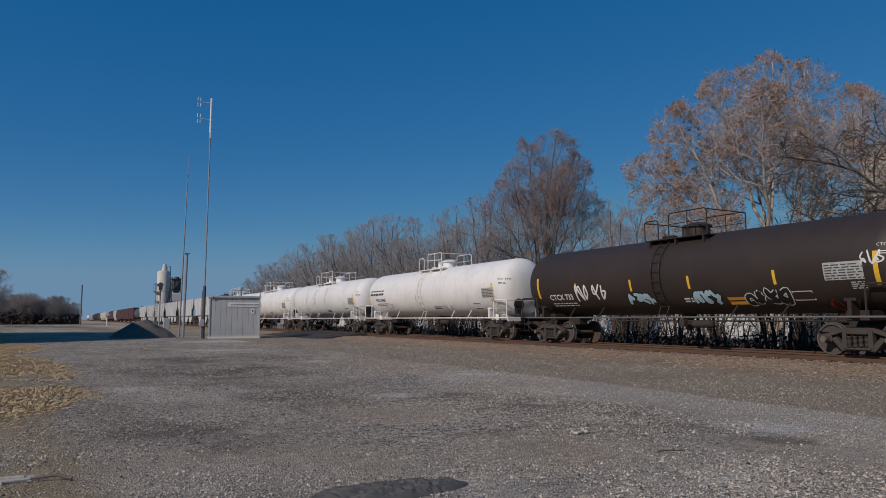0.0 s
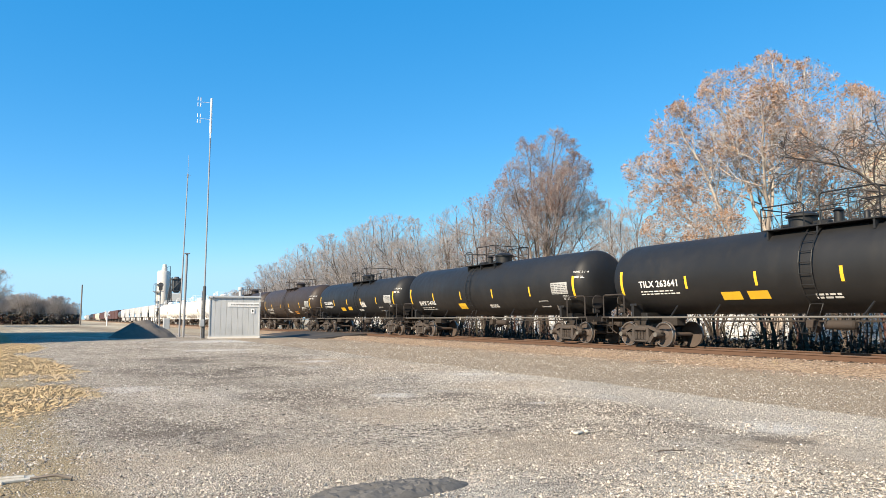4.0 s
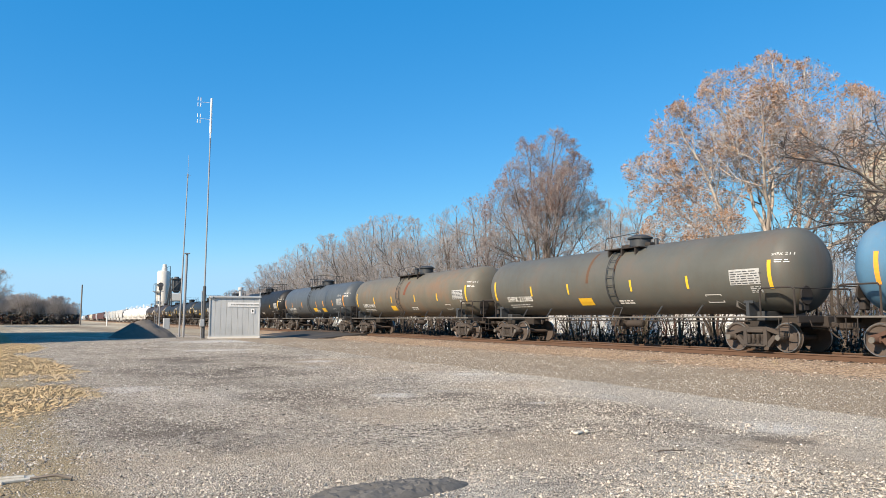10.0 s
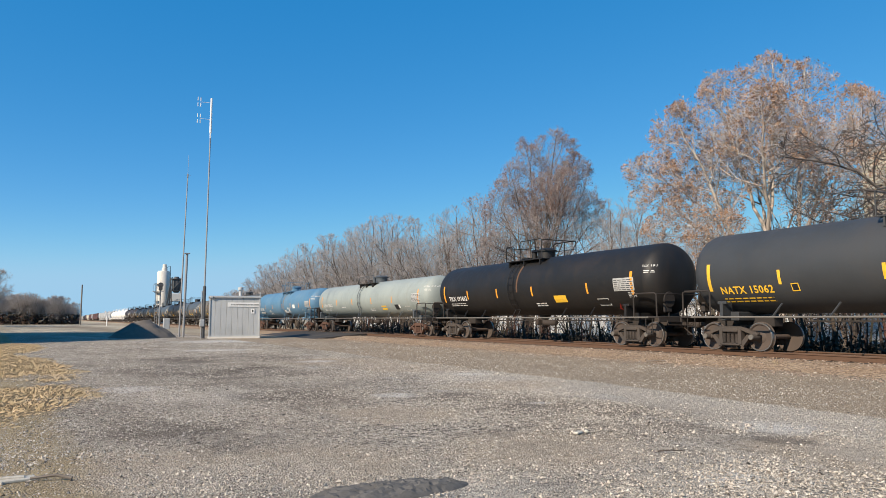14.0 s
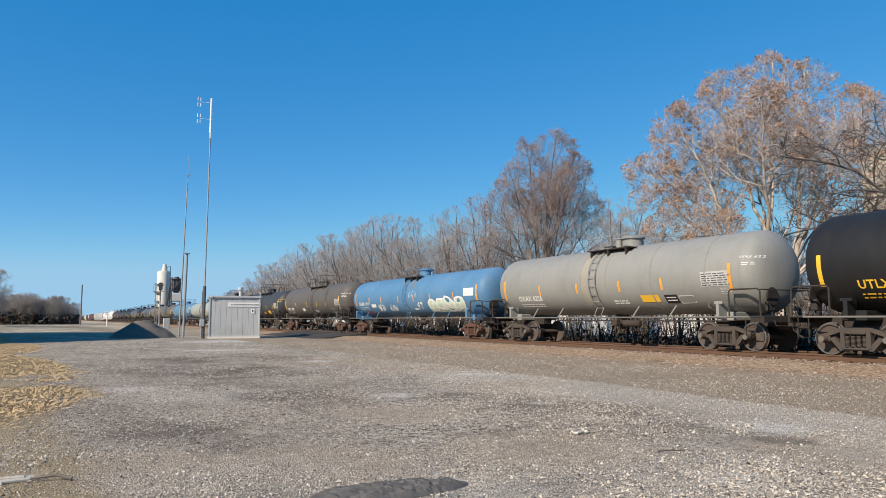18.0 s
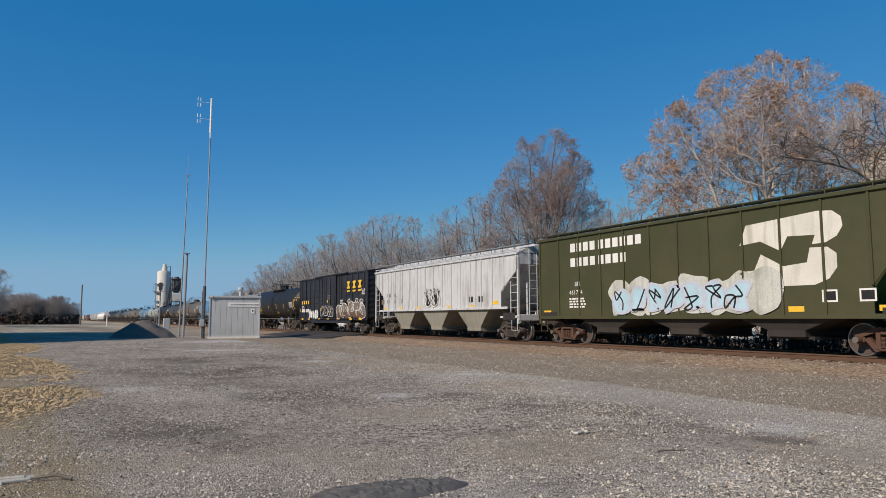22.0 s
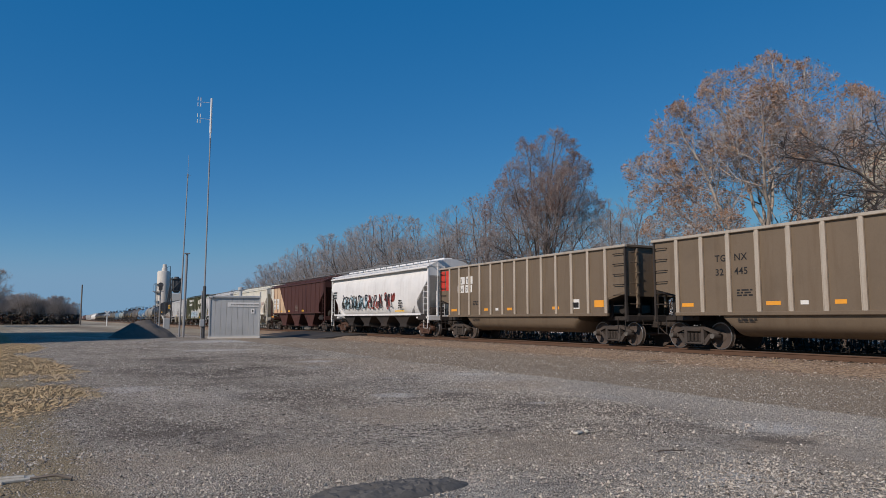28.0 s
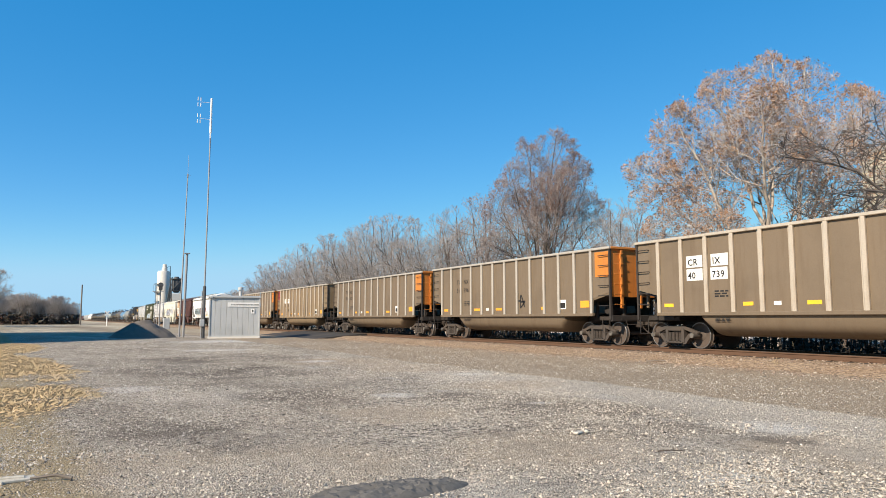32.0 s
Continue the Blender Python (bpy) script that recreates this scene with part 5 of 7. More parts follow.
def build_train():
    W = LETTER
    # white tank cars
    sd, le = set_car(tank_car(17.9, WHITE_CAR, "white tank car with rust stains and black stencils", ink=INK, r=1.46, bands=(-4.2, 3.4), stripes=(0.75, -1.95), deck=WHITE_CAR, fittings=WHITE_CAR), -100.14, -82.24)
    sd, le = set_car(tank_car(17.9, WHITE_CAR, "white tank car with rust stains and black stencils", ink=INK, r=1.46, bands=(-4.2, 3.4), stripes=(0.75, -1.95), deck=WHITE_CAR, fittings=WHITE_CAR), -82.24, -64.34)
    sd, le = set_car(tank_car(17.9, WHITE_CAR, "white tank car with an orange spill on its top", ink=INK, r=1.46, bands=(-4.6, 2.2), stripes=(0.75, -1.95), deck=WHITE_CAR, fittings=WHITE_CAR), -64.34, -46.44)
    sd.patch("spill", -3.4, -2.0, 3.9, 4.02, ORANGE)
    sd, le = set_car(tank_car(18.94, WHITE_CAR, "white tank car with a heavy black name and grey scribbles", ink=INK, marks="PROX 24085", text_z=2.2, size=0.2, r=1.46, bands=(2.6,),
                              stripes=(0.75, 8.4, -1.95), deck=WHITE_CAR, fittings=WHITE_CAR, ladder=-0.4), -46.44, -27.3)
    s = Shape()
    for i in range(6):
        s.add([sd.at(le + 1.15 + i * 0.44, 2.62), sd.at(le + 1.5 + i * 0.44, 2.62), sd.at(le + 1.54 + i * 0.44, 2.95), sd.at(le + 1.19 + i * 0.44, 2.95)], [(0, 1, 2, 3)])
    part("logo", s, INK, sd.car, "row of heavy black blocks")
    sd.spray(le + 3.6, le + 5.4, 1.4, 2.1, 4, None, SPRAY_GREY, 0.05, 11)
    sd.spray(le + 11.2, le + 12.6, 1.5, 1.8, 3, None, SPRAY_GREY, 0.04, 12)
    # brownish black tank cars
    CT = dict(stripes=(1.73, 4.34, 7.54, 10.33, 13.63, -1.45), text_x=2.5, ladder=-0.1, manway=0.65, placards=RED, r=1.44)
    sd, le = set_car(tank_car(18.11, BLACK_BROWN, "brownish black tank car with white and blue graffiti", marks="CTCX 733", labels=[(11.75, 0.85, 0.24, 1.5, ORANGE)], **CT), -27.3, -8.99)
    sd.spray(le + 4.3, le + 6.4, 1.72, 2.5, 4, None, W, 0.08, 21)
    sd.spray(le + 7.3, le + 8.6, 1.55, 2.0, 4, SPRAY_BLUE, INK, 0.05, 22)
    sd.spray(le + 10.4, le + 11.5, 1.55, 2.0, 3, SPRAY_BLUE, INK, 0.05, 24)
    sd.spray(le + 12.5, le + 14.0, 1.52, 1.95, 4, INK, W, 0.04, 23)
    sd.spray(le + 16.3, le + 17.0, 2.5, 2.9, 3, None, W, 0.04, 25)
    sd, le = set_car(tank_car(18.16, BLACK_BROWN, "brownish black tank car with white numbers", marks="CTCX 733717", labels=[(11.75, 0.85, 0.24, 1.5, ORANGE)], **CT), -8.99, 9.17)
    sd.bars("small_print", le + 9.95, le + 10.45, 1.7, 1.98, 4, W, seed=8)
    sd.bars("small_print", le + 14.35, le + 15.6, 1.98, 2.14, 2, W, seed=18)
    TI = dict(stripes=(1.45, 4.6, 7.38, 10.13, 12.96, -1.4), text_x=2.43, text_z=2.2, ladder=0.77, manway=-0.15, placards=LETTER, r=1.36)
    sd, le = set_car(tank_car(17.21, BLACK, "black tank car with yellow plates and a railed platform", marks="TILX 262646", labels=[YL(5.9, 0.83, 1.66), YL(7.39, 0.8, 1.7)], **TI), 9.17, 26.38)
    sd.bars("small_print", le + 10.2, le + 11.1, 1.9, 2.3, 5, W, seed=14)
    sd, le = set_car(tank_car(18.36, BLACK, "black tank car with white numbers and one yellow plate", r=1.41, marks="SHPX 214106", labels=[YL(7.02, 0.75, 1.58, 0.3)], placards=LETTER,
                              stripes=(1.4, 4.3, 7.44, 10.6, 13.8, -1.4), ladder=-0.76, manway=0.6), 26.38, 44.74)
    sd, le = set_car(tank_car(16.79, BLACK, "black tank car with two yellow plates", marks="TILX 263641", labels=[YL(6.0, 0.75, 1.66), YL(7.0, 0.75, 1.66)], **TI), 44.74, 61.58)
    # grey, black and olive tank cars
    sd, le = set_car(tank_car(18.68, GREY_MID, "slate grey tank car with orange stripes and yellow plates", marks="SHPX 211595", labels=[YL(10.2, 0.92, 1.64, 0.3), YL(11.17, 0.85, 1.64, 0.34)],
                              stripe_mat=ORANGE, placards=LETTER, fittings=GREY_DARK, text_x=3.1, stripes=(1.6, 4.1, 6.95, 11.46, 14.36, -1.45), ladder=-0.48, manway=0.86), 61.58, 80.21)
    sd.text("FUEL OIL", le + 15.8, 2.86, 0.15, W)
    sd.text("FUEL OIL", le + 13.9, 1.62, 0.13, W)
    sd, le = set_car(tank_car(18.22, BLACK, "matt black tank car with small yellow stripes and a yellow plate", r=1.41, marks="SHPX 214125", labels=[YL(7.6, 0.8, 1.6, 0.32)], placards=LETTER,
                              stripes=(1.4, 4.3, 7.4, 13.8, -1.4), ladder=0.56, manway=-0.5), 80.21, 98.48)
    sd, le = set_car(tank_car(18.42, GREY_MID, "slate grey tank car with two yellow plates", r=1.39, marks="SHPX 211601", labels=[YL(9.6, 0.92, 1.68, 0.3), YL(11.84, 0.82, 1.64, 0.3), (5.5, 0.4, 0.22, 1.88, GREY_DARK)],
                              stripe_mat=ORANGE, placards=LETTER, fittings=GREY_DARK, text_x=2.55, stripes=(1.55, 3.6, 6.5, 10.5, 12.3, 14.55, -1.4), ladder=-0.5, manway=0.75), 98.48, 116.85)
    sd.text("FUEL OIL", le + 15.8, 2.8, 0.14, W)
    sd, le = set_car(tank_car(18.53, OLIVE, "olive grey tank car with brown rust over its top", r=1.37, marks="SHPX 211612", labels=[YL(7.2, 0.75, 1.6, 0.3), YL(9.5, 0.9, 1.2, 0.16)], top="low", placards=LETTER, fittings=GREY_DARK,
                              text_x=2.6, stripes=(1.5, 4.6, 7.5, 10.9, 13.8, -1.45), ladder=-0.6, manway=0.8), 116.85, 135.38)
    sd.patch("rust_run", 0.1, 0.4, 2.55, 3.4, RUST_RED, lean=0.35)
    sd, le = set_car(tank_car(18.3, OLIVE_DARK, "dark greenish grey tank car with a dark pipe ladder", r=1.37, marks="SHPX 211805", labels=[YL(7.73, 0.83, 1.6, 0.3)], top="low", placards=LETTER, fittings=GREY_DARK, wheels=BOGIE,
                              text_x=2.5, stripes=(1.5, 4.5, 7.15, 10.9, 13.64, -1.45), ladder=0.76, manway=1.05), 135.38, 153.7)
    sd.patch("rust_run", -0.75, -0.6, 2.5, 3.9, RUSTY, lean=0.1)
    sd.patch("rust_run", 0.85, 0.97, 2.9, 3.9, RUSTY, lean=0.05)
    # blue, pale grey, black
    sd, le = set_car(tank_car(20.95, BLUE_PALE, "faded light blue tank car with rust and white scrawls", r=1.3, marks="CCBX 5093", ink=W, stripe_mat=ORANGE, labels=[(14.3, 0.75, 0.34, 2.05, W), (2.2, 1.75, 0.22, 1.62, INK), (11.45, 1.1, 0.2, 1.42, INK)],
                              wheels=BOGIE_RUST, ladder=0.3, manway=0.9, placards=RED, text_x=2.2, text_z=1.95, size=0.24, stripes=(1.5, 4.4, 7.2, 10.7, 13.6, 16.2, -1.45)), 153.9, 174.86)
    sd.bars("small_print", le + 2.24, le + 3.95, 1.63, 1.82, 2, W, 0.012, seed=37)
    sd.spray(le + 5.6, le + 7.0, 1.5, 2.0, 3, None, W, 0.04, 31)
    sd.spray(le + 11.4, le + 13.6, 1.7, 2.2, 3, None, W, 0.06, 32)
    sd.patch("rust_run", 0.65, 0.95, 1.5, 3.9, BLUE_RUST, 0.004)
    sd.patch("rust_run", -0.35, -0.15, 2.5, 3.9, BLUE_RUST, 0.004)
    sd, le = set_car(tank_car(21.71, GREY_PALE, "long pale grey-green tank car with white numbers", r=1.26, marks="OXAX 23603", ink=W, stripe_mat=ORANGE, stripes=(1.9, 5.4, 8.7, 12.36, 15.84, -2.0), labels=[(14.03, 0.8, 0.28, 1.66, YELLOW), (16.2, 0.55, 0.32, 1.66, INK), (16.8, 0.22, 0.2, 1.76, W)],
                              wheels=BOGIE_RUST, ladder=-0.6, manway=0.6, placards=RED, top="low", text_x=2.4, text_z=2.0, fittings=GREY_MID), 174.86, 196.27)
    sd.bars("small_print", le + 6.5, le + 7.3, 1.9, 2.0, 1, W, seed=35)
    sd, le = set_car(tank_car(18.3, BLACK_RUST, "black tank car with a brown streak down its middle", marks="TILX 191862", labels=[YL(11.55, 0.83, 1.76, 0.3)], placards=RED, stripe_mat=ORANGE,
                              text_x=2.21, text_z=2.02, stripes=(1.67, 4.19, 7.02, 9.96, 13.81, -1.93), ladder=-0.75, manway=0.3), 196.27, 214.77)
    sd.patch("rust_run", -0.38, -0.26, 2.3, 3.85, RUSTY, 0.004, lean=0.08)
    sd, le = set_car(tank_car(16.3, GREY_DARK, "dark grey tank car with yellow numbers", r=1.37, marks="NATX 15062", ink=YELLOW, labels=[YL(10.8, 0.87, 1.6, 0.32)], placards=RED, text_x=2.0, text_z=1.85,
                              stripes=(1.57, 4.17, 7.26, 10.45, 12.9, -1.42), ladder=0.6, manway=-0.4), 214.77, 231.12)
    sd.patch("stencil_plate", le + 4.55, le + 4.8, 1.86, 2.1, YELLOW)
    sd.patch("stencil_plate", le + 4.58, le + 4.77, 1.89, 2.07, INK, 0.009)
    sd, le = set_car(tank_car(18.06, GREY_BROWN, "sooty grey-brown tank car with rusty bogies", marks="NATX 15009", wheels=BOGIE_RUST, placards=RED, labels=[(6.6, 0.7, 0.24, 1.75, W)], ladder=0.6, manway=-0.3,
                              stripes=(1.6, 4.8, 8.1, 10.7, 13.0, -1.9), text_x=2.1), 231.12, 249.18)
    sd, le = set_car(tank_car(19.98, BLUE, "bright blue tank car covered in white and pale green graffiti", r=1.3, marks="OXAX 3311", ink=W, stripe_mat=ORANGE, stripes=(1.6, 4.1, 6.15, 8.85, 11.1, 13.3, 16.1, -1.42), labels=[(4.42, 0.75, 0.22, 1.84, W), (10.9, 0.5, 0.1, 1.6, W), (17.3, 1.05, 0.42, 2.28, W)],
                              wheels=BOGIE_RUST, placards=RED, ladder=-0.05, manway=0.5, text_x=2.2, text_z=2.0, top="low", panel=False), 249.18, 269.11)
    sd.spray(le + 5.44, le + 6.7, 1.58, 2.0, 4, None, W, 0.06, 41)
    sd.spray(le + 7.4, le + 8.55, 1.58, 2.02, 4, None, W, 0.06, 42)
    sd.spray(le + 11.5, le + 12.25, 1.6, 2.05, 2, None, W, 0.06, 43)
    sd.spray(le + 10.5, le + 11.6, 2.35, 2.75, 3, None, SPRAY_BLUE, 0.03, 45)
    sd.patch("graffiti", le + 12.95, le + 17.1, 1.45, 1.85, SPRAY_PALE, 0.006, "pale yellow-green sprayed band")
    sd.blobs(le + 12.9, le + 17.1, 1.5, 2.3, 4, SPRAY_PALE, W, 0.1, 44)
    sd.spray(le + 3.0, le + 4.5, 1.42, 1.58, 3, None, RED, 0.05, 46)
    sd.patch("rust_run", -0.75, -0.6, 3.2, 3.95, BLUE_RUST, 0.004)
    sd.patch("rust_run", 0.65, 0.95, 2.9, 3.95, BLUE_RUST, 0.004)
    sd, le = set_car(tank_car(16.33, GREY_WARM, "warm grey tank car with a dusty pale band", r=1.39, marks="OXAX 6226", ink=W, stripe_mat=ORANGE, labels=[(10.5, 0.9, 0.26, 1.66, YELLOW), (11.67, 0.6, 0.3, 1.6, INK), (11.75, 0.44, 0.14, 1.68, W)], placards=LETTER, top="low",
                              ladder=-0.13, manway=0.8, bands=(-0.9, 0.6, 3.0, 5.5), text_x=2.63, stripes=(1.56, 4.35, 6.93, 9.45, 11.64, -1.75)), 269.11, 285.24)
    sd.patch("dust_band", -0.9, -0.4, 1.6, 4.1, DUST_PALE, 0.004)
    sd, le = set_car(tank_car(17.95, BLACK, "black tank car with yellow stencilled numbers", r=1.45, marks="UTLX 203640", ink=YELLOW, placards=RED, stripes=(1.4, 4.5, 7.54, 10.53, 13.17, -1.45), ladder=0.4, manway=-0.4), 285.24, 303.3)
    # box car
    sd, le = set_car(box_car(17.4, BOX_BLUE, "dark blue-black box car with yellow blocks and silver graffiti"), 303.3, 320.7)
    out = Side(sd.car, 0, 0, -1.56)
    for x in (12.72, 13.88, 15.0):
        x += le
        logo = Shape()
        for z0, z1, w2 in ((3.3, 3.46, 0.6), (3.46, 3.7, 0.34), (3.7, 3.86, 0.6), (3.06, 3.18, 0.6)):
            c = x + 0.32
            logo.add([out.at(c - w2 / 2, z0), out.at(c + w2 / 2, z0), out.at(c + w2 / 2, z1), out.at(c - w2 / 2, z1)], [(0, 1, 2, 3)])
        part("logo", logo, YELLOW, sd.car, "large yellow block")
    for i in range(4):
        out.patch("lettering", le + 1.71 + i * 0.56, le + 1.98 + i * 0.56, 2.32, 2.62, YELLOW)
    for i in range(6):
        out.patch("lettering", le + 1.71 + i * 0.31 + 0.16 * (i > 2), le + 1.93 + i * 0.31 + 0.16 * (i > 2), 1.62, 1.9, W)
    out.bars("small_print", le + 1.75, le + 2.4, 1.98, 2.2, 2, W, seed=55)
    door = Side(sd.car, 0, 0, -1.62)
    door.bars("small_print", le + 8.6, le + 9.5, 2.6, 3.0, 3, SPRAY_TAN, seed=56)
    door.patch("label_plate", le + 8.45, le + 8.7, 2.35, 2.55, YELLOW)
    door.patch("label_plate", le + 8.9, le + 9.4, 1.55, 1.66, YELLOW, 0.02)
    out.blobs(le + 10.7, le + 16.5, 1.08, 2.25, 5, SPRAY_TAN, W, 0.05, 51, 0.05)
    out.spray(le + 10.9, le + 16.3, 1.2, 2.1, 6, None, W, 0.04, 58, 0.066)
    out.blobs(le + 11.0, le + 16.2, 1.1, 1.6, 7, SPRAY_BROWN, SPRAY_BROWN, 0.04, 66, 0.058)
    for x in (11.5, 13.1, 14.6, 15.5):
        out.blobs(le + x, le + x + 0.55, 2.2, 2.5, 1, GREEN, W, 0.05, 57 + int(x), 0.065)
    out.spray(le + 15.7, le + 16.4, 2.75, 3.3, 2, None, W, 0.05, 54, 0.05)
    out.blobs(le + 3.85, le + 6.35, 1.0, 1.85, 5, W, GREY_MID, 0.045, 52, 0.05)
    door.blobs(le + 7.2, le + 10.2, 1.2, 2.0, 4, None, W, 0.04, 53, 0.07)
    door.spray(le + 7.3, le + 10.0, 1.25, 2.2, 4, None, SPRAY_TAN, 0.07, 59, 0.08)
    for x, w2 in ((1.75, 0.5), (3.6, 0.45), (6.2, 0.5), (8.4, 0.5), (10.7, 0.55), (13.4, 0.5), (15.25, 0.55)):
        out.patch("reflective_stripe", le + x, le + x + w2, 0.96, 1.1 + 0.12 * (x > 15), YELLOW, 0.035)
    for x in (1.22, 6.75):
        out.patch("label_plate", le + x, le + x + 0.2, 1.7, 1.95, YELLOW)
    # covered hoppers
    def yellow_feet(sd, le, L, xs):
        for x in xs:
            sd.patch("reflective_stripe", le + x, le + x + 0.42, 1.66, 1.78, YELLOW, 0.01)

    sd, le = set_car(hopper_car(18.55, HOPPER_GREY, "grey-white covered hopper with black and white graffiti", posts=17, bay_mat=BAY_GREY), 320.7, 339.25)
    for w2, x, z in (("NO", 2.82, 2.44), ("KL", 3.86, 2.44), ("83", 2.82, 2.06), ("26", 3.86, 2.06), ("10", 4.88, 2.06)):
        sd.text(w2, le + x, z, 0.25, INK, bold=0.006)
    sd.blobs(le + 8.35, le + 9.95, 1.68, 2.5, 2, INK, W, 0.05, 61, 0.06, "black sprayed shape")
    sd.spray(le + 8.15, le + 10.15, 1.7, 2.8, 4, None, W, 0.05, 63, 0.075)
    sd.spray(le + 8.2, le + 10.1, 2.3, 2.85, 4, None, INK, 0.05, 62, 0.07)
    yellow_feet(sd, le, 18.2, (2.3, 4.7, 7.2, 10.9, 13.3))
    for x in (13.25, 14.2):
        sd.patch("stencil_plate", le + x, le + x + 0.4, 1.9, 2.2, INK)
    sd.patch("label_plate", le + 15.55, le + 16.05, 1.75, 1.93, YELLOW)
    sd.patch("label_plate", le + 1.9, le + 2.35, 2.0, 2.3, SPRAY_TAN)
    sd, le = set_car(hopper_car(17.75, GREEN, "dark olive green hopper with white blocks and pale blue graffiti", z0=1.12, z1=4.5, posts=13, left_cut=False, bay_mat=UNDER, end_mat=GREEN_BRIGHT, roof_rise=0.2, trim=GREEN, floor=0.5, wheels=BOGIE_RUST), 339.25, 357.0)
    for i, n in enumerate((10, 8)):
        for j in range(n):
            x = 3.06 + j * 0.41 + (0.1 if j > 3 else 0)
            sd.patch("lettering", le + x, le + x + 0.3, 3.84 - i * 0.62, 4.2 - i * 0.62, W)
    x, logo = le + 11.2, Shape()
    for q in ([(0.13, 0.9), (0.8, 0.97), (0.92, 0.95), (0.99, 0.86), (1.0, 0.74), (0.95, 0.62), (0.86, 0.55), (0.74, 0.54), (0.77, 0.66), (0.53, 0.68), (0.46, 0.49), (0.27, 0.65), (0.06, 0.62)],
              [(0.0, 0.23), (0.2, 0.25), (0.27, 0.47), (0.48, 0.28), (0.69, 0.31), (0.72, 0.5), (0.87, 0.49), (0.94, 0.4), (0.94, 0.22), (0.87, 0.08), (0.75, 0.01), (0.2, 0.01), (0.17, 0.2)]):
        k = len(logo.v)
        logo.v += [sd.at(x + a * 3.55, 1.98 + b * 2.2, 0.008) for a, b in q]
        logo.f.append(tuple(range(k, k + len(q))))
    part("logo", logo, EMBLEM, sd.car, "large weathered white emblem")
    for i in range(8):
        sd.blobs(le + 5.5 + i * 0.85, le + 6.75 + i * 0.85, 1.2, 2.42 + 0.12 * math.sin(i * 2.1), 1, MIST_GREEN, MIST_GREEN, 0.14, 171 + i, 0.004 + 0.006 * i, "thin white sprayed ground")
    sd.blobs(le + 5.7, le + 11.7, 1.25, 2.25, 7, SPRAY_BLUE, SPRAY_GREY, 0.1, 72, 0.056)
    sd.spray(le + 5.7, le + 11.6, 1.3, 2.2, 7, None, INK, 0.06, 73, 0.066)
    sd.text("BN", le + 3.3, 2.4, 0.2, W)
    sd.text("461774", le + 2.95, 2.05, 0.2, W)
    sd.bars("small_print", le + 2.95, le + 4.1, 1.5, 1.95, 4, W, seed=6)
    for x in (1.2, 7.2, 9.6, 13.0, 15.6):
        sd.patch("reflective_stripe", le + x, le + x + 0.5, 1.24, 1.4, YELLOW, 0.012)
    for x in (14.05, 15.1):
        sd.patch("stencil_plate", le + x, le + x + 0.45, 1.5, 1.85, W)
        sd.patch("stencil_plate", le + x + 0.05, le + x + 0.4, 1.55, 1.8, INK, 0.009)
    sd, le = set_car(hopper_car(18.45, HOPPER_WHITE, "white covered hopper with tan patches and dusty bays", bay_mat=HOPPER_DUST, posts=17), 357.0, 375.45)
    sd.text("SWRY", le + 1.84, 2.22, 0.2, INK)
    for w2, x in (("82", 3.0), ("91", 4.0), ("13", 5.0)):
        sd.text(w2, le + x, 2.22, 0.22, INK)
    sd.spray(le + 1.05, le + 1.9, 2.6, 3.4, 1, None, INK, 0.1, 75)
    for x in (7.6, 9.1):
        sd.patch("paint_patch", le + x, le + x + 0.8, 1.9, 2.25, SPRAY_TAN)
    for x in (2.5, 4.9, 7.0, 10.6, 13.9):
        sd.patch("reflective_stripe", le + x, le + x + 0.09, 1.68, 2.15, YELLOW, 0.07)
    for x in (13.0, 14.0):
        sd.patch("stencil_plate", le + x, le + x + 0.4, 1.9, 2.25, INK)
    sd, le = set_car(hopper_car(17.95, HOPPER_CREAM, "cream covered hopper with silver, white and red graffiti", posts=15, post=0.025, bay_mat=BAY_PALE), 375.45, 393.4)
    for w2, x, z in (("NO", 2.4, 2.8), ("KL", 3.3, 2.8), ("82", 2.4, 2.35), ("24", 3.3, 2.35), ("89", 4.45, 2.4)):
        sd.text(w2, le + x, z, 0.25, INK, bold=0.004)
    sd.blobs(le + 4.9, le + 10.4, 1.8, 3.1, 6, None, HOPPER_TAN, 0.12, 84, 0.03)
    sd.blobs(le + 5.1, le + 10.0, 1.68, 2.9, 5, SPRAY_GREY, INK, 0.11, 81, 0.04)
    sd.blobs(le + 10.6, le + 13.8, 1.85, 3.5, 3, LETTER, SPRAY_GREY, 0.05, 82, 0.03)
    sd.spray(le + 10.5, le + 13.9, 1.9, 3.6, 4, None, SPRAY_GREY, 0.06, 85, 0.045)
    sd.spray(le + 10.7, le + 13.7, 2.2, 3.7, 5, None, LETTER, 0.08, 86, 0.05)
    sd.spray(le + 14.1, le + 16.0, 2.1, 2.9, 3, None, SPRAY_RED, 0.04, 83, 0.04)
    for x in (4.2, 8.9, 12.0, 15.2):
        sd.patch("reflective_stripe", le + x, le + x + 0.1, 1.68, 2.2, ORANGE, 0.03)
    sd.patch("stencil_plate", le + 12.3, le + 13.0, 1.9, 2.2, INK)
    sd.patch("label_plate", le + 1.9, le + 2.3, 2.05, 2.3, GREY_PALE)
    sd, le = set_car(hopper_car(18.1, HOPPER_BROWN, "dark oxide brown covered hopper with a tan and white corner", posts=15, post=0.03, end_mat=HOPPER_BROWN), 393.4, 411.5)
    k = Shape()
    k.v = [sd.at(le + 1.75, 4.1, 0.004), sd.at(le + 3.9, 4.1, 0.004), sd.at(le + 6.3, 1.64, 0.004), sd.at(le + 2.02, 1.64, 0.004), sd.at(le + 1.75, 2.6, 0.004)]
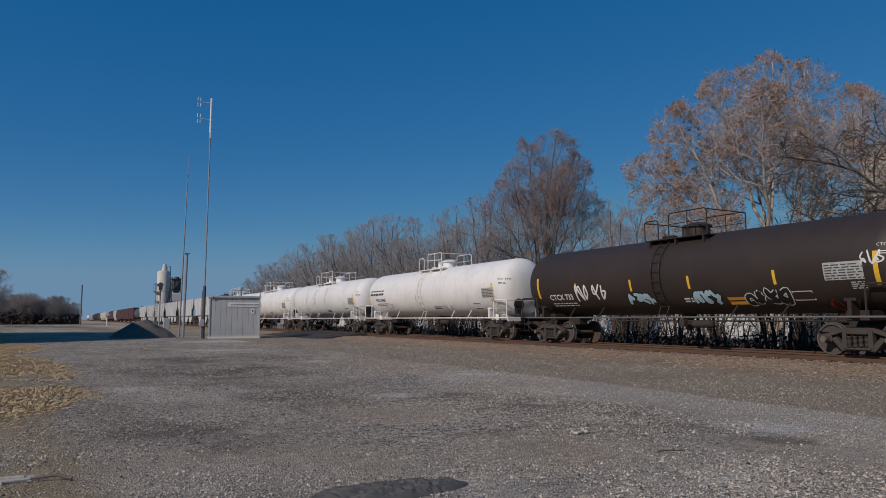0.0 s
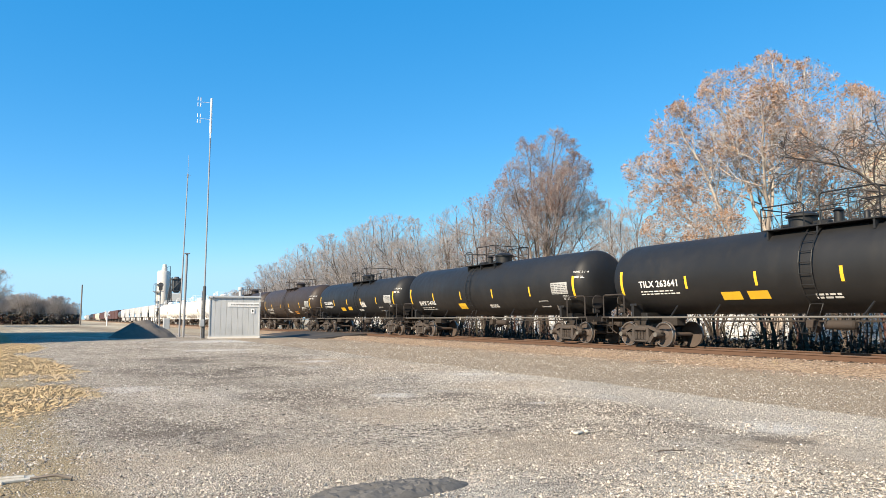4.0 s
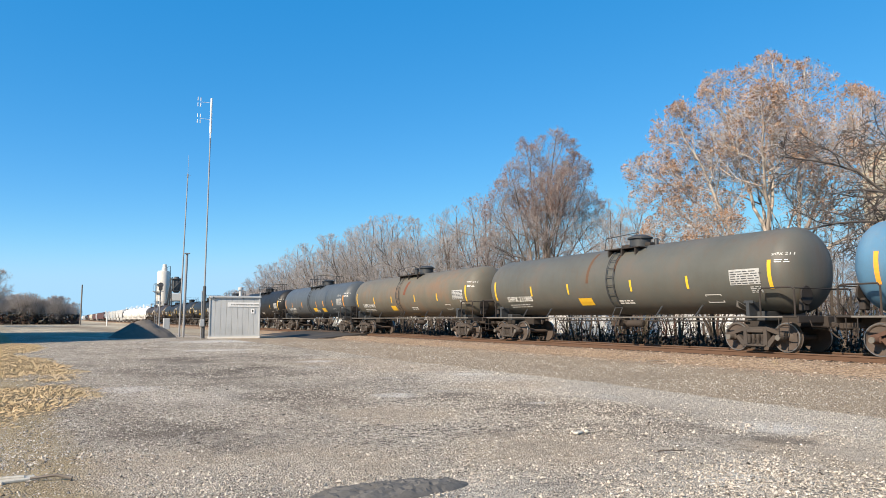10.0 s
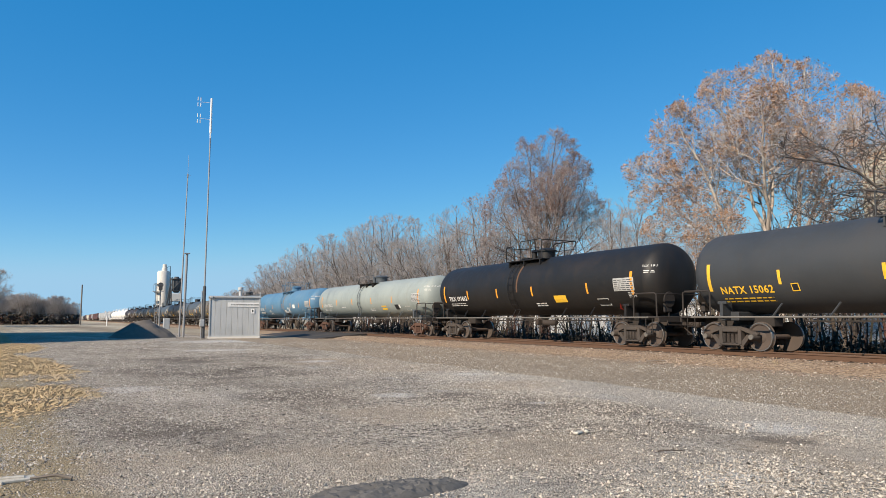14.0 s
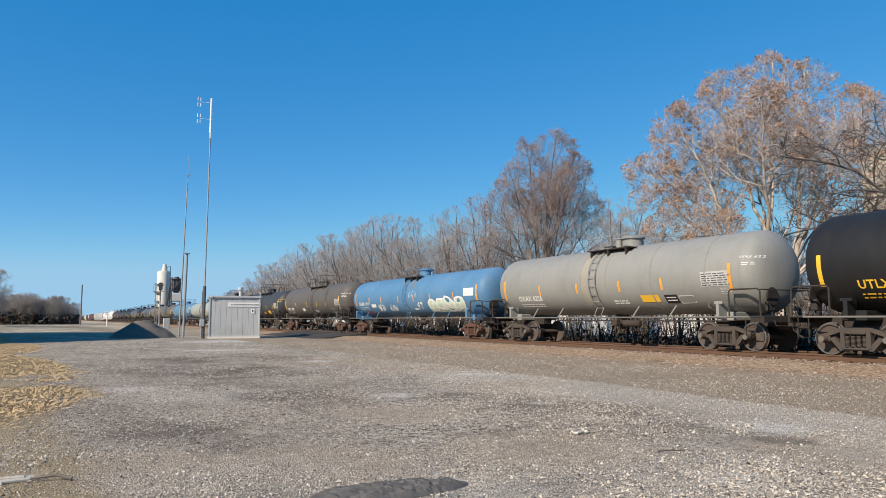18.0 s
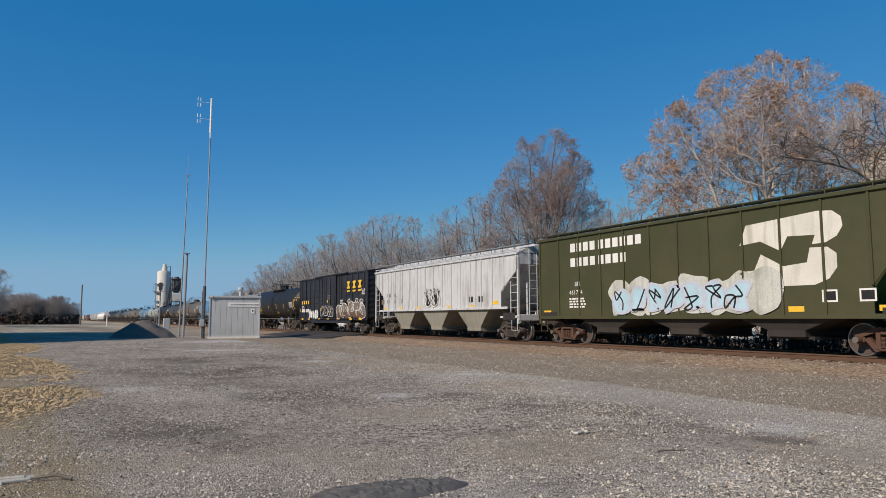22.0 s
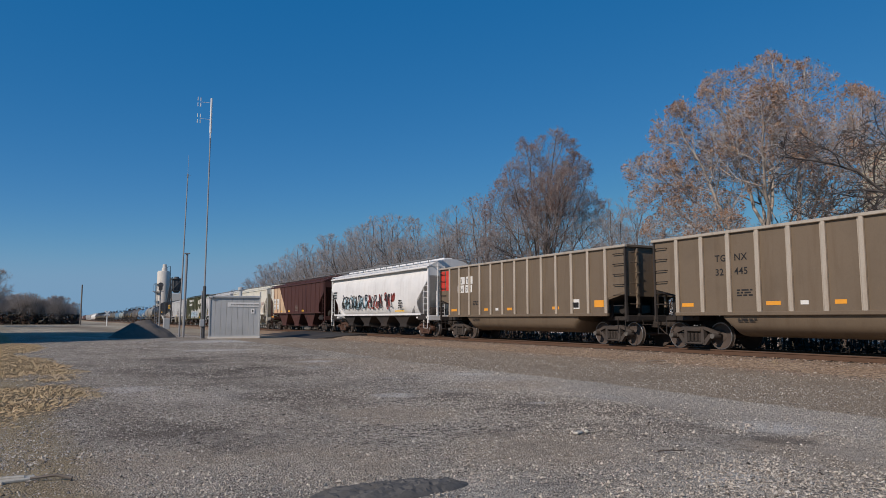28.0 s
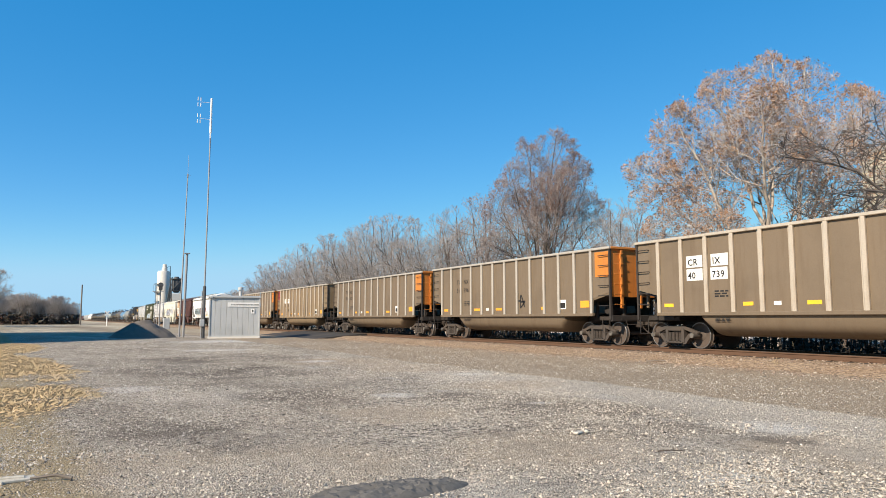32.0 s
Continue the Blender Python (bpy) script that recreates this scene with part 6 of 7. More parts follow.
    k.f = [(0, 1, 2, 3, 4)]
    part("paint_patch", k, HOPPER_TAN, sd.car, "rusty tan unpainted sheets")
    k = Shape()
    k.v = [sd.at(le + 0.57, 4.1, 0.005), sd.at(le + 1.74, 4.1, 0.005), sd.at(le + 1.74, 2.62, 0.005), sd.at(le + 0.57, 3.42, 0.005)]
    k.f = [(0, 1, 2, 3)]
    part("paint_patch", k, HOPPER_CREAM, sd.car, "cream painted corner")
    for i, (w2, w3) in enumerate((("NO", "KL"), ("822", "431"))):
        for j, t in enumerate((w2, w3)):
            x, z = 2.15 + j * 1.1, 2.62 - i * 0.55
            sd.patch("stencil_plate", le + x - 0.04, le + x + 0.66, z - 0.08, z + 0.4, LETTER, 0.034)
            sd.text(t, le + x + (0.06 if i else 0.0), z, 0.26 - 0.04 * i, INK, 0.04)
    for x in (4.4, 7.0, 11.2):
        sd.patch("reflective_stripe", le + x, le + x + 0.55, 1.7, 1.84, YELLOW, 0.01)
    sd.bars("small_print", le + 9.2, le + 10.0, 1.8, 2.3, 4, SPRAY_TAN, seed=7)
    sd.patch("label_plate", le + 1.25, le + 2.1, 1.2, 1.32, ORANGE, 0.03)
    sd, le = set_car(hopper_car(18.2, WHITE, "clean white round-sided covered hopper with red, blue and black graffiti", smooth_side=True, bays=4, z0=1.35, z1=4.1, roof_rise=0.5, bay_mat=UNDER, wheels=BOGIE_RUST, floor=0.55), 411.5, 429.7)
    out = Side(sd.car, 0, 0, -1.62)
    out.spray(le + 3.3, le + 8.4, 1.7, 2.75, 8, None, INK, 0.1, 91, 0.01)
    out.spray(le + 3.5, le + 8.2, 1.75, 2.6, 7, None, SPRAY_BLUE, 0.13, 94, 0.013)
    out.spray(le + 3.4, le + 8.3, 1.7, 2.8, 9, None, INK, 0.05, 96, 0.016)
    out.spray(le + 8.4, le + 12.8, 1.7, 2.8, 7, None, SPRAY_RED, 0.12, 92, 0.01)
    out.spray(le + 8.5, le + 12.7, 1.72, 2.7, 8, None, GREY_DARK, 0.07, 97, 0.013)
    out.bars("small_print", le + 1.4, le + 2.2, 2.6, 3.2, 3, INK, 0.012, seed=9)
    out.bars("small_print", le + 13.4, le + 14.0, 1.7, 2.3, 4, INK, 0.012, seed=10)
    out.patch("label_plate", le + 12.9, le + 14.3, 1.5, 1.58, YELLOW, 0.012)
    # coal gondolas
    def coal(x0, x1, mat, label, lines, seed, plates=None, **more):
        L = round(x1 - x0, 2)
        sd, le = set_car(gondola(L, mat, label, **more), x0, x1)
        coal_labels(sd, le, L, seed, ORANGE if seed % 2 else YELLOW)
        for w2, x, z in lines:
            if plates:
                sd.patch("stencil_plate", le + x - 0.06, le + x + 0.62, z - 0.07, z + 0.33, LETTER, 0.005)
            sd.text(w2, le + x, z, 0.24, INK, 0.008, 0.005)
        return sd, le

    coal(429.7, 445.87, COAL_TAN, "dusty tan coal gondola with red corner panels", [("CI", 2.75, 2.95), ("TX", 3.55, 2.95), ("506", 2.68, 2.5), ("769", 3.5, 2.5)], 1, True, left_paint=RED)
    coal(445.87, 462.35, COAL_TAN, "dusty tan coal gondola with an orange end", [("TG", 3.4, 2.9), ("NX", 4.14, 2.9), ("32", 3.4, 2.45), ("445", 4.14, 2.45)], 3, end_paint=ORANGE_DUST)
    sd, le = coal(462.35, 478.5, COAL_BROWN, "brown dusty coal gondola with white plates", [("IT", 3.1, 2.62), ("FX", 4.16, 2.62), ("12", 3.16, 2.2), ("230", 4.12, 2.2)], 5)
    for x in (3.04, 4.1):
        sd.patch("stencil_plate", le + x, le + x + 0.56, 2.52, 2.92, LETTER, 0.004)
    sd.patch("paint_patch", le + 0.8, le + 1.6, 2.9, 3.75, SPRAY_RED, 0.004)
    sd.spray(le + 5.1, le + 5.8, 1.35, 1.6, 3, None, INK, 0.03, 98, 0.01)
    coal(478.5, 495.23, COAL_TAN, "dusty tan coal gondola with an orange end", [("TG", 3.4, 2.9), ("NX", 4.14, 2.9), ("31", 3.4, 2.45), ("622", 4.14, 2.45)], 7, rail_mat=RAIL_BRIGHT, end_paint=ORANGE_DUST)
    coal(495.23, 511.41, COAL_TAN, "dusty tan coal gondola with a black scribble and orange end", [("TG", 3.4, 2.9), ("NX", 4.14, 2.9), ("31", 3.4, 2.45), ("396", 4.14, 2.45)], 9, rail_mat=RAIL_BRIGHT, end_paint=ORANGE_DUST)
    sd = Side(TRAIN[-1][0], 0, 0, -1.55)
    sd.spray(0.9, 1.7, 1.5, 2.2, 1, None, INK, 0.07, 95, 0.01)
    coal(511.41, 527.61, COAL_TAN, "dusty tan coal gondola with white number plates", [("CR", 3.12, 2.85), ("IX", 4.15, 2.85), ("40", 3.12, 2.4), ("739", 4.12, 2.4)], 10, True)


RUST_RED = paint("red_rust_run", (0.17, 0.065, 0.04), 0.85, (0.1, 0.05, 0.03), 0.6, 0.3, seed=51)
DUST_PALE = paint("pale_dust_on_grey", (0.3, 0.28, 0.23), 0.8, (0.24, 0.22, 0.19), 0.6, 0.6, seed=52)
BAY_PALE = paint("pale_green_grey_paint", (0.58, 0.6, 0.52), 0.7, (0.16, 0.12, 0.09), 0.4, 0.5, seed=48)
BLUE_RUST = paint("rust_over_blue", (0.2, 0.17, 0.14), 0.6, (0.12, 0.24, 0.36), 0.6, 0.6, seed=41)
SPRAY_PALE = paint("pale_green_spray", (0.55, 0.66, 0.52), 0.6, (0.35, 0.45, 0.5), 0.3, 0.3, seed=42)
HOPPER_DUST = paint("tan_dusty_paint", (0.32, 0.27, 0.215), 0.75, (0.2, 0.13, 0.09), 0.5, 0.5, seed=43)
ORANGE_DUST = paint("dusty_orange_paint", (0.56, 0.19, 0.03), 0.6, (0.2, 0.1, 0.04), 0.35, 0.4, seed=44)
build_train()


# cars at the head of the train, far off when the clip starts: plainer
def far_car(kind, mat, label, L):
    car = thing("tank_car" if kind == "tank" else "hopper_car" if kind == "hopper" else "box_car", label, "freight car", group="freight train")
    half = L / 2 - 0.6
    if kind == "tank":
        part("shell", shared(("farshell", mat.name), lambda: Shape().lathe(head_profile(half, 1.5, 0.75, 5), "x", 20, (0, 0, 2.7)).mesh("shell", mat, 40)), mat, car)
        part("manway", shared("farman", lambda: Shape().lathe([(4.1, 0.45), (4.65, 0.45)], "z", 12).mesh("manway", BLACK)), BLACK, car)
    elif kind == "hopper":
        def make():
            s = Shape()
            for side in (-1, 1):
                s.prism([(-half, 4.2), (-half, 3.4), (-half + 1.4, 2.4), (-half + 1.4, 1.6), (half - 1.4, 1.6), (half - 1.4, 2.4), (half, 3.4), (half, 4.2)], side * 1.58, side * 1.5)
            s.add([(x, y, z) for x in (-half, half) for y, z in ((-1.58, 4.2), (0, 4.6), (1.58, 4.2))], [(0, 1, 4, 3), (1, 2, 5, 4)])
            for i in range(3):
                cx = -4.2 + i * 4.2
                s.prism([(cx - 2.0, 1.6), (cx - 0.7, 0.5), (cx + 0.7, 0.5), (cx + 2.0, 1.6)], -1.3, 1.3)
            for e in (-1, 1):
                s.box((e * (half - 0.05), 0, 3.9), (0.08, 3.0, 0.9))
            for i in range(12):
                for side in (-1, 1):
                    s.box((-half + 0.1 + i * (2 * half - 0.2) / 11, side * 1.6, 3.4 if i in (0, 11) else 2.9), (0.08, 0.06, 1.6 if i in (0, 11) else 2.5))
            return s.mesh("body", mat)
        part("body", shared(("farhop", mat.name), make), mat, car)
    else:
        part("body", shared(("farbox", mat.name), lambda: Shape().box((0, 0, 2.8), (2 * half, 3.0, 3.4), 0.06).mesh("body", mat)), mat, car)
    under = shared("farunder", lambda: Shape().box((0, 0, 1.0), (L - 0.8, 0.5, 0.4)).mesh("centre_sill", UNDER))
    part("centre_sill", under, UNDER, car)

    def trucks():
        s = Shape()
        for x in (-0.89, 0.89):
            for y in (-0.75, 0.75):
                s.lathe([(y - 0.06, 0.3), (y - 0.06, 0.457), (y + 0.06, 0.457), (y + 0.06, 0.3)], "y", 14, (x, 0, 0.457))
        s.box((0, 0, 0.6), (0.4, 2.0, 0.25), 0.03)
        for x in (-0.89, 0.89):
            s.box((x, 0, 0.457), (0.15, 1.9, 0.15))
        for y in (-1, 1):
            s.box((0, y, 0.5), (2.2, 0.16, 0.24), 0.03)
        return s.mesh("bogie", BOGIE)
    for e in (-1, 1):
        part("bogie", shared("fartruck", trucks), BOGIE, car, at=(e * (L / 2 - 2.2), 0, 0))
    return car


def build_far_cars():
    kinds = ([("hopper", HOPPER_WHITE, "white covered hopper car far up the line")] * 2 + [("hopper", HOPPER_GREY, "grey covered hopper car far up the line")] * 3 + [("hopper", HOPPER_WHITE, "white covered hopper car far up the line")]
             + [("tank", GREY_MID, "grey tank car far up the line")] + [("box", HOPPER_BROWN, "brown steel box car far up the line")] * 4 + [("hopper", HOPPER_WHITE, "white covered hopper car far up the line")] + [("box", HOPPER_BROWN, "brown steel box car far up the line")] * 3
             + [("hopper", HOPPER_CREAM, "cream covered hopper car far up the line")] * 3 + [("box", HOPPER_BROWN, "brown steel box car far up the line")] * 2 + [("tank", BLACK, "black tank car far up the line")] * 4 + [("hopper", HOPPER_GREY, "grey covered hopper car far up the line")] * 4
             + [("tank", WHITE_CAR, "white tank car far up the line")] * 3)
    x = -100.14
    for kind, mat, label in kinds:
        TRAIN.append((far_car(kind, mat, label, 17.9), x - 8.95))
        x -= 17.9


build_far_cars()


# ---------- shelter, masts, poles ----------
def equipment_shelter():
    hut = thing("equipment_shelter", "grey galvanised metal equipment shelter with a blank white sign", "shelter", pose(-51.3, 9.28, 0, 0, 0, -10))
    w, d, h = 3.45, 3.0, 2.86
    # front faces +x, its corner at the origin; it reaches w along y
    part("foundation", Shape().box((-d / 2, w / 2, 0.05), (d + 0.15, w + 0.15, 0.16), 0.02), CONCRETE, hut)
    panel_n = 9
    for i in range(panel_n):
        y0 = i * w / panel_n
        part("wall_panel", Shape().box((-0.02, y0 + w / panel_n / 2, h / 2 + 0.1), (0.04, w / panel_n - 0.012, h - 0.1), 0.008), GALV, hut)
        part("wall_panel", Shape().box((-d + 0.02, y0 + w / panel_n / 2, h / 2 + 0.1), (0.04, w / panel_n - 0.012, h - 0.1), 0.008), GALV, hut)
    for i in range(5):
        for y in (0.02, w - 0.02):
            part("wall_panel", Shape().box((-0.04 - (i + 0.5) * (d - 0.08) / 5, y, h / 2 + 0.1), ((d - 0.08) / 5 - 0.012, 0.04, h - 0.1), 0.008), GALV, hut)
    part("corner_trim", Shape().box((0.0, 0.0, h / 2 + 0.1), (0.1, 0.1, h), 0.01).box((0, w, h / 2 + 0.1), (0.1, 0.1, h), 0.01).box((0, w / 2, 0.14), (0.07, w, 0.1), 0.01), GALV, hut)
    part("roof", Shape().prism([(-d - 0.1, h + 0.06), (0.12, h + 0.06), (0.12, h + 0.16), (-d / 2, h + 0.24), (-d - 0.1, h + 0.16)], -0.1, w + 0.1), GALV, hut, "overhanging sheet-metal roof")
    sign = part("sign", Shape().box((0.03, w * 0.69, 2.42), (0.02, w * 0.66, 0.3), 0.004), WHITE, hut, "long white sign with faded grey lettering")
    s = Shape()
    rng = random.Random(4)
    y = w * 0.42
    while y < w * 0.98:
        t = rng.uniform(0.06, 0.12)
        s.box((0.043, y + t / 2, 2.42), (0.004, t, 0.11))
        y += t + 0.03
    part("sign_print", s, GREY_WARM, sign)
    part("notice", Shape().box((0.035, w * 0.86, 1.95), (0.01, 0.26, 0.34), 0.003), WHITE, hut, "small square notice")
    part("notice_print", Shape().box((0.042, w * 0.86, 1.97), (0.004, 0.1, 0.16)), INK, hut)
    part("vent_pipe", Shape().lathe([(h + 0.1, 0.12), (h + 0.65, 0.12), (h + 0.66, 0.2), (h + 0.85, 0.2), (h + 0.9, 0.05)], "z", 12, (-1.2, w * 0.62, 0)), GALV, hut, smooth=40)
    part("lamp_bracket", Shape().tube([(0.05, w + 0.02, 2.9), (0.05, w + 0.02, 3.35)], 0.04, 6).box((0.1, 0.1, 2.95), (0.16, 0.2, 0.14), 0.02), GALV, hut)


equipment_shelter()


def radio_mast():
    m = thing("radio_mast", "tall slim galvanised radio mast with a white whip antenna", "mast", pose(-51.6, 8.93, 0))
    part("lower_pole", Shape().lathe([(0, 0.15), (0.05, 0.15), (0.06, 0.11), (3.7, 0.11), (3.75, 0.07)], "z", 12), STEEL_DARK, m, "dark lower sleeve", smooth=40)
    part("pole", Shape().tube([(0, 0, 3.7), (0.0, 0.03, 14.6)], 0.055, 10, 0.045), POLE_STEEL, m)
    part("antenna", Shape().tube([(0, 0.03, 14.6), (0, 0.03, 15.0)], 0.05, 8).tube([(0, 0.03, 15.0), (0, 0.03, 17.6)], 0.085, 10, 0.07), WHITE, m, "thick white fibreglass antenna")
    for z in (17.25, 16.0):
        s = Shape()
        s.tube([(0, 0.03, z), (-0.1, -0.75, z)], 0.015, 5)
        for y in (-0.7, -0.9):
            s.tube([(-0.1, y, z - 0.35), (-0.1, y, z - 0.08)], 0.03, 6).tube([(-0.1, y, z + 0.08), (-0.1, y, z + 0.35)], 0.03, 6)
        part("dipole", s, WHITE, m, "small white dipole antenna")
    part("meter_box", Shape().box((0.1, -0.12, 1.1), (0.2, 0.3, 0.5), 0.02), GALV, m)
    part("conduit", Shape().tube([(0.02, -0.16, 0), (0.02, -0.16, 3.4)], 0.04, 6), POLE_STEEL, m)
    m = thing("radio_mast", "thinner grey radio mast with a small whip", "mast", pose(-56.16, 7.96, 0))
    part("pole", Shape().tube([(0, 0, 0), (0, 0.2, 12.4)], 0.07, 10, 0.035), POLE_STEEL, m)
    part("antenna", Shape().tube([(0, 0.2, 12.3), (0, 0.22, 14.2)], 0.012, 6).box((0, 0.2, 12.55), (0.1, 0.1, 0.3), 0.01).tube([(0, 0.0, 12.6), (0, 0.4, 12.6)], 0.012, 5), POLE_STEEL, m)
    m = thing("steel_post", "grey steel post with a flat cap beside the mast", "post", pose(-55.9, 8.22, 0))
    part("post", Shape().tube([(0, 0, 0), (0, 0.07, 6.4)], 0.09, 10), POLE_STEEL, m)
    part("cap", Shape().box((0, 0.07, 6.42), (0.3, 0.42, 0.07), 0.01), POLE_STEEL, m)
    m = thing("wooden_pole", "bare dark wooden pole far off by the field", "pole", pose(-191, 4.2, 0))
    part("shaft", Shape().tube([(0, 0, 0), (0, 0, 9.8)], 0.2, 8, 0.15), WOOD_GREY, m)


radio_mast()


def signal_mast(x, y, h, lean=0):
    m = thing("signal_mast", "grey railway signal mast with an oval dark signal head and ladder", "signal", pose(x, y, 0))
    part("mast", Shape().tube([(0, 0, 0), (0, 0, h)], 0.09, 8), POLE_STEEL, m)
    part("signal_head", Shape().lathe([(-0.12, 0.3), (-0.1, 0.36), (0.0, 0.36), (0.04, 0.3)], "x", 16, (0.15, 0, h - 0.3)).box((0.1, 0, h - 0.7), (0.2, 0.5, 0.7), 0.05), STEEL_DARK, m)
    la = Shape()
    for dy in (-0.6, -0.3):
        la.tube([(0, dy, 0.2), (0, dy, h - 1.2)], 0.03, 5)
    for i in range(int(h / 0.45)):
        la.tube([(0, -0.6, 0.4 + i * 0.4), (0, -0.3, 0.4 + i * 0.4)], 0.02, 5)
    la.box((0.2, -0.3, h - 1.2), (0.7, 1.4, 0.06), 0.01).tube([(0.5, -0.95, h - 1.2), (0.5, -0.95, h - 0.3), (0.5, 0.4, h - 0.3)], 0.025, 5)
    part("ladder", la, POLE_STEEL, m)
    part("case", Shape().box((0.2, 0.9, 0.75), (0.7, 0.8, 1.5), 0.04), GALV, m)


signal_mast(-101.0, 11.7, 6.3)


def crossing_signal(x, y):
    m = thing("crossing_signal", "distant white level-crossing signal post with crossbuck", "signal", pose(x, y, 0))
    part("post", Shape().tube([(0, 0, 0), (0, 0, 2.9)], 0.1, 8), WHITE, m)
    part("crossbuck", Shape().box((0.1, 0, 2.6), (0.04, 1.3, 0.24), 0.01, Matrix.Rotation(0.78, 4, "X")).box((0.14, 0, 2.6), (0.04, 1.3, 0.24), 0.01, Matrix.Rotation(-0.78, 4, "X")), WHITE, m)


crossing_signal(-160, 8.4)


def spoil_heap():
    s = Shape()
    n, m = 40, 40
    cx, cy = -57.0, 5.5
    for i in range(n + 1):
        for j in range(m + 1):
            x, y = -3.4 + 6.8 * i / n, -2.7 + 5.2 * j / m
            q = math.hypot(x / 3.2, y / 2.4)
            z = 1.5 * max(0, 1 - q) ** 0.9 * (1.0 if q < 1 else 0)
            z = min(z, 1.24 + 0.05 * noise.noise((x, y, 0)))
            z += (noise.noise((x * 1.5, y * 1.5, 3)) * 0.14 + noise.noise((x * 5, y * 5, 3)) * 0.09) * min(1, z * 3)
            s.v.append((cx + x, cy + y, z - 0.02))
    s.f = [(i * (m + 1) + j, (i + 1) * (m + 1) + j, (i + 1) * (m + 1) + j + 1, i * (m + 1) + j + 1) for i in range(n) for j in range(m)]
    slab("mound", s, HEAP, "flat-topped mound of brown grit on the gravel", "mound", kind="", smooth=60)


spoil_heap()


def elevator():
    e = thing("grain_elevator", "white concrete grain elevator with a headhouse and steel leg", "grain elevator", pose(-200.6, 23.9, 0))
    part("silo", Shape().lathe([(0, 1.62), (14.0, 1.62), (14.4, 1.4)], "z", 28), CONCRETE, e, "white stained concrete silo", smooth=40)
    part("headhouse", Shape().lathe([(14.3, 0.75), (15.2, 0.7), (15.3, 0.55), (16.2, 0.5), (16.3, 0.1)], "z", 16, (0, 0.2, 0)), CONCRETE, e)
    part("spout", Shape().tube([(0, 0.6, 15.3), (0, 1.6, 15.8), (0, 1.7, 13.5), (0, 1.75, 3.0)], 0.1, 8), STEEL_DARK, e)
    lad = Shape()
    for y in (-1.95, -1.75):
        lad.tube([(0.6, y, 1), (0.6, y, 11)], 0.05, 4)
    for z in (6.2, 8.5, 10.8):
        lad.box((0.9, -1.2, z), (1.2, 2.2, 0.08))
    part("gallery", lad, STEEL_DARK, e, "outside walkways and ladder")
    w = thing("loading_tower", "dark steel loading tower with bins and walkways beside the silo", "tower", pose(-196.5, 26.7, 0))
    fr = Shape()
    for x in (-1.2, 1.2):
        for y in (-1.25, 1.25):
            fr.tube([(x, y, 0), (x, y, 12.5)], 0.14, 5)
    for z in (3, 6, 9, 12):
        fr.box((0, 0, z), (2.6, 2.7, 0.14))
    for z in (0, 3, 6, 9):
        fr.tube([(1.2, -1.25, z), (1.2, 1.25, z + 3)], 0.08, 4)
    part("frame", fr, STEEL_DARK, w)
    part("bin", Shape().lathe([(8.4, 0.6), (9.2, 1.15), (11.8, 1.15), (12.7, 0.5)], "z", 18), STEEL_DARK, w, smooth=40)
    part("cabin", Shape().box((0.2, 0, 7.2), (2.3, 2.3, 2.0), 0.05), CONCRETE, w, "pale cabin under the bin")
    part("conveyor", Shape().box((0, -1.9, 7.4), (0.4, 0.45, 7.0), 0.03, Matrix.Rotation(-0.14, 4, "X")), STEEL_DARK, w)


elevator()


def siding_building(name, label, x0, x1, y0, y1, h, mat, courses):
    b = thing(name, label, "building")
    part("wall", Shape().box(((x0 + x1) / 2, (y0 + y1) / 2, h / 2), (x1 - x0, y1 - y0, h)), mat, b)
    for i in range(courses):
        z = 0.1 + i * (h - 0.2) / courses
        s = Shape()
        step = (h - 0.2) / courses
        s.box(((x0 + x1) / 2, y0 - 0.03, z + step * 0.46), (x1 - x0 + 0.06, 0.05, step * 0.9), 0.015)
        s.box((x1 + 0.03, (y0 + y1) / 2, z + step * 0.46), (0.05, y1 - y0 + 0.06, step * 0.9), 0.015)
        part("siding_board", s, mat, b)
    part("roof", Shape().box(((x0 + x1) / 2, (y0 + y1) / 2, h + 0.1), (x1 - x0 + 0.4, y1 - y0 + 0.4, 0.25), 0.03), GALV, b)
    return b


siding_building("feed_mill", "tall cream metal-sided mill building behind the trees", -29.9, -10.0, 53.2, 68.0, 14.0, CREAM, 22)
siding_building("warehouse", "long low white metal warehouse behind the brush", -120.0, 10.0, 44.0, 52.0, 2.6, WHITE, 6)
# added, unseen block of guessed shape that casts the lot's long shadow
caster = thing("shade_caster", "plain grey shed shape, out of view, added to shade the lot", "shed")
part("wall", Shape().prism([(-44.5, 0), (-44.5, 2.0), (-50.0, 8.2), (-75.9, 8.2), (-82, 3), (-82, 0)], -30, -6.2), GALV, caster)
part("roof", Shape().prism([(-44.3, 2.0), (-49.9, 8.3), (-75.9, 8.3), (-82.2, 3.02), (-82.2, 3.12), (-75.9, 8.42), (-49.9, 8.42), (-44.3, 2.12)], -30.3, -6.0), GALV, caster)


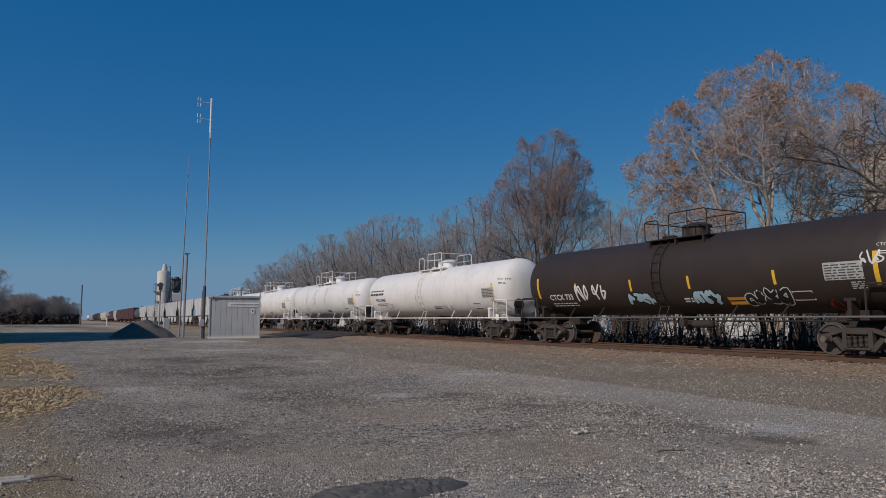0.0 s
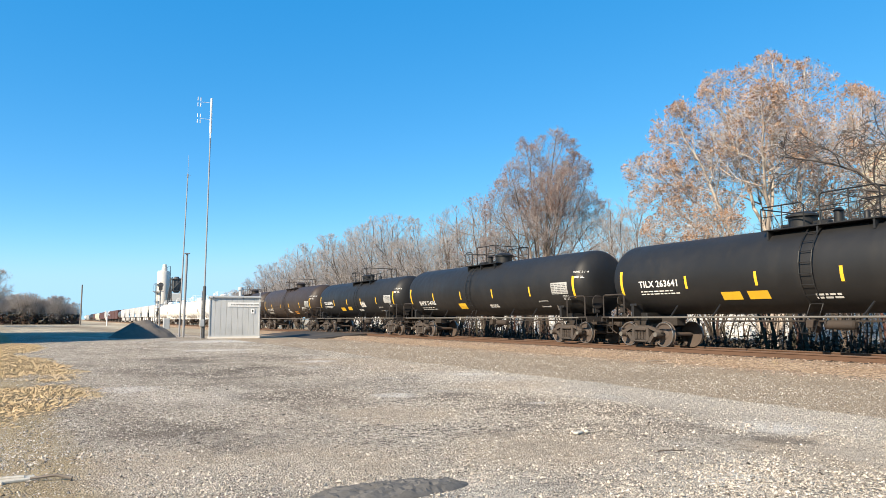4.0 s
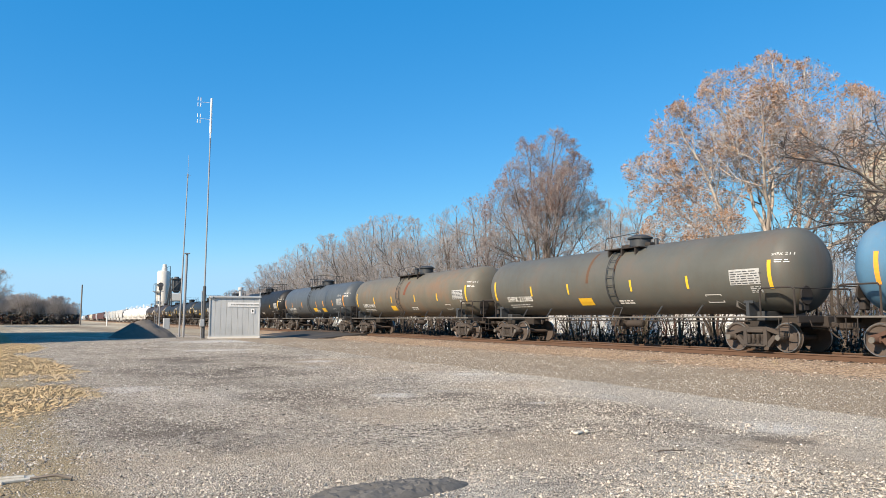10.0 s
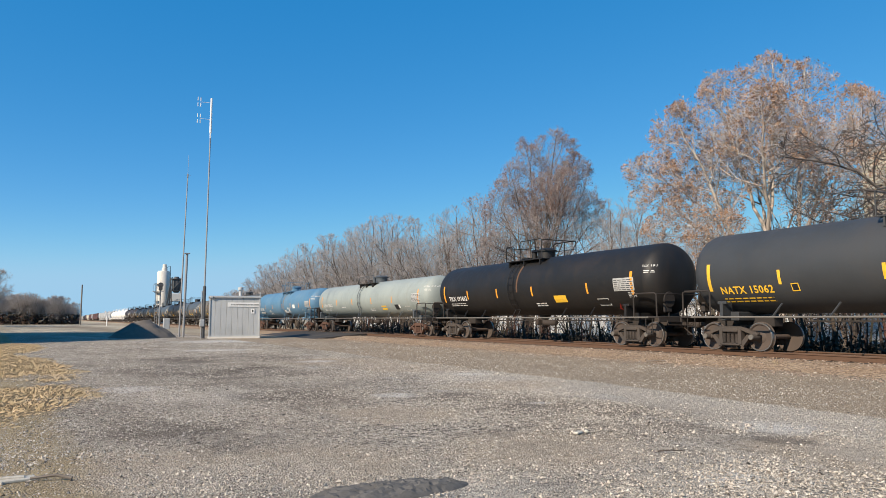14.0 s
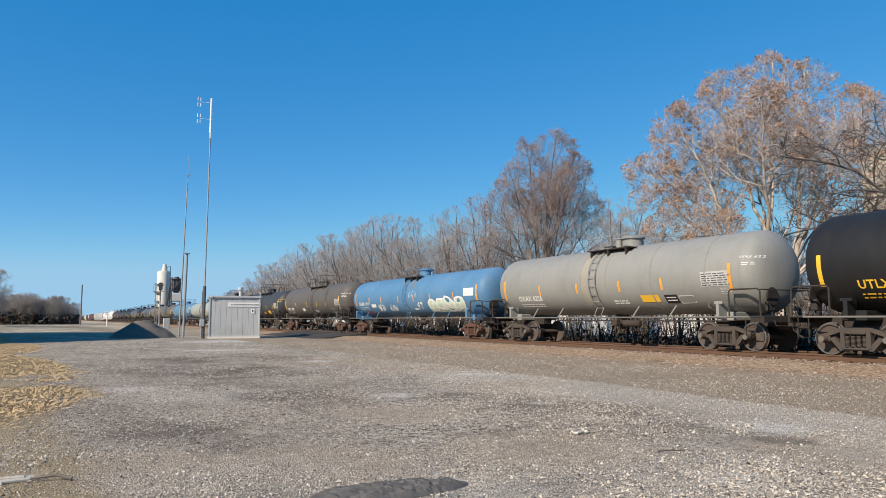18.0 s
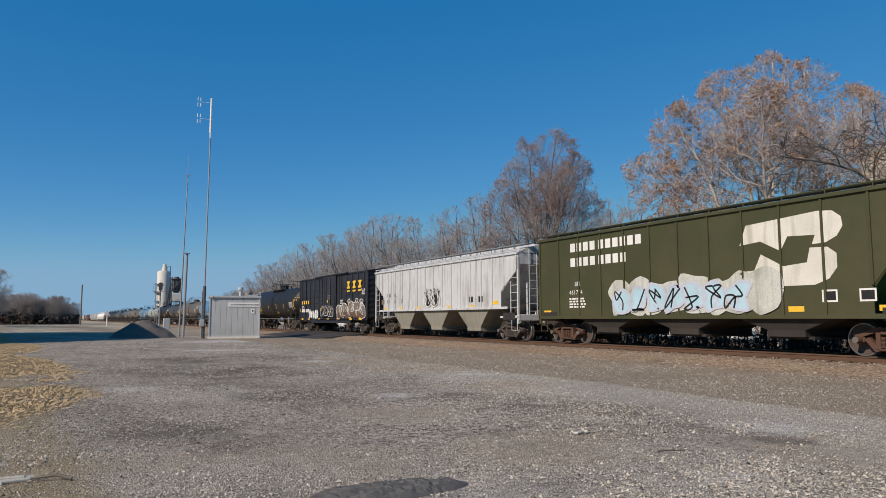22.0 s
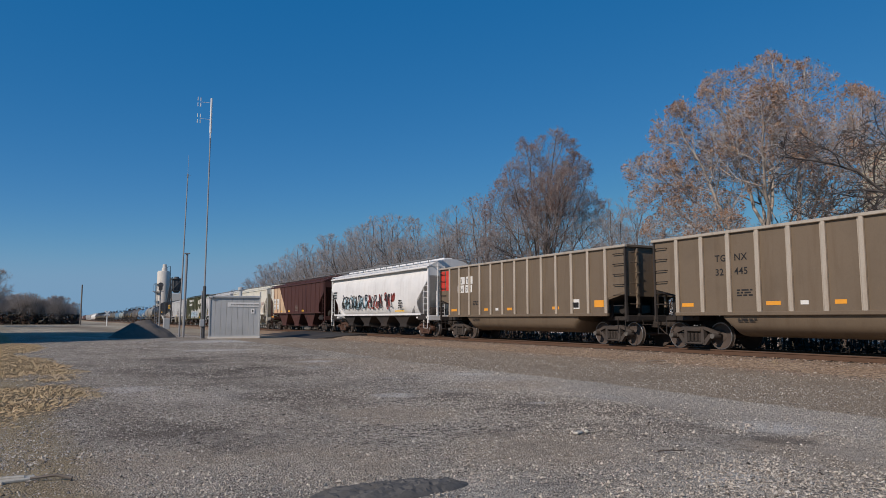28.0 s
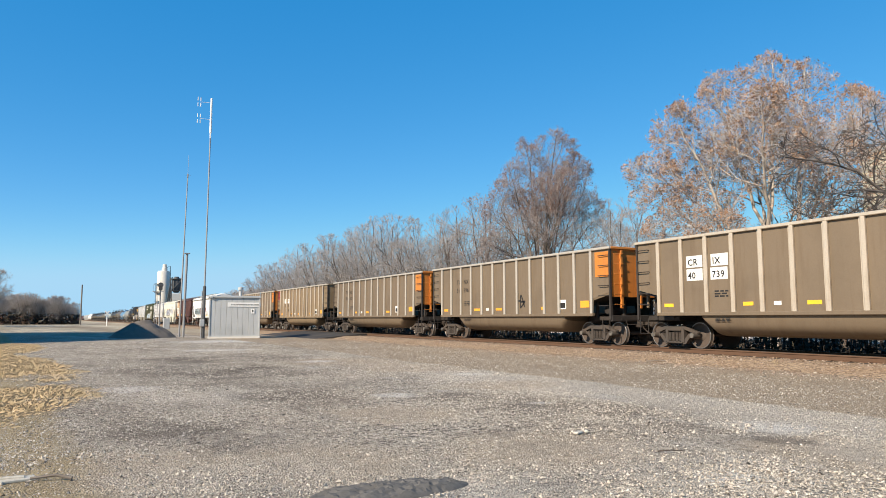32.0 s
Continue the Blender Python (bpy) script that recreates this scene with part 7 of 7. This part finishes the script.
# ---------- trees ----------
def bars_mesh(name, bars, mat):
    """Round tapering bars as one mesh; bars: (points, first radius, last radius, sides)."""
    groups = {}
    for pts, r0, r1, sides in bars:
        groups.setdefault((len(pts), sides), []).append((pts, r0, r1))
    vs, fs, base = [], [], 0
    for (k, sides), many in groups.items():
        p = np.array([m[0] for m in many], float)
        r = np.linspace(np.array([m[1] for m in many]), np.array([m[2] for m in many]), k, axis=1)
        d = np.gradient(p, axis=1)
        d /= np.linalg.norm(d, axis=2, keepdims=True) + 1e-9
        ref = np.where(np.abs(d[..., 2:3]) < 0.9, np.array((0, 0, 1.0)), np.array((0, 1.0, 0)))
        a = np.cross(d, ref)
        a /= np.linalg.norm(a, axis=2, keepdims=True) + 1e-9
        b = np.cross(d, a)
        t = np.arange(sides) * 2 * np.pi / sides
        ring = p[:, :, None] + r[:, :, None, None] * (a[:, :, None] * np.cos(t)[:, None] + b[:, :, None] * np.sin(t)[:, None])
        n = len(many)
        vs.append(ring.reshape(-1, 3))
        i = np.arange(n)[:, None, None] * k * sides + np.arange(k - 1)[:, None] * sides
        j = np.arange(sides)
        j2 = (j + 1) % sides
        fs.append((np.stack([i + j, i + j2, i + sides + j2, i + sides + j], -1) + base).reshape(-1, 4))
        base += n * k * sides
    me = bpy.data.meshes.new(name)
    me.from_pydata(np.concatenate(vs).tolist(), [], np.concatenate(fs).tolist())
    me.materials.append(mat)
    me.shade_smooth()
    return me


class Tree:
    """Wood that grows from a trunk into an uneven crown, a union of rounded lobes (x, y, z, radius)."""

    def __init__(self, seed, lobes, twig=0.012, up=0.12, spread=42, counts=(11, 6, 5, 3), shrink=(0.55, 0.5, 0.5), wander=0.16):
        self.rng = random.Random(seed)
        self.lobes, self.seed = np.array(lobes, float), seed
        self.twig, self.up, self.spread, self.counts, self.shrink, self.wander = twig, up, spread, counts, shrink, wander
        self.wood, self.fine, self.tips = [], [], []

    def inside(self, p):
        d = self.lobes[:, :3] - np.array(p)
        q = np.sqrt((d * d).sum(1)) / self.lobes[:, 3]
        return q.min() < 1.12 + 0.3 * noise.noise(Vector(p) * 0.9)

    def stray(self, s):
        g = self.rng.gauss
        return Vector((g(0, s), g(0, s), g(0, s)))

    def keep(self, pts, r0, r1, level):
        (self.wood if level < 2 else self.fine).append((pts, r0, r1, (7, 5, 4, 3, 3)[level]))

    def branch(self, p, d, length, r, level):
        n = (7, 5, 4, 4, 3)[level]
        pts, first = [tuple(p)], p
        for i in range(n - 1):
            d = (d + self.stray(self.wander) + Vector((0, 0, self.up))).normalized()
            q = p + d * (length / (n - 1))
            if i and level < 4 and not self.inside(q):
                break
            p = q
            pts.append(tuple(p))
        r1 = max(self.twig * 0.6, r * 0.45)
        self.keep(pts, r, r1, level)
        if level == 4 or level - 1 >= len(self.counts) - 1:
            self.tips.append((p, d))
            return
        self.sprout([Vector(q) for q in pts], r, r1, length, level, 0.22)

    def sprout(self, pts, r, r1, length, level, low):
        count = self.counts[level]
        turn = self.rng.uniform(0, 6.28)
        for j in range(count):
            t = low + (1 - low) * (j + self.rng.uniform(0.3, 1.0)) / count
            f = t * (len(pts) - 1)
            k = min(int(f), len(pts) - 2)
            p = pts[k].lerp(pts[k + 1], f - k)
            d = (pts[k + 1] - pts[k]).normalized()
            a = d.orthogonal().normalized()
            b = d.cross(a)
            turn += 2.4 + self.rng.uniform(-0.5, 0.5)
            lean = radians(self.spread * self.rng.uniform(0.6, 1.3)) if j < count - 1 else 0.2
            way = d * math.cos(lean) + (a * math.cos(turn) + b * math.sin(turn)) * math.sin(lean)
            here = r + (r1 - r) * t
            long = length * self.shrink[min(level, len(self.shrink) - 1)] * (1.15 - 0.4 * t) * self.rng.uniform(0.7, 1.25)
            self.branch(p, way, long, max(self.twig, here * 0.6), level + 1)

    def limb(self, foot, goal, r, rise=0.5, reach=0.0, low=0.35, length=3.0):
        """A main limb that climbs from foot and bends out to the middle of a lobe and beyond it."""
        foot, goal = Vector(foot), Vector(goal)
        mid = foot.lerp(goal, 0.4) + Vector((0, 0, rise)) + self.stray(0.2)
        pts = []
        for i in range(9):
            t = i / 8 * (1 + reach)
            q = foot * (1 - t) ** 2 + mid * 2 * t * (1 - t) + goal * t * t
            pts.append(q + self.stray(0.05) * (i > 0))
        self.wood.append(([tuple(q) for q in pts], r, r * 0.3, 8))
        self.sprout(pts, r, r * 0.3, length, 0, low)

    def meshes(self, woodmat, twigmat, leaves=0, leaf_size=0.05, leafmat=None, above=0.0):
        out = [("trunk", bars_mesh("trunk", self.wood, woodmat)), ("crown", bars_mesh("crown", self.fine, twigmat))]
        if leaves:
            rng, s, n = self.rng, Shape(), 0
            tips = [t[0] for t in self.tips if t[0].z > above]
            while n < leaves:
                t = rng.choice(tips)
                if 0.5 * noise.noise(t * 0.55) + 0.35 * noise.noise(t * 1.7) < rng.uniform(-0.4, 0.4):
                    n += 1
                    continue
                for k in range(4):
                    c = t + Vector((rng.gauss(0, 0.07), rng.gauss(0, 0.07), rng.gauss(-0.05, 0.07)))
                    a = Vector((rng.gauss(0, 1), rng.gauss(0, 1), rng.gauss(0, 0.8))).normalized() * leaf_size * rng.uniform(0.5, 1.3)
                    b = a.cross(Vector((rng.gauss(0, 1), rng.gauss(0, 1), rng.gauss(0, 1)))).normalized() * a.length * 0.75
                    lift = a.cross(b).normalized() * a.length * 0.3
                    s.add([c - a, c - b * 0.8 + a * 0.1 + lift, c + a, c + b + lift], [(0, 1, 2), (0, 2, 3)])
                    n += 1
            me = bpy.data.meshes.new("leaves")
            me.from_pydata(s.v, [], s.f)
            me.materials.append(leafmat or LEAF_BROWN)
            out.append(("leaves", me))
        return out


def plant(meshes, label, at, scale=1.0, group=""):
    t = thing("tree", label, "tree", at, group)
    t.scale = (scale, scale, scale)
    for name, me in meshes:
        part(name, me, None, t)
    return t


def big_tree():
    # lobes: along the track, away from it, height, radius
    lobes = [(0.8, 0, 13.1, 1.75), (2.7, 0.5, 13.0, 1.6), (-1.9, 0.3, 12.2, 1.6), (-4.0, -0.4, 10.4, 1.7), (-5.3, 0, 8.6, 1.55), (-4.9, -0.6, 6.8, 1.6), (4.6, 0, 11.2, 1.9), (6.4, 0.4, 9.2, 2.0),
             (0.3, 0, 10.0, 2.7), (1.9, -1.5, 7.9, 2.5), (-2.4, 1.2, 8.0, 2.1), (0.5, 2.8, 11.2, 2.0), (-1.2, -2.7, 10.4, 1.9), (3.4, 2.2, 9.2, 2.1), (3.6, -2.2, 10.0, 1.9), (6.6, -0.5, 6.6, 1.8), (-3.6, -1.8, 5.2, 1.4), (4.4, -0.8, 5.6, 1.5)]
    lobes = [(x * 0.95, y, z * 0.975, r * 1.03) for x, y, z, r in lobes]
    t = Tree(4, lobes, twig=0.009, up=0.08, spread=48, counts=(9, 6, 6, 3), shrink=(1.0, 0.58, 0.5, 0.5))
    stems = [((0.0, 0.0, -0.1), (0.25, 0.1, 5.2), 0.26), ((-0.15, 0.1, -0.1), (-1.4, -0.2, 4.6), 0.2), ((0.2, -0.05, -0.1), (1.5, 0.1, 4.4), 0.19)]
    for a, b, r in stems:
        a, b = Vector(a), Vector(b)
        t.wood.append(([tuple(a.lerp(b, i / 5) + t.stray(0.05) * (0 < i < 5)) for i in range(6)], r, r * 0.72, 9))
    for x, y, z, r in lobes:
        k = 0 if abs(x) < 2.2 and z > 7.5 else (1 if x < 0 else 2)
        foot = Vector(stems[k][0]).lerp(Vector(stems[k][1]), 1.0 if z > 9 else 0.75)
        t.limb(foot, (x, y, z), 0.1 if z > 9 else 0.075, 0.15 * abs(x) + 0.3, 0.2, 0.3, r * 1.55)
    return t.meshes(BARK_PALE, TWIG_PALE, 76000, 0.047, LEAF_BROWN)


def mid_tree():
    lobes = [(1.0, 0, 13.7, 1.6), (-0.8, 0.2, 13.0, 1.5), (2.2, -0.2, 12.4, 1.4), (-1.9, 0, 11.0, 1.6), (0.6, 0.8, 11.0, 2.2), (2.9, 0, 10.3, 1.6), (-2.6, 0.2, 8.8, 1.6), (0.4, -1.0, 8.6, 2.2), (3.5, 0.2, 8.2, 1.7),
             (5.2, 0.3, 7.4, 1.4), (-1.0, 2.0, 10.0, 1.7), (1.2, -2.2, 10.4, 1.6), (-3.3, -0.6, 6.6, 1.3), (1.8, 1.8, 12.0, 1.4)]
    t = Tree(11, lobes, twig=0.011, up=0.08, spread=43, counts=(10, 6, 6, 3), shrink=(1.0, 0.6, 0.52, 0.5))
    for i in range(3):
        a = i * 2.1
        t.wood.append(([(0.15 * math.cos(a) * (1 + j * 0.5), 0.15 * math.sin(a) * (1 + j * 0.5), j * 1.1 - 0.1) for j in range(5)], 0.2, 0.14, 8))
    for x, y, z, r in lobes:
        t.limb((0.12 * x, 0.1 * y, 3.0 + 0.1 * abs(x)), (x, y, z), 0.08, 0.9, 0.15, 0.22, r * 1.7)
    return t.meshes(BARK_DARK, TWIG_RED, 22000, 0.042, LEAF_DULL, 9.0)


def bare_tree(seed, stems=10, height=10.4, wide=4.6, twig=0.0125, leaves=0):
    rng = random.Random(seed)
    lobes, goals = [], []
    for i in range(stems):
        a, q = i * 2.4 + rng.uniform(-0.3, 0.3), math.sqrt((i + 0.4) / stems)
        z = height * (1 - 0.42 * q * q) * rng.uniform(0.88, 1.04)
        g = (math.cos(a) * q * wide, math.sin(a) * q * wide, z)
        goals.append(g)
        lobes += [(*g, 1.9), (g[0] * 0.85, g[1] * 0.85, z * 0.74, 2.0), (g[0] * 0.6, g[1] * 0.6, z * 0.45, 1.7)]
    t = Tree(seed, lobes, twig=twig, up=0.06, spread=41, counts=(9, 5, 5, 2), shrink=(1.0, 0.6, 0.52, 0.5), wander=0.13)
    for g in goals:
        t.limb((g[0] * 0.06, g[1] * 0.06, rng.uniform(-0.1, 0.0)), g, rng.uniform(0.07, 0.12), 0.6, 0.08, 0.2, 2.9)
    return t.meshes(BARK_DARK, BARK_TWIG, leaves, 0.05, LEAF_DULL, height * 0.5)


def leaning_tree():
    """Dark low limbs that reach out over the track side."""
    lobes = [(-3.4, 0, 6.4, 1.8), (-5.2, 0.2, 7.6, 1.6), (-2.0, 0.3, 8.2, 2.0), (-5.4, -0.2, 5.0, 1.4), (0.4, 0, 9.0, 2.4), (2.4, 0, 7.0, 2.2), (-3.2, -0.2, 4.4, 1.3)]
    t = Tree(77, lobes, twig=0.014, up=0.02, spread=48, counts=(8, 5, 4, 2), shrink=(0.8, 0.6, 0.5), wander=0.22)
    t.wood.append(([(0.03 * i, 0, i * 0.9 - 0.1) for i in range(5)], 0.22, 0.16, 9))
    for x, y, z, r in lobes:
        t.limb((0.1, 0, 3.4), (x, y, z), 0.09, 1.6, 0.2, 0.3, 2.6)
    return t.meshes(BARK_FAR, BARK_FAR)


def build_trees():
    facing = math.degrees(math.atan2(0.8755, 0.4833))
    plant(big_tree(), "large pale-barked tree with clumps of brown autumn leaves", pose(-22.2, 30.7, 0, 0, 0, facing))
    plant(mid_tree(), "upright tree with dull reddish leaves still on its top", pose(-41.4, 31.3, 0, 0, 0, facing))
    plant(leaning_tree(), "bare dark tree with low limbs that reach sideways", pose(-13.6, 30.4, 0, 0, 0, facing))
    kinds = [bare_tree(20 + i) for i in range(4)]
    tuft = bare_tree(41, 7, 10.0, 2.6, 0.012, 2000)
    light = bare_tree(31, 7, 6.4, 2.3, 0.02)
    rng = random.Random(9)
    row = [(-125, 33, 0.9), (-117, 31, 0.92), (-109, 32, 0.96), (-101, 31, 1.0), (-94, 32, 1.02), (-87.5, 31, 1.07), (-81, 31.5, 1.1), (-75, 31, 1.08), (-69.5, 31.5, 1.05), (-64.5, 31, 1.02),
           (-59.5, 32, 0.97), (-54.5, 31.5, 0.95), (-36.0, 34, 0.8), (-32.5, 32.5, 0.72), (-29.5, 35.5, 0.72), (-26, 36, 0.6), (-18, 36, 0.66), (-23, 34.5, 0.5), (-20, 33.5, 0.45), (-16.5, 33, 0.5), (-13, 34.5, 0.55), (-10, 32.5, 0.5)]
    for i, (x, y, s) in enumerate(row):
        plant(kinds[i % 4], "bare grey-brown tree with dense twigs behind the track", pose(x, y, 0, 0, 0, rng.uniform(0, 360)), s, "row of bare trees")
    plant(tuft, "slim bare tree with a few dry leaves on its tips", pose(-49.2, 31.2, 0, 0, 0, 20), 1.06, "row of bare trees")
    plant(tuft, "slim bare tree with a few dry leaves on its tips", pose(-47.5, 34.5, 0, 0, 0, 150), 1.0, "row of bare trees")
    for i in range(13):
        plant(light, "distant bare tree at the edge of the field", pose(-204 - rng.uniform(0, 16), -16 + i * 1.55, 0, 0, 0, rng.uniform(0, 360)), rng.uniform(0.85, 1.05) * (1.0 if i < 11 else 0.8), "far trees")
    for x, y, s in ((-150, -12.9, 1.45), (-153, -16, 1.6), (-175, -15, 1.15)):
        plant(light, "distant bare tree at the edge of the field", pose(x, y, 0, 0, 0, rng.uniform(0, 360)), s, "far trees")
    for i in range(6):
        plant(light, "distant bare tree beyond the track", pose(-134 - i * 8, 36 + (i % 2) * 3, 0, 0, 0, rng.uniform(0, 360)), 1.05, "far trees")


build_trees()


def build_brush():
    rng = random.Random(17)
    s = Shape()

    def leaf(c, size):
        a = Vector((rng.gauss(0, 1), rng.gauss(0, 1), rng.gauss(0, 1))).normalized() * size
        b = a.cross(Vector((0.3, 0.5, 1))).normalized() * a.length * 0.7
        s.add([c - a, c - b, c + a, c + b], [(0, 1, 2, 3)])

    for i in range(1350):
        x = rng.uniform(-130, 4) if i % 3 == 0 else rng.uniform(-60, 4)
        y = rng.uniform(24.2, 29.5)
        thin = 0.5 + 0.5 * noise.noise((x * 0.22, 3.3, 0))
        if rng.random() > 0.1 + 0.95 * thin:
            continue
        p = Vector((x, y, -0.05))
        h = rng.uniform(1.0, 3.2)
        d = Vector((rng.gauss(0, 0.16), rng.gauss(0, 0.15), 1)).normalized()
        q = p + d * h * 0.5
        r = q + (d + Vector((rng.gauss(0, 0.22), rng.gauss(0, 0.22), 0))).normalized() * h * 0.5
        w = rng.uniform(0.012, 0.05) if rng.random() < 0.8 else rng.uniform(0.05, 0.1)
        s.tube([p, q, r], w, 4, w * 0.5, cap=False)
        for k in range(4):
            e = p.lerp(r, rng.uniform(0.25, 1))
            s.tube([e, e + Vector((rng.gauss(0, 0.4), rng.gauss(0, 0.3), rng.uniform(0, 0.6)))], 0.009, 3, 0.006, cap=False)
        for k in range(16):
            leaf(p.lerp(r, rng.random() ** 1.3) + Vector((rng.gauss(0, 0.3), rng.gauss(0, 0.3), rng.gauss(0, 0.15))), rng.uniform(0.03, 0.08))
    # low bramble that hides the foot of the stems
    for i in range(15000):
        x = rng.uniform(-75, 4)
        top = 0.4 + 0.6 * max(0.0, 0.5 + noise.noise((x * 0.5, 1.7, 0)) + 0.5 * noise.noise((x * 1.7, 5.1, 0)))
        leaf(Vector((x, rng.uniform(23.9, 26.5), rng.uniform(0, 1) ** 1.4 * top)), rng.uniform(0.04, 0.12))
    for i in range(2600):
        leaf(Vector((rng.uniform(-216, -202), rng.uniform(-22, 4.5), rng.uniform(0, 1) ** 1.5 * 2.6)), rng.uniform(0.3, 0.7))
    me = bpy.data.meshes.new("brush")
    me.from_pydata(s.v, [], s.f)
    me.materials.append(BRUSH)
    tagged(new("brush", me), "tangled dark brush and saplings along the track", "brush", kind="stuff")


build_brush()


def build_grass():
    rng = random.Random(23)
    s = Shape()
    tufts = []
    while len(tufts) < 8500:
        x, y = rng.uniform(-44, -10.5), rng.uniform(-9, 0.8)
        k = noise.noise((x * 0.2, y * 0.5, 2)) + 0.5 * noise.noise((x * 0.8, y * 0.8, 6))
        edge = 0.5 + 0.06 * (x + 14) if x < -14 else 0.5 - 0.34 * (x + 14)
        if y > edge + 0.45 * k or k < -0.42:
            continue
        tufts.append((x, y, k, min(1.0, 0.4 + (edge + 0.45 * k - y) * 1.2)))
    for x0, y0, k, strong in tufts:
        tall = rng.uniform(0.06, 0.16) * (0.7 + 0.6 * max(0, k + 0.3)) * strong
        for j in range(26):
            q, t = rng.uniform(0, 1) ** 0.6 * 0.26, rng.uniform(0, 6.28)
            x, y = x0 + q * math.cos(t), y0 + q * math.sin(t)
            h = tall * rng.uniform(0.45, 1.1) * (1 - q)
            z = ground_height(x, y) - 0.01
            dx, dy = math.cos(t) * q * 0.3 + rng.gauss(0, 0.035), math.sin(t) * q * 0.3 + rng.gauss(0, 0.035)
            w = 0.0011 + 0.00009 * abs(x)
            t = rng.uniform(0, 3.14)
            a = (math.cos(t) * w, math.sin(t) * w)
            s.add([(x - a[0], y - a[1], z), (x + a[0], y + a[1], z), (x + dx * 0.35, y + dy * 0.35, z + h * 0.7), (x + dx, y + dy, z + h * rng.uniform(0.7, 1.0))], [(0, 1, 2), (0, 2, 3)])
    me = bpy.data.meshes.new("grass")
    me.from_pydata(s.v, [], s.f)
    me.materials.append(STRAW)
    tagged(new("grass", me), "dry straw-coloured grass at the edge of the gravel", "grass", kind="stuff")


build_grass()


def small_things():
    s = Shape()
    n, m = 60, 34
    for i in range(n + 1):
        for j in range(m + 1):
            a, b = -1 + 2 * i / n, -1 + 2 * j / m
            q = a * a + b * b
            z = 0.085 * max(0, 1 - q) ** 0.5 + (noise.noise((a * 3, b * 3, 1)) * 0.03 + noise.noise((a * 14, b * 9, 1)) * 0.016 + noise.noise((a * 40, b * 26, 1)) * 0.01) * min(1, max(0, 1 - q) * 3)
            s.v.append((-5.16 + b * 0.26 * (1 - 0.3 * a), 2.38 + a * 0.7 + b * 0.06, z - 0.015 + ground_height(-5.0, 2.5)))
    s.f = [(i * (m + 1) + j, (i + 1) * (m + 1) + j, (i + 1) * (m + 1) + j + 1, i * (m + 1) + j + 1) for i in range(n) for j in range(m)]
    slab("asphalt_lump", s, ASPHALT, "rough low lump of old grey asphalt in the gravel", "asphalt", kind="", smooth=15)
    z = ground_height(-6.9, -0.3)
    slab("plank", Shape().box((-7.02, -0.52, z + 0.012), (0.13, 0.8, 0.03), 0.008, Matrix.Rotation(0.12, 4, "Z")).box((-7.06, -0.45, z + 0.03), (0.05, 0.5, 0.03), 0.008, Matrix.Rotation(-0.05, 4, "Z")), PLANK_PALE, "bleached broken plank lying on the gravel", "plank", kind="")
    slab("stick", Shape().tube([(-6.85, 0.15, z + 0.02), (-6.9, 0.03, z + 0.05), (-6.96, -0.16, z + 0.03)], 0.017, 6, 0.012), WOOD_GREY, "grey broken stick beside the plank", "stick", kind="")
    z = ground_height(-6.6, 5.56)
    slab("paper_scrap", Shape().box((-6.61, 5.5, z + 0.02), (0.07, 0.15, 0.03), 0.012, Matrix.Rotation(0.4, 4, "Z")).box((-6.6, 5.62, z + 0.03), (0.05, 0.1, 0.035), 0.014, Matrix.Rotation(0.9, 4, "Z")), PLANK_PALE, "crumpled white paper scrap on the gravel", "litter", kind="")
    z = ground_height(-5.2, 5.57)
    slab("stick", Shape().tube([(-5.3, 5.45, z + 0.015), (-5.22, 5.55, z + 0.03), (-5.16, 5.7, z + 0.02)], 0.008, 5, 0.004), TIE_WOOD, "thin dark stick on the gravel", "stick", kind="")
    slab("stick", Shape().tube([(-16.5, 16.6, 0.03), (-16.3, 16.9, 0.06), (-16.0, 17.3, 0.03)], 0.02, 6, 0.01), WOOD_GREY, "bleached stick lying by the track", "stick", kind="")
    w = Shape()
    rng = random.Random(2)
    for i in range(6):
        w.tube([(-12.6, 17.6, 0.0), (-12.6 + rng.gauss(0, 0.04), 17.6 + rng.gauss(0, 0.04), 0.15), (-12.6 + rng.gauss(0, 0.08), 17.6 + rng.gauss(0, 0.08), rng.uniform(0.15, 0.35))], 0.008, 3, 0.004)
    slab("weed", w, STRAW, "single dry weed at the edge of the ballast", "weed", kind="")
    # level crossing of old asphalt beside the shelter
    c = Shape()
    prof = [(15.6, 0.0), (18.2, 0.24), (19.55, 0.33), (19.72, 0.33)]
    c.v = [(x, y, z) for x in (-62.0, -47.0) for y, z in prof + [(19.72, 0.0)]]
    c.f = [(0, 1, 6, 5), (1, 2, 7, 6), (2, 3, 8, 7), (3, 4, 9, 8), (0, 1, 2, 3, 4), (5, 6, 7, 8, 9)]
    slab("crossing_ramp", c, MILLINGS, "dark asphalt ramp of the level crossing", "crossing")
    c = Shape().box((-54.5, TRACK_Y, 0.26), (15, 1.2, 0.16), 0.01)
    slab("crossing_panel", c, MILLINGS, "dark asphalt between the rails of the crossing", "crossing")


small_things()


# ---------- movement ----------
def motions():
    for car, x in TRAIN:
        walk(car, [(t, pose(x - SPEED * t, TRACK_Y, RAIL_Z)) for t in (0.0, 16.0, 32.0)])
    # wheels roll: one row a thirtieth of a second
    for k, sets in enumerate(WHEELSETS):
        dx = (-0.89, 0.89)[k]
        walk(sets[0], [(i / 30, pose(dx, 0, 0.457) @ Matrix.Rotation(-SPEED * i / 30 / 0.457, 4, "Y")) for i in range(961)])
        keys = sets[0].animation_data
        for w in sets[1:]:
            w.rotation_mode = "QUATERNION"
            own = w.animation_data_create()
            own.action = keys.action
            own.action_slot = keys.action_slot


motions()
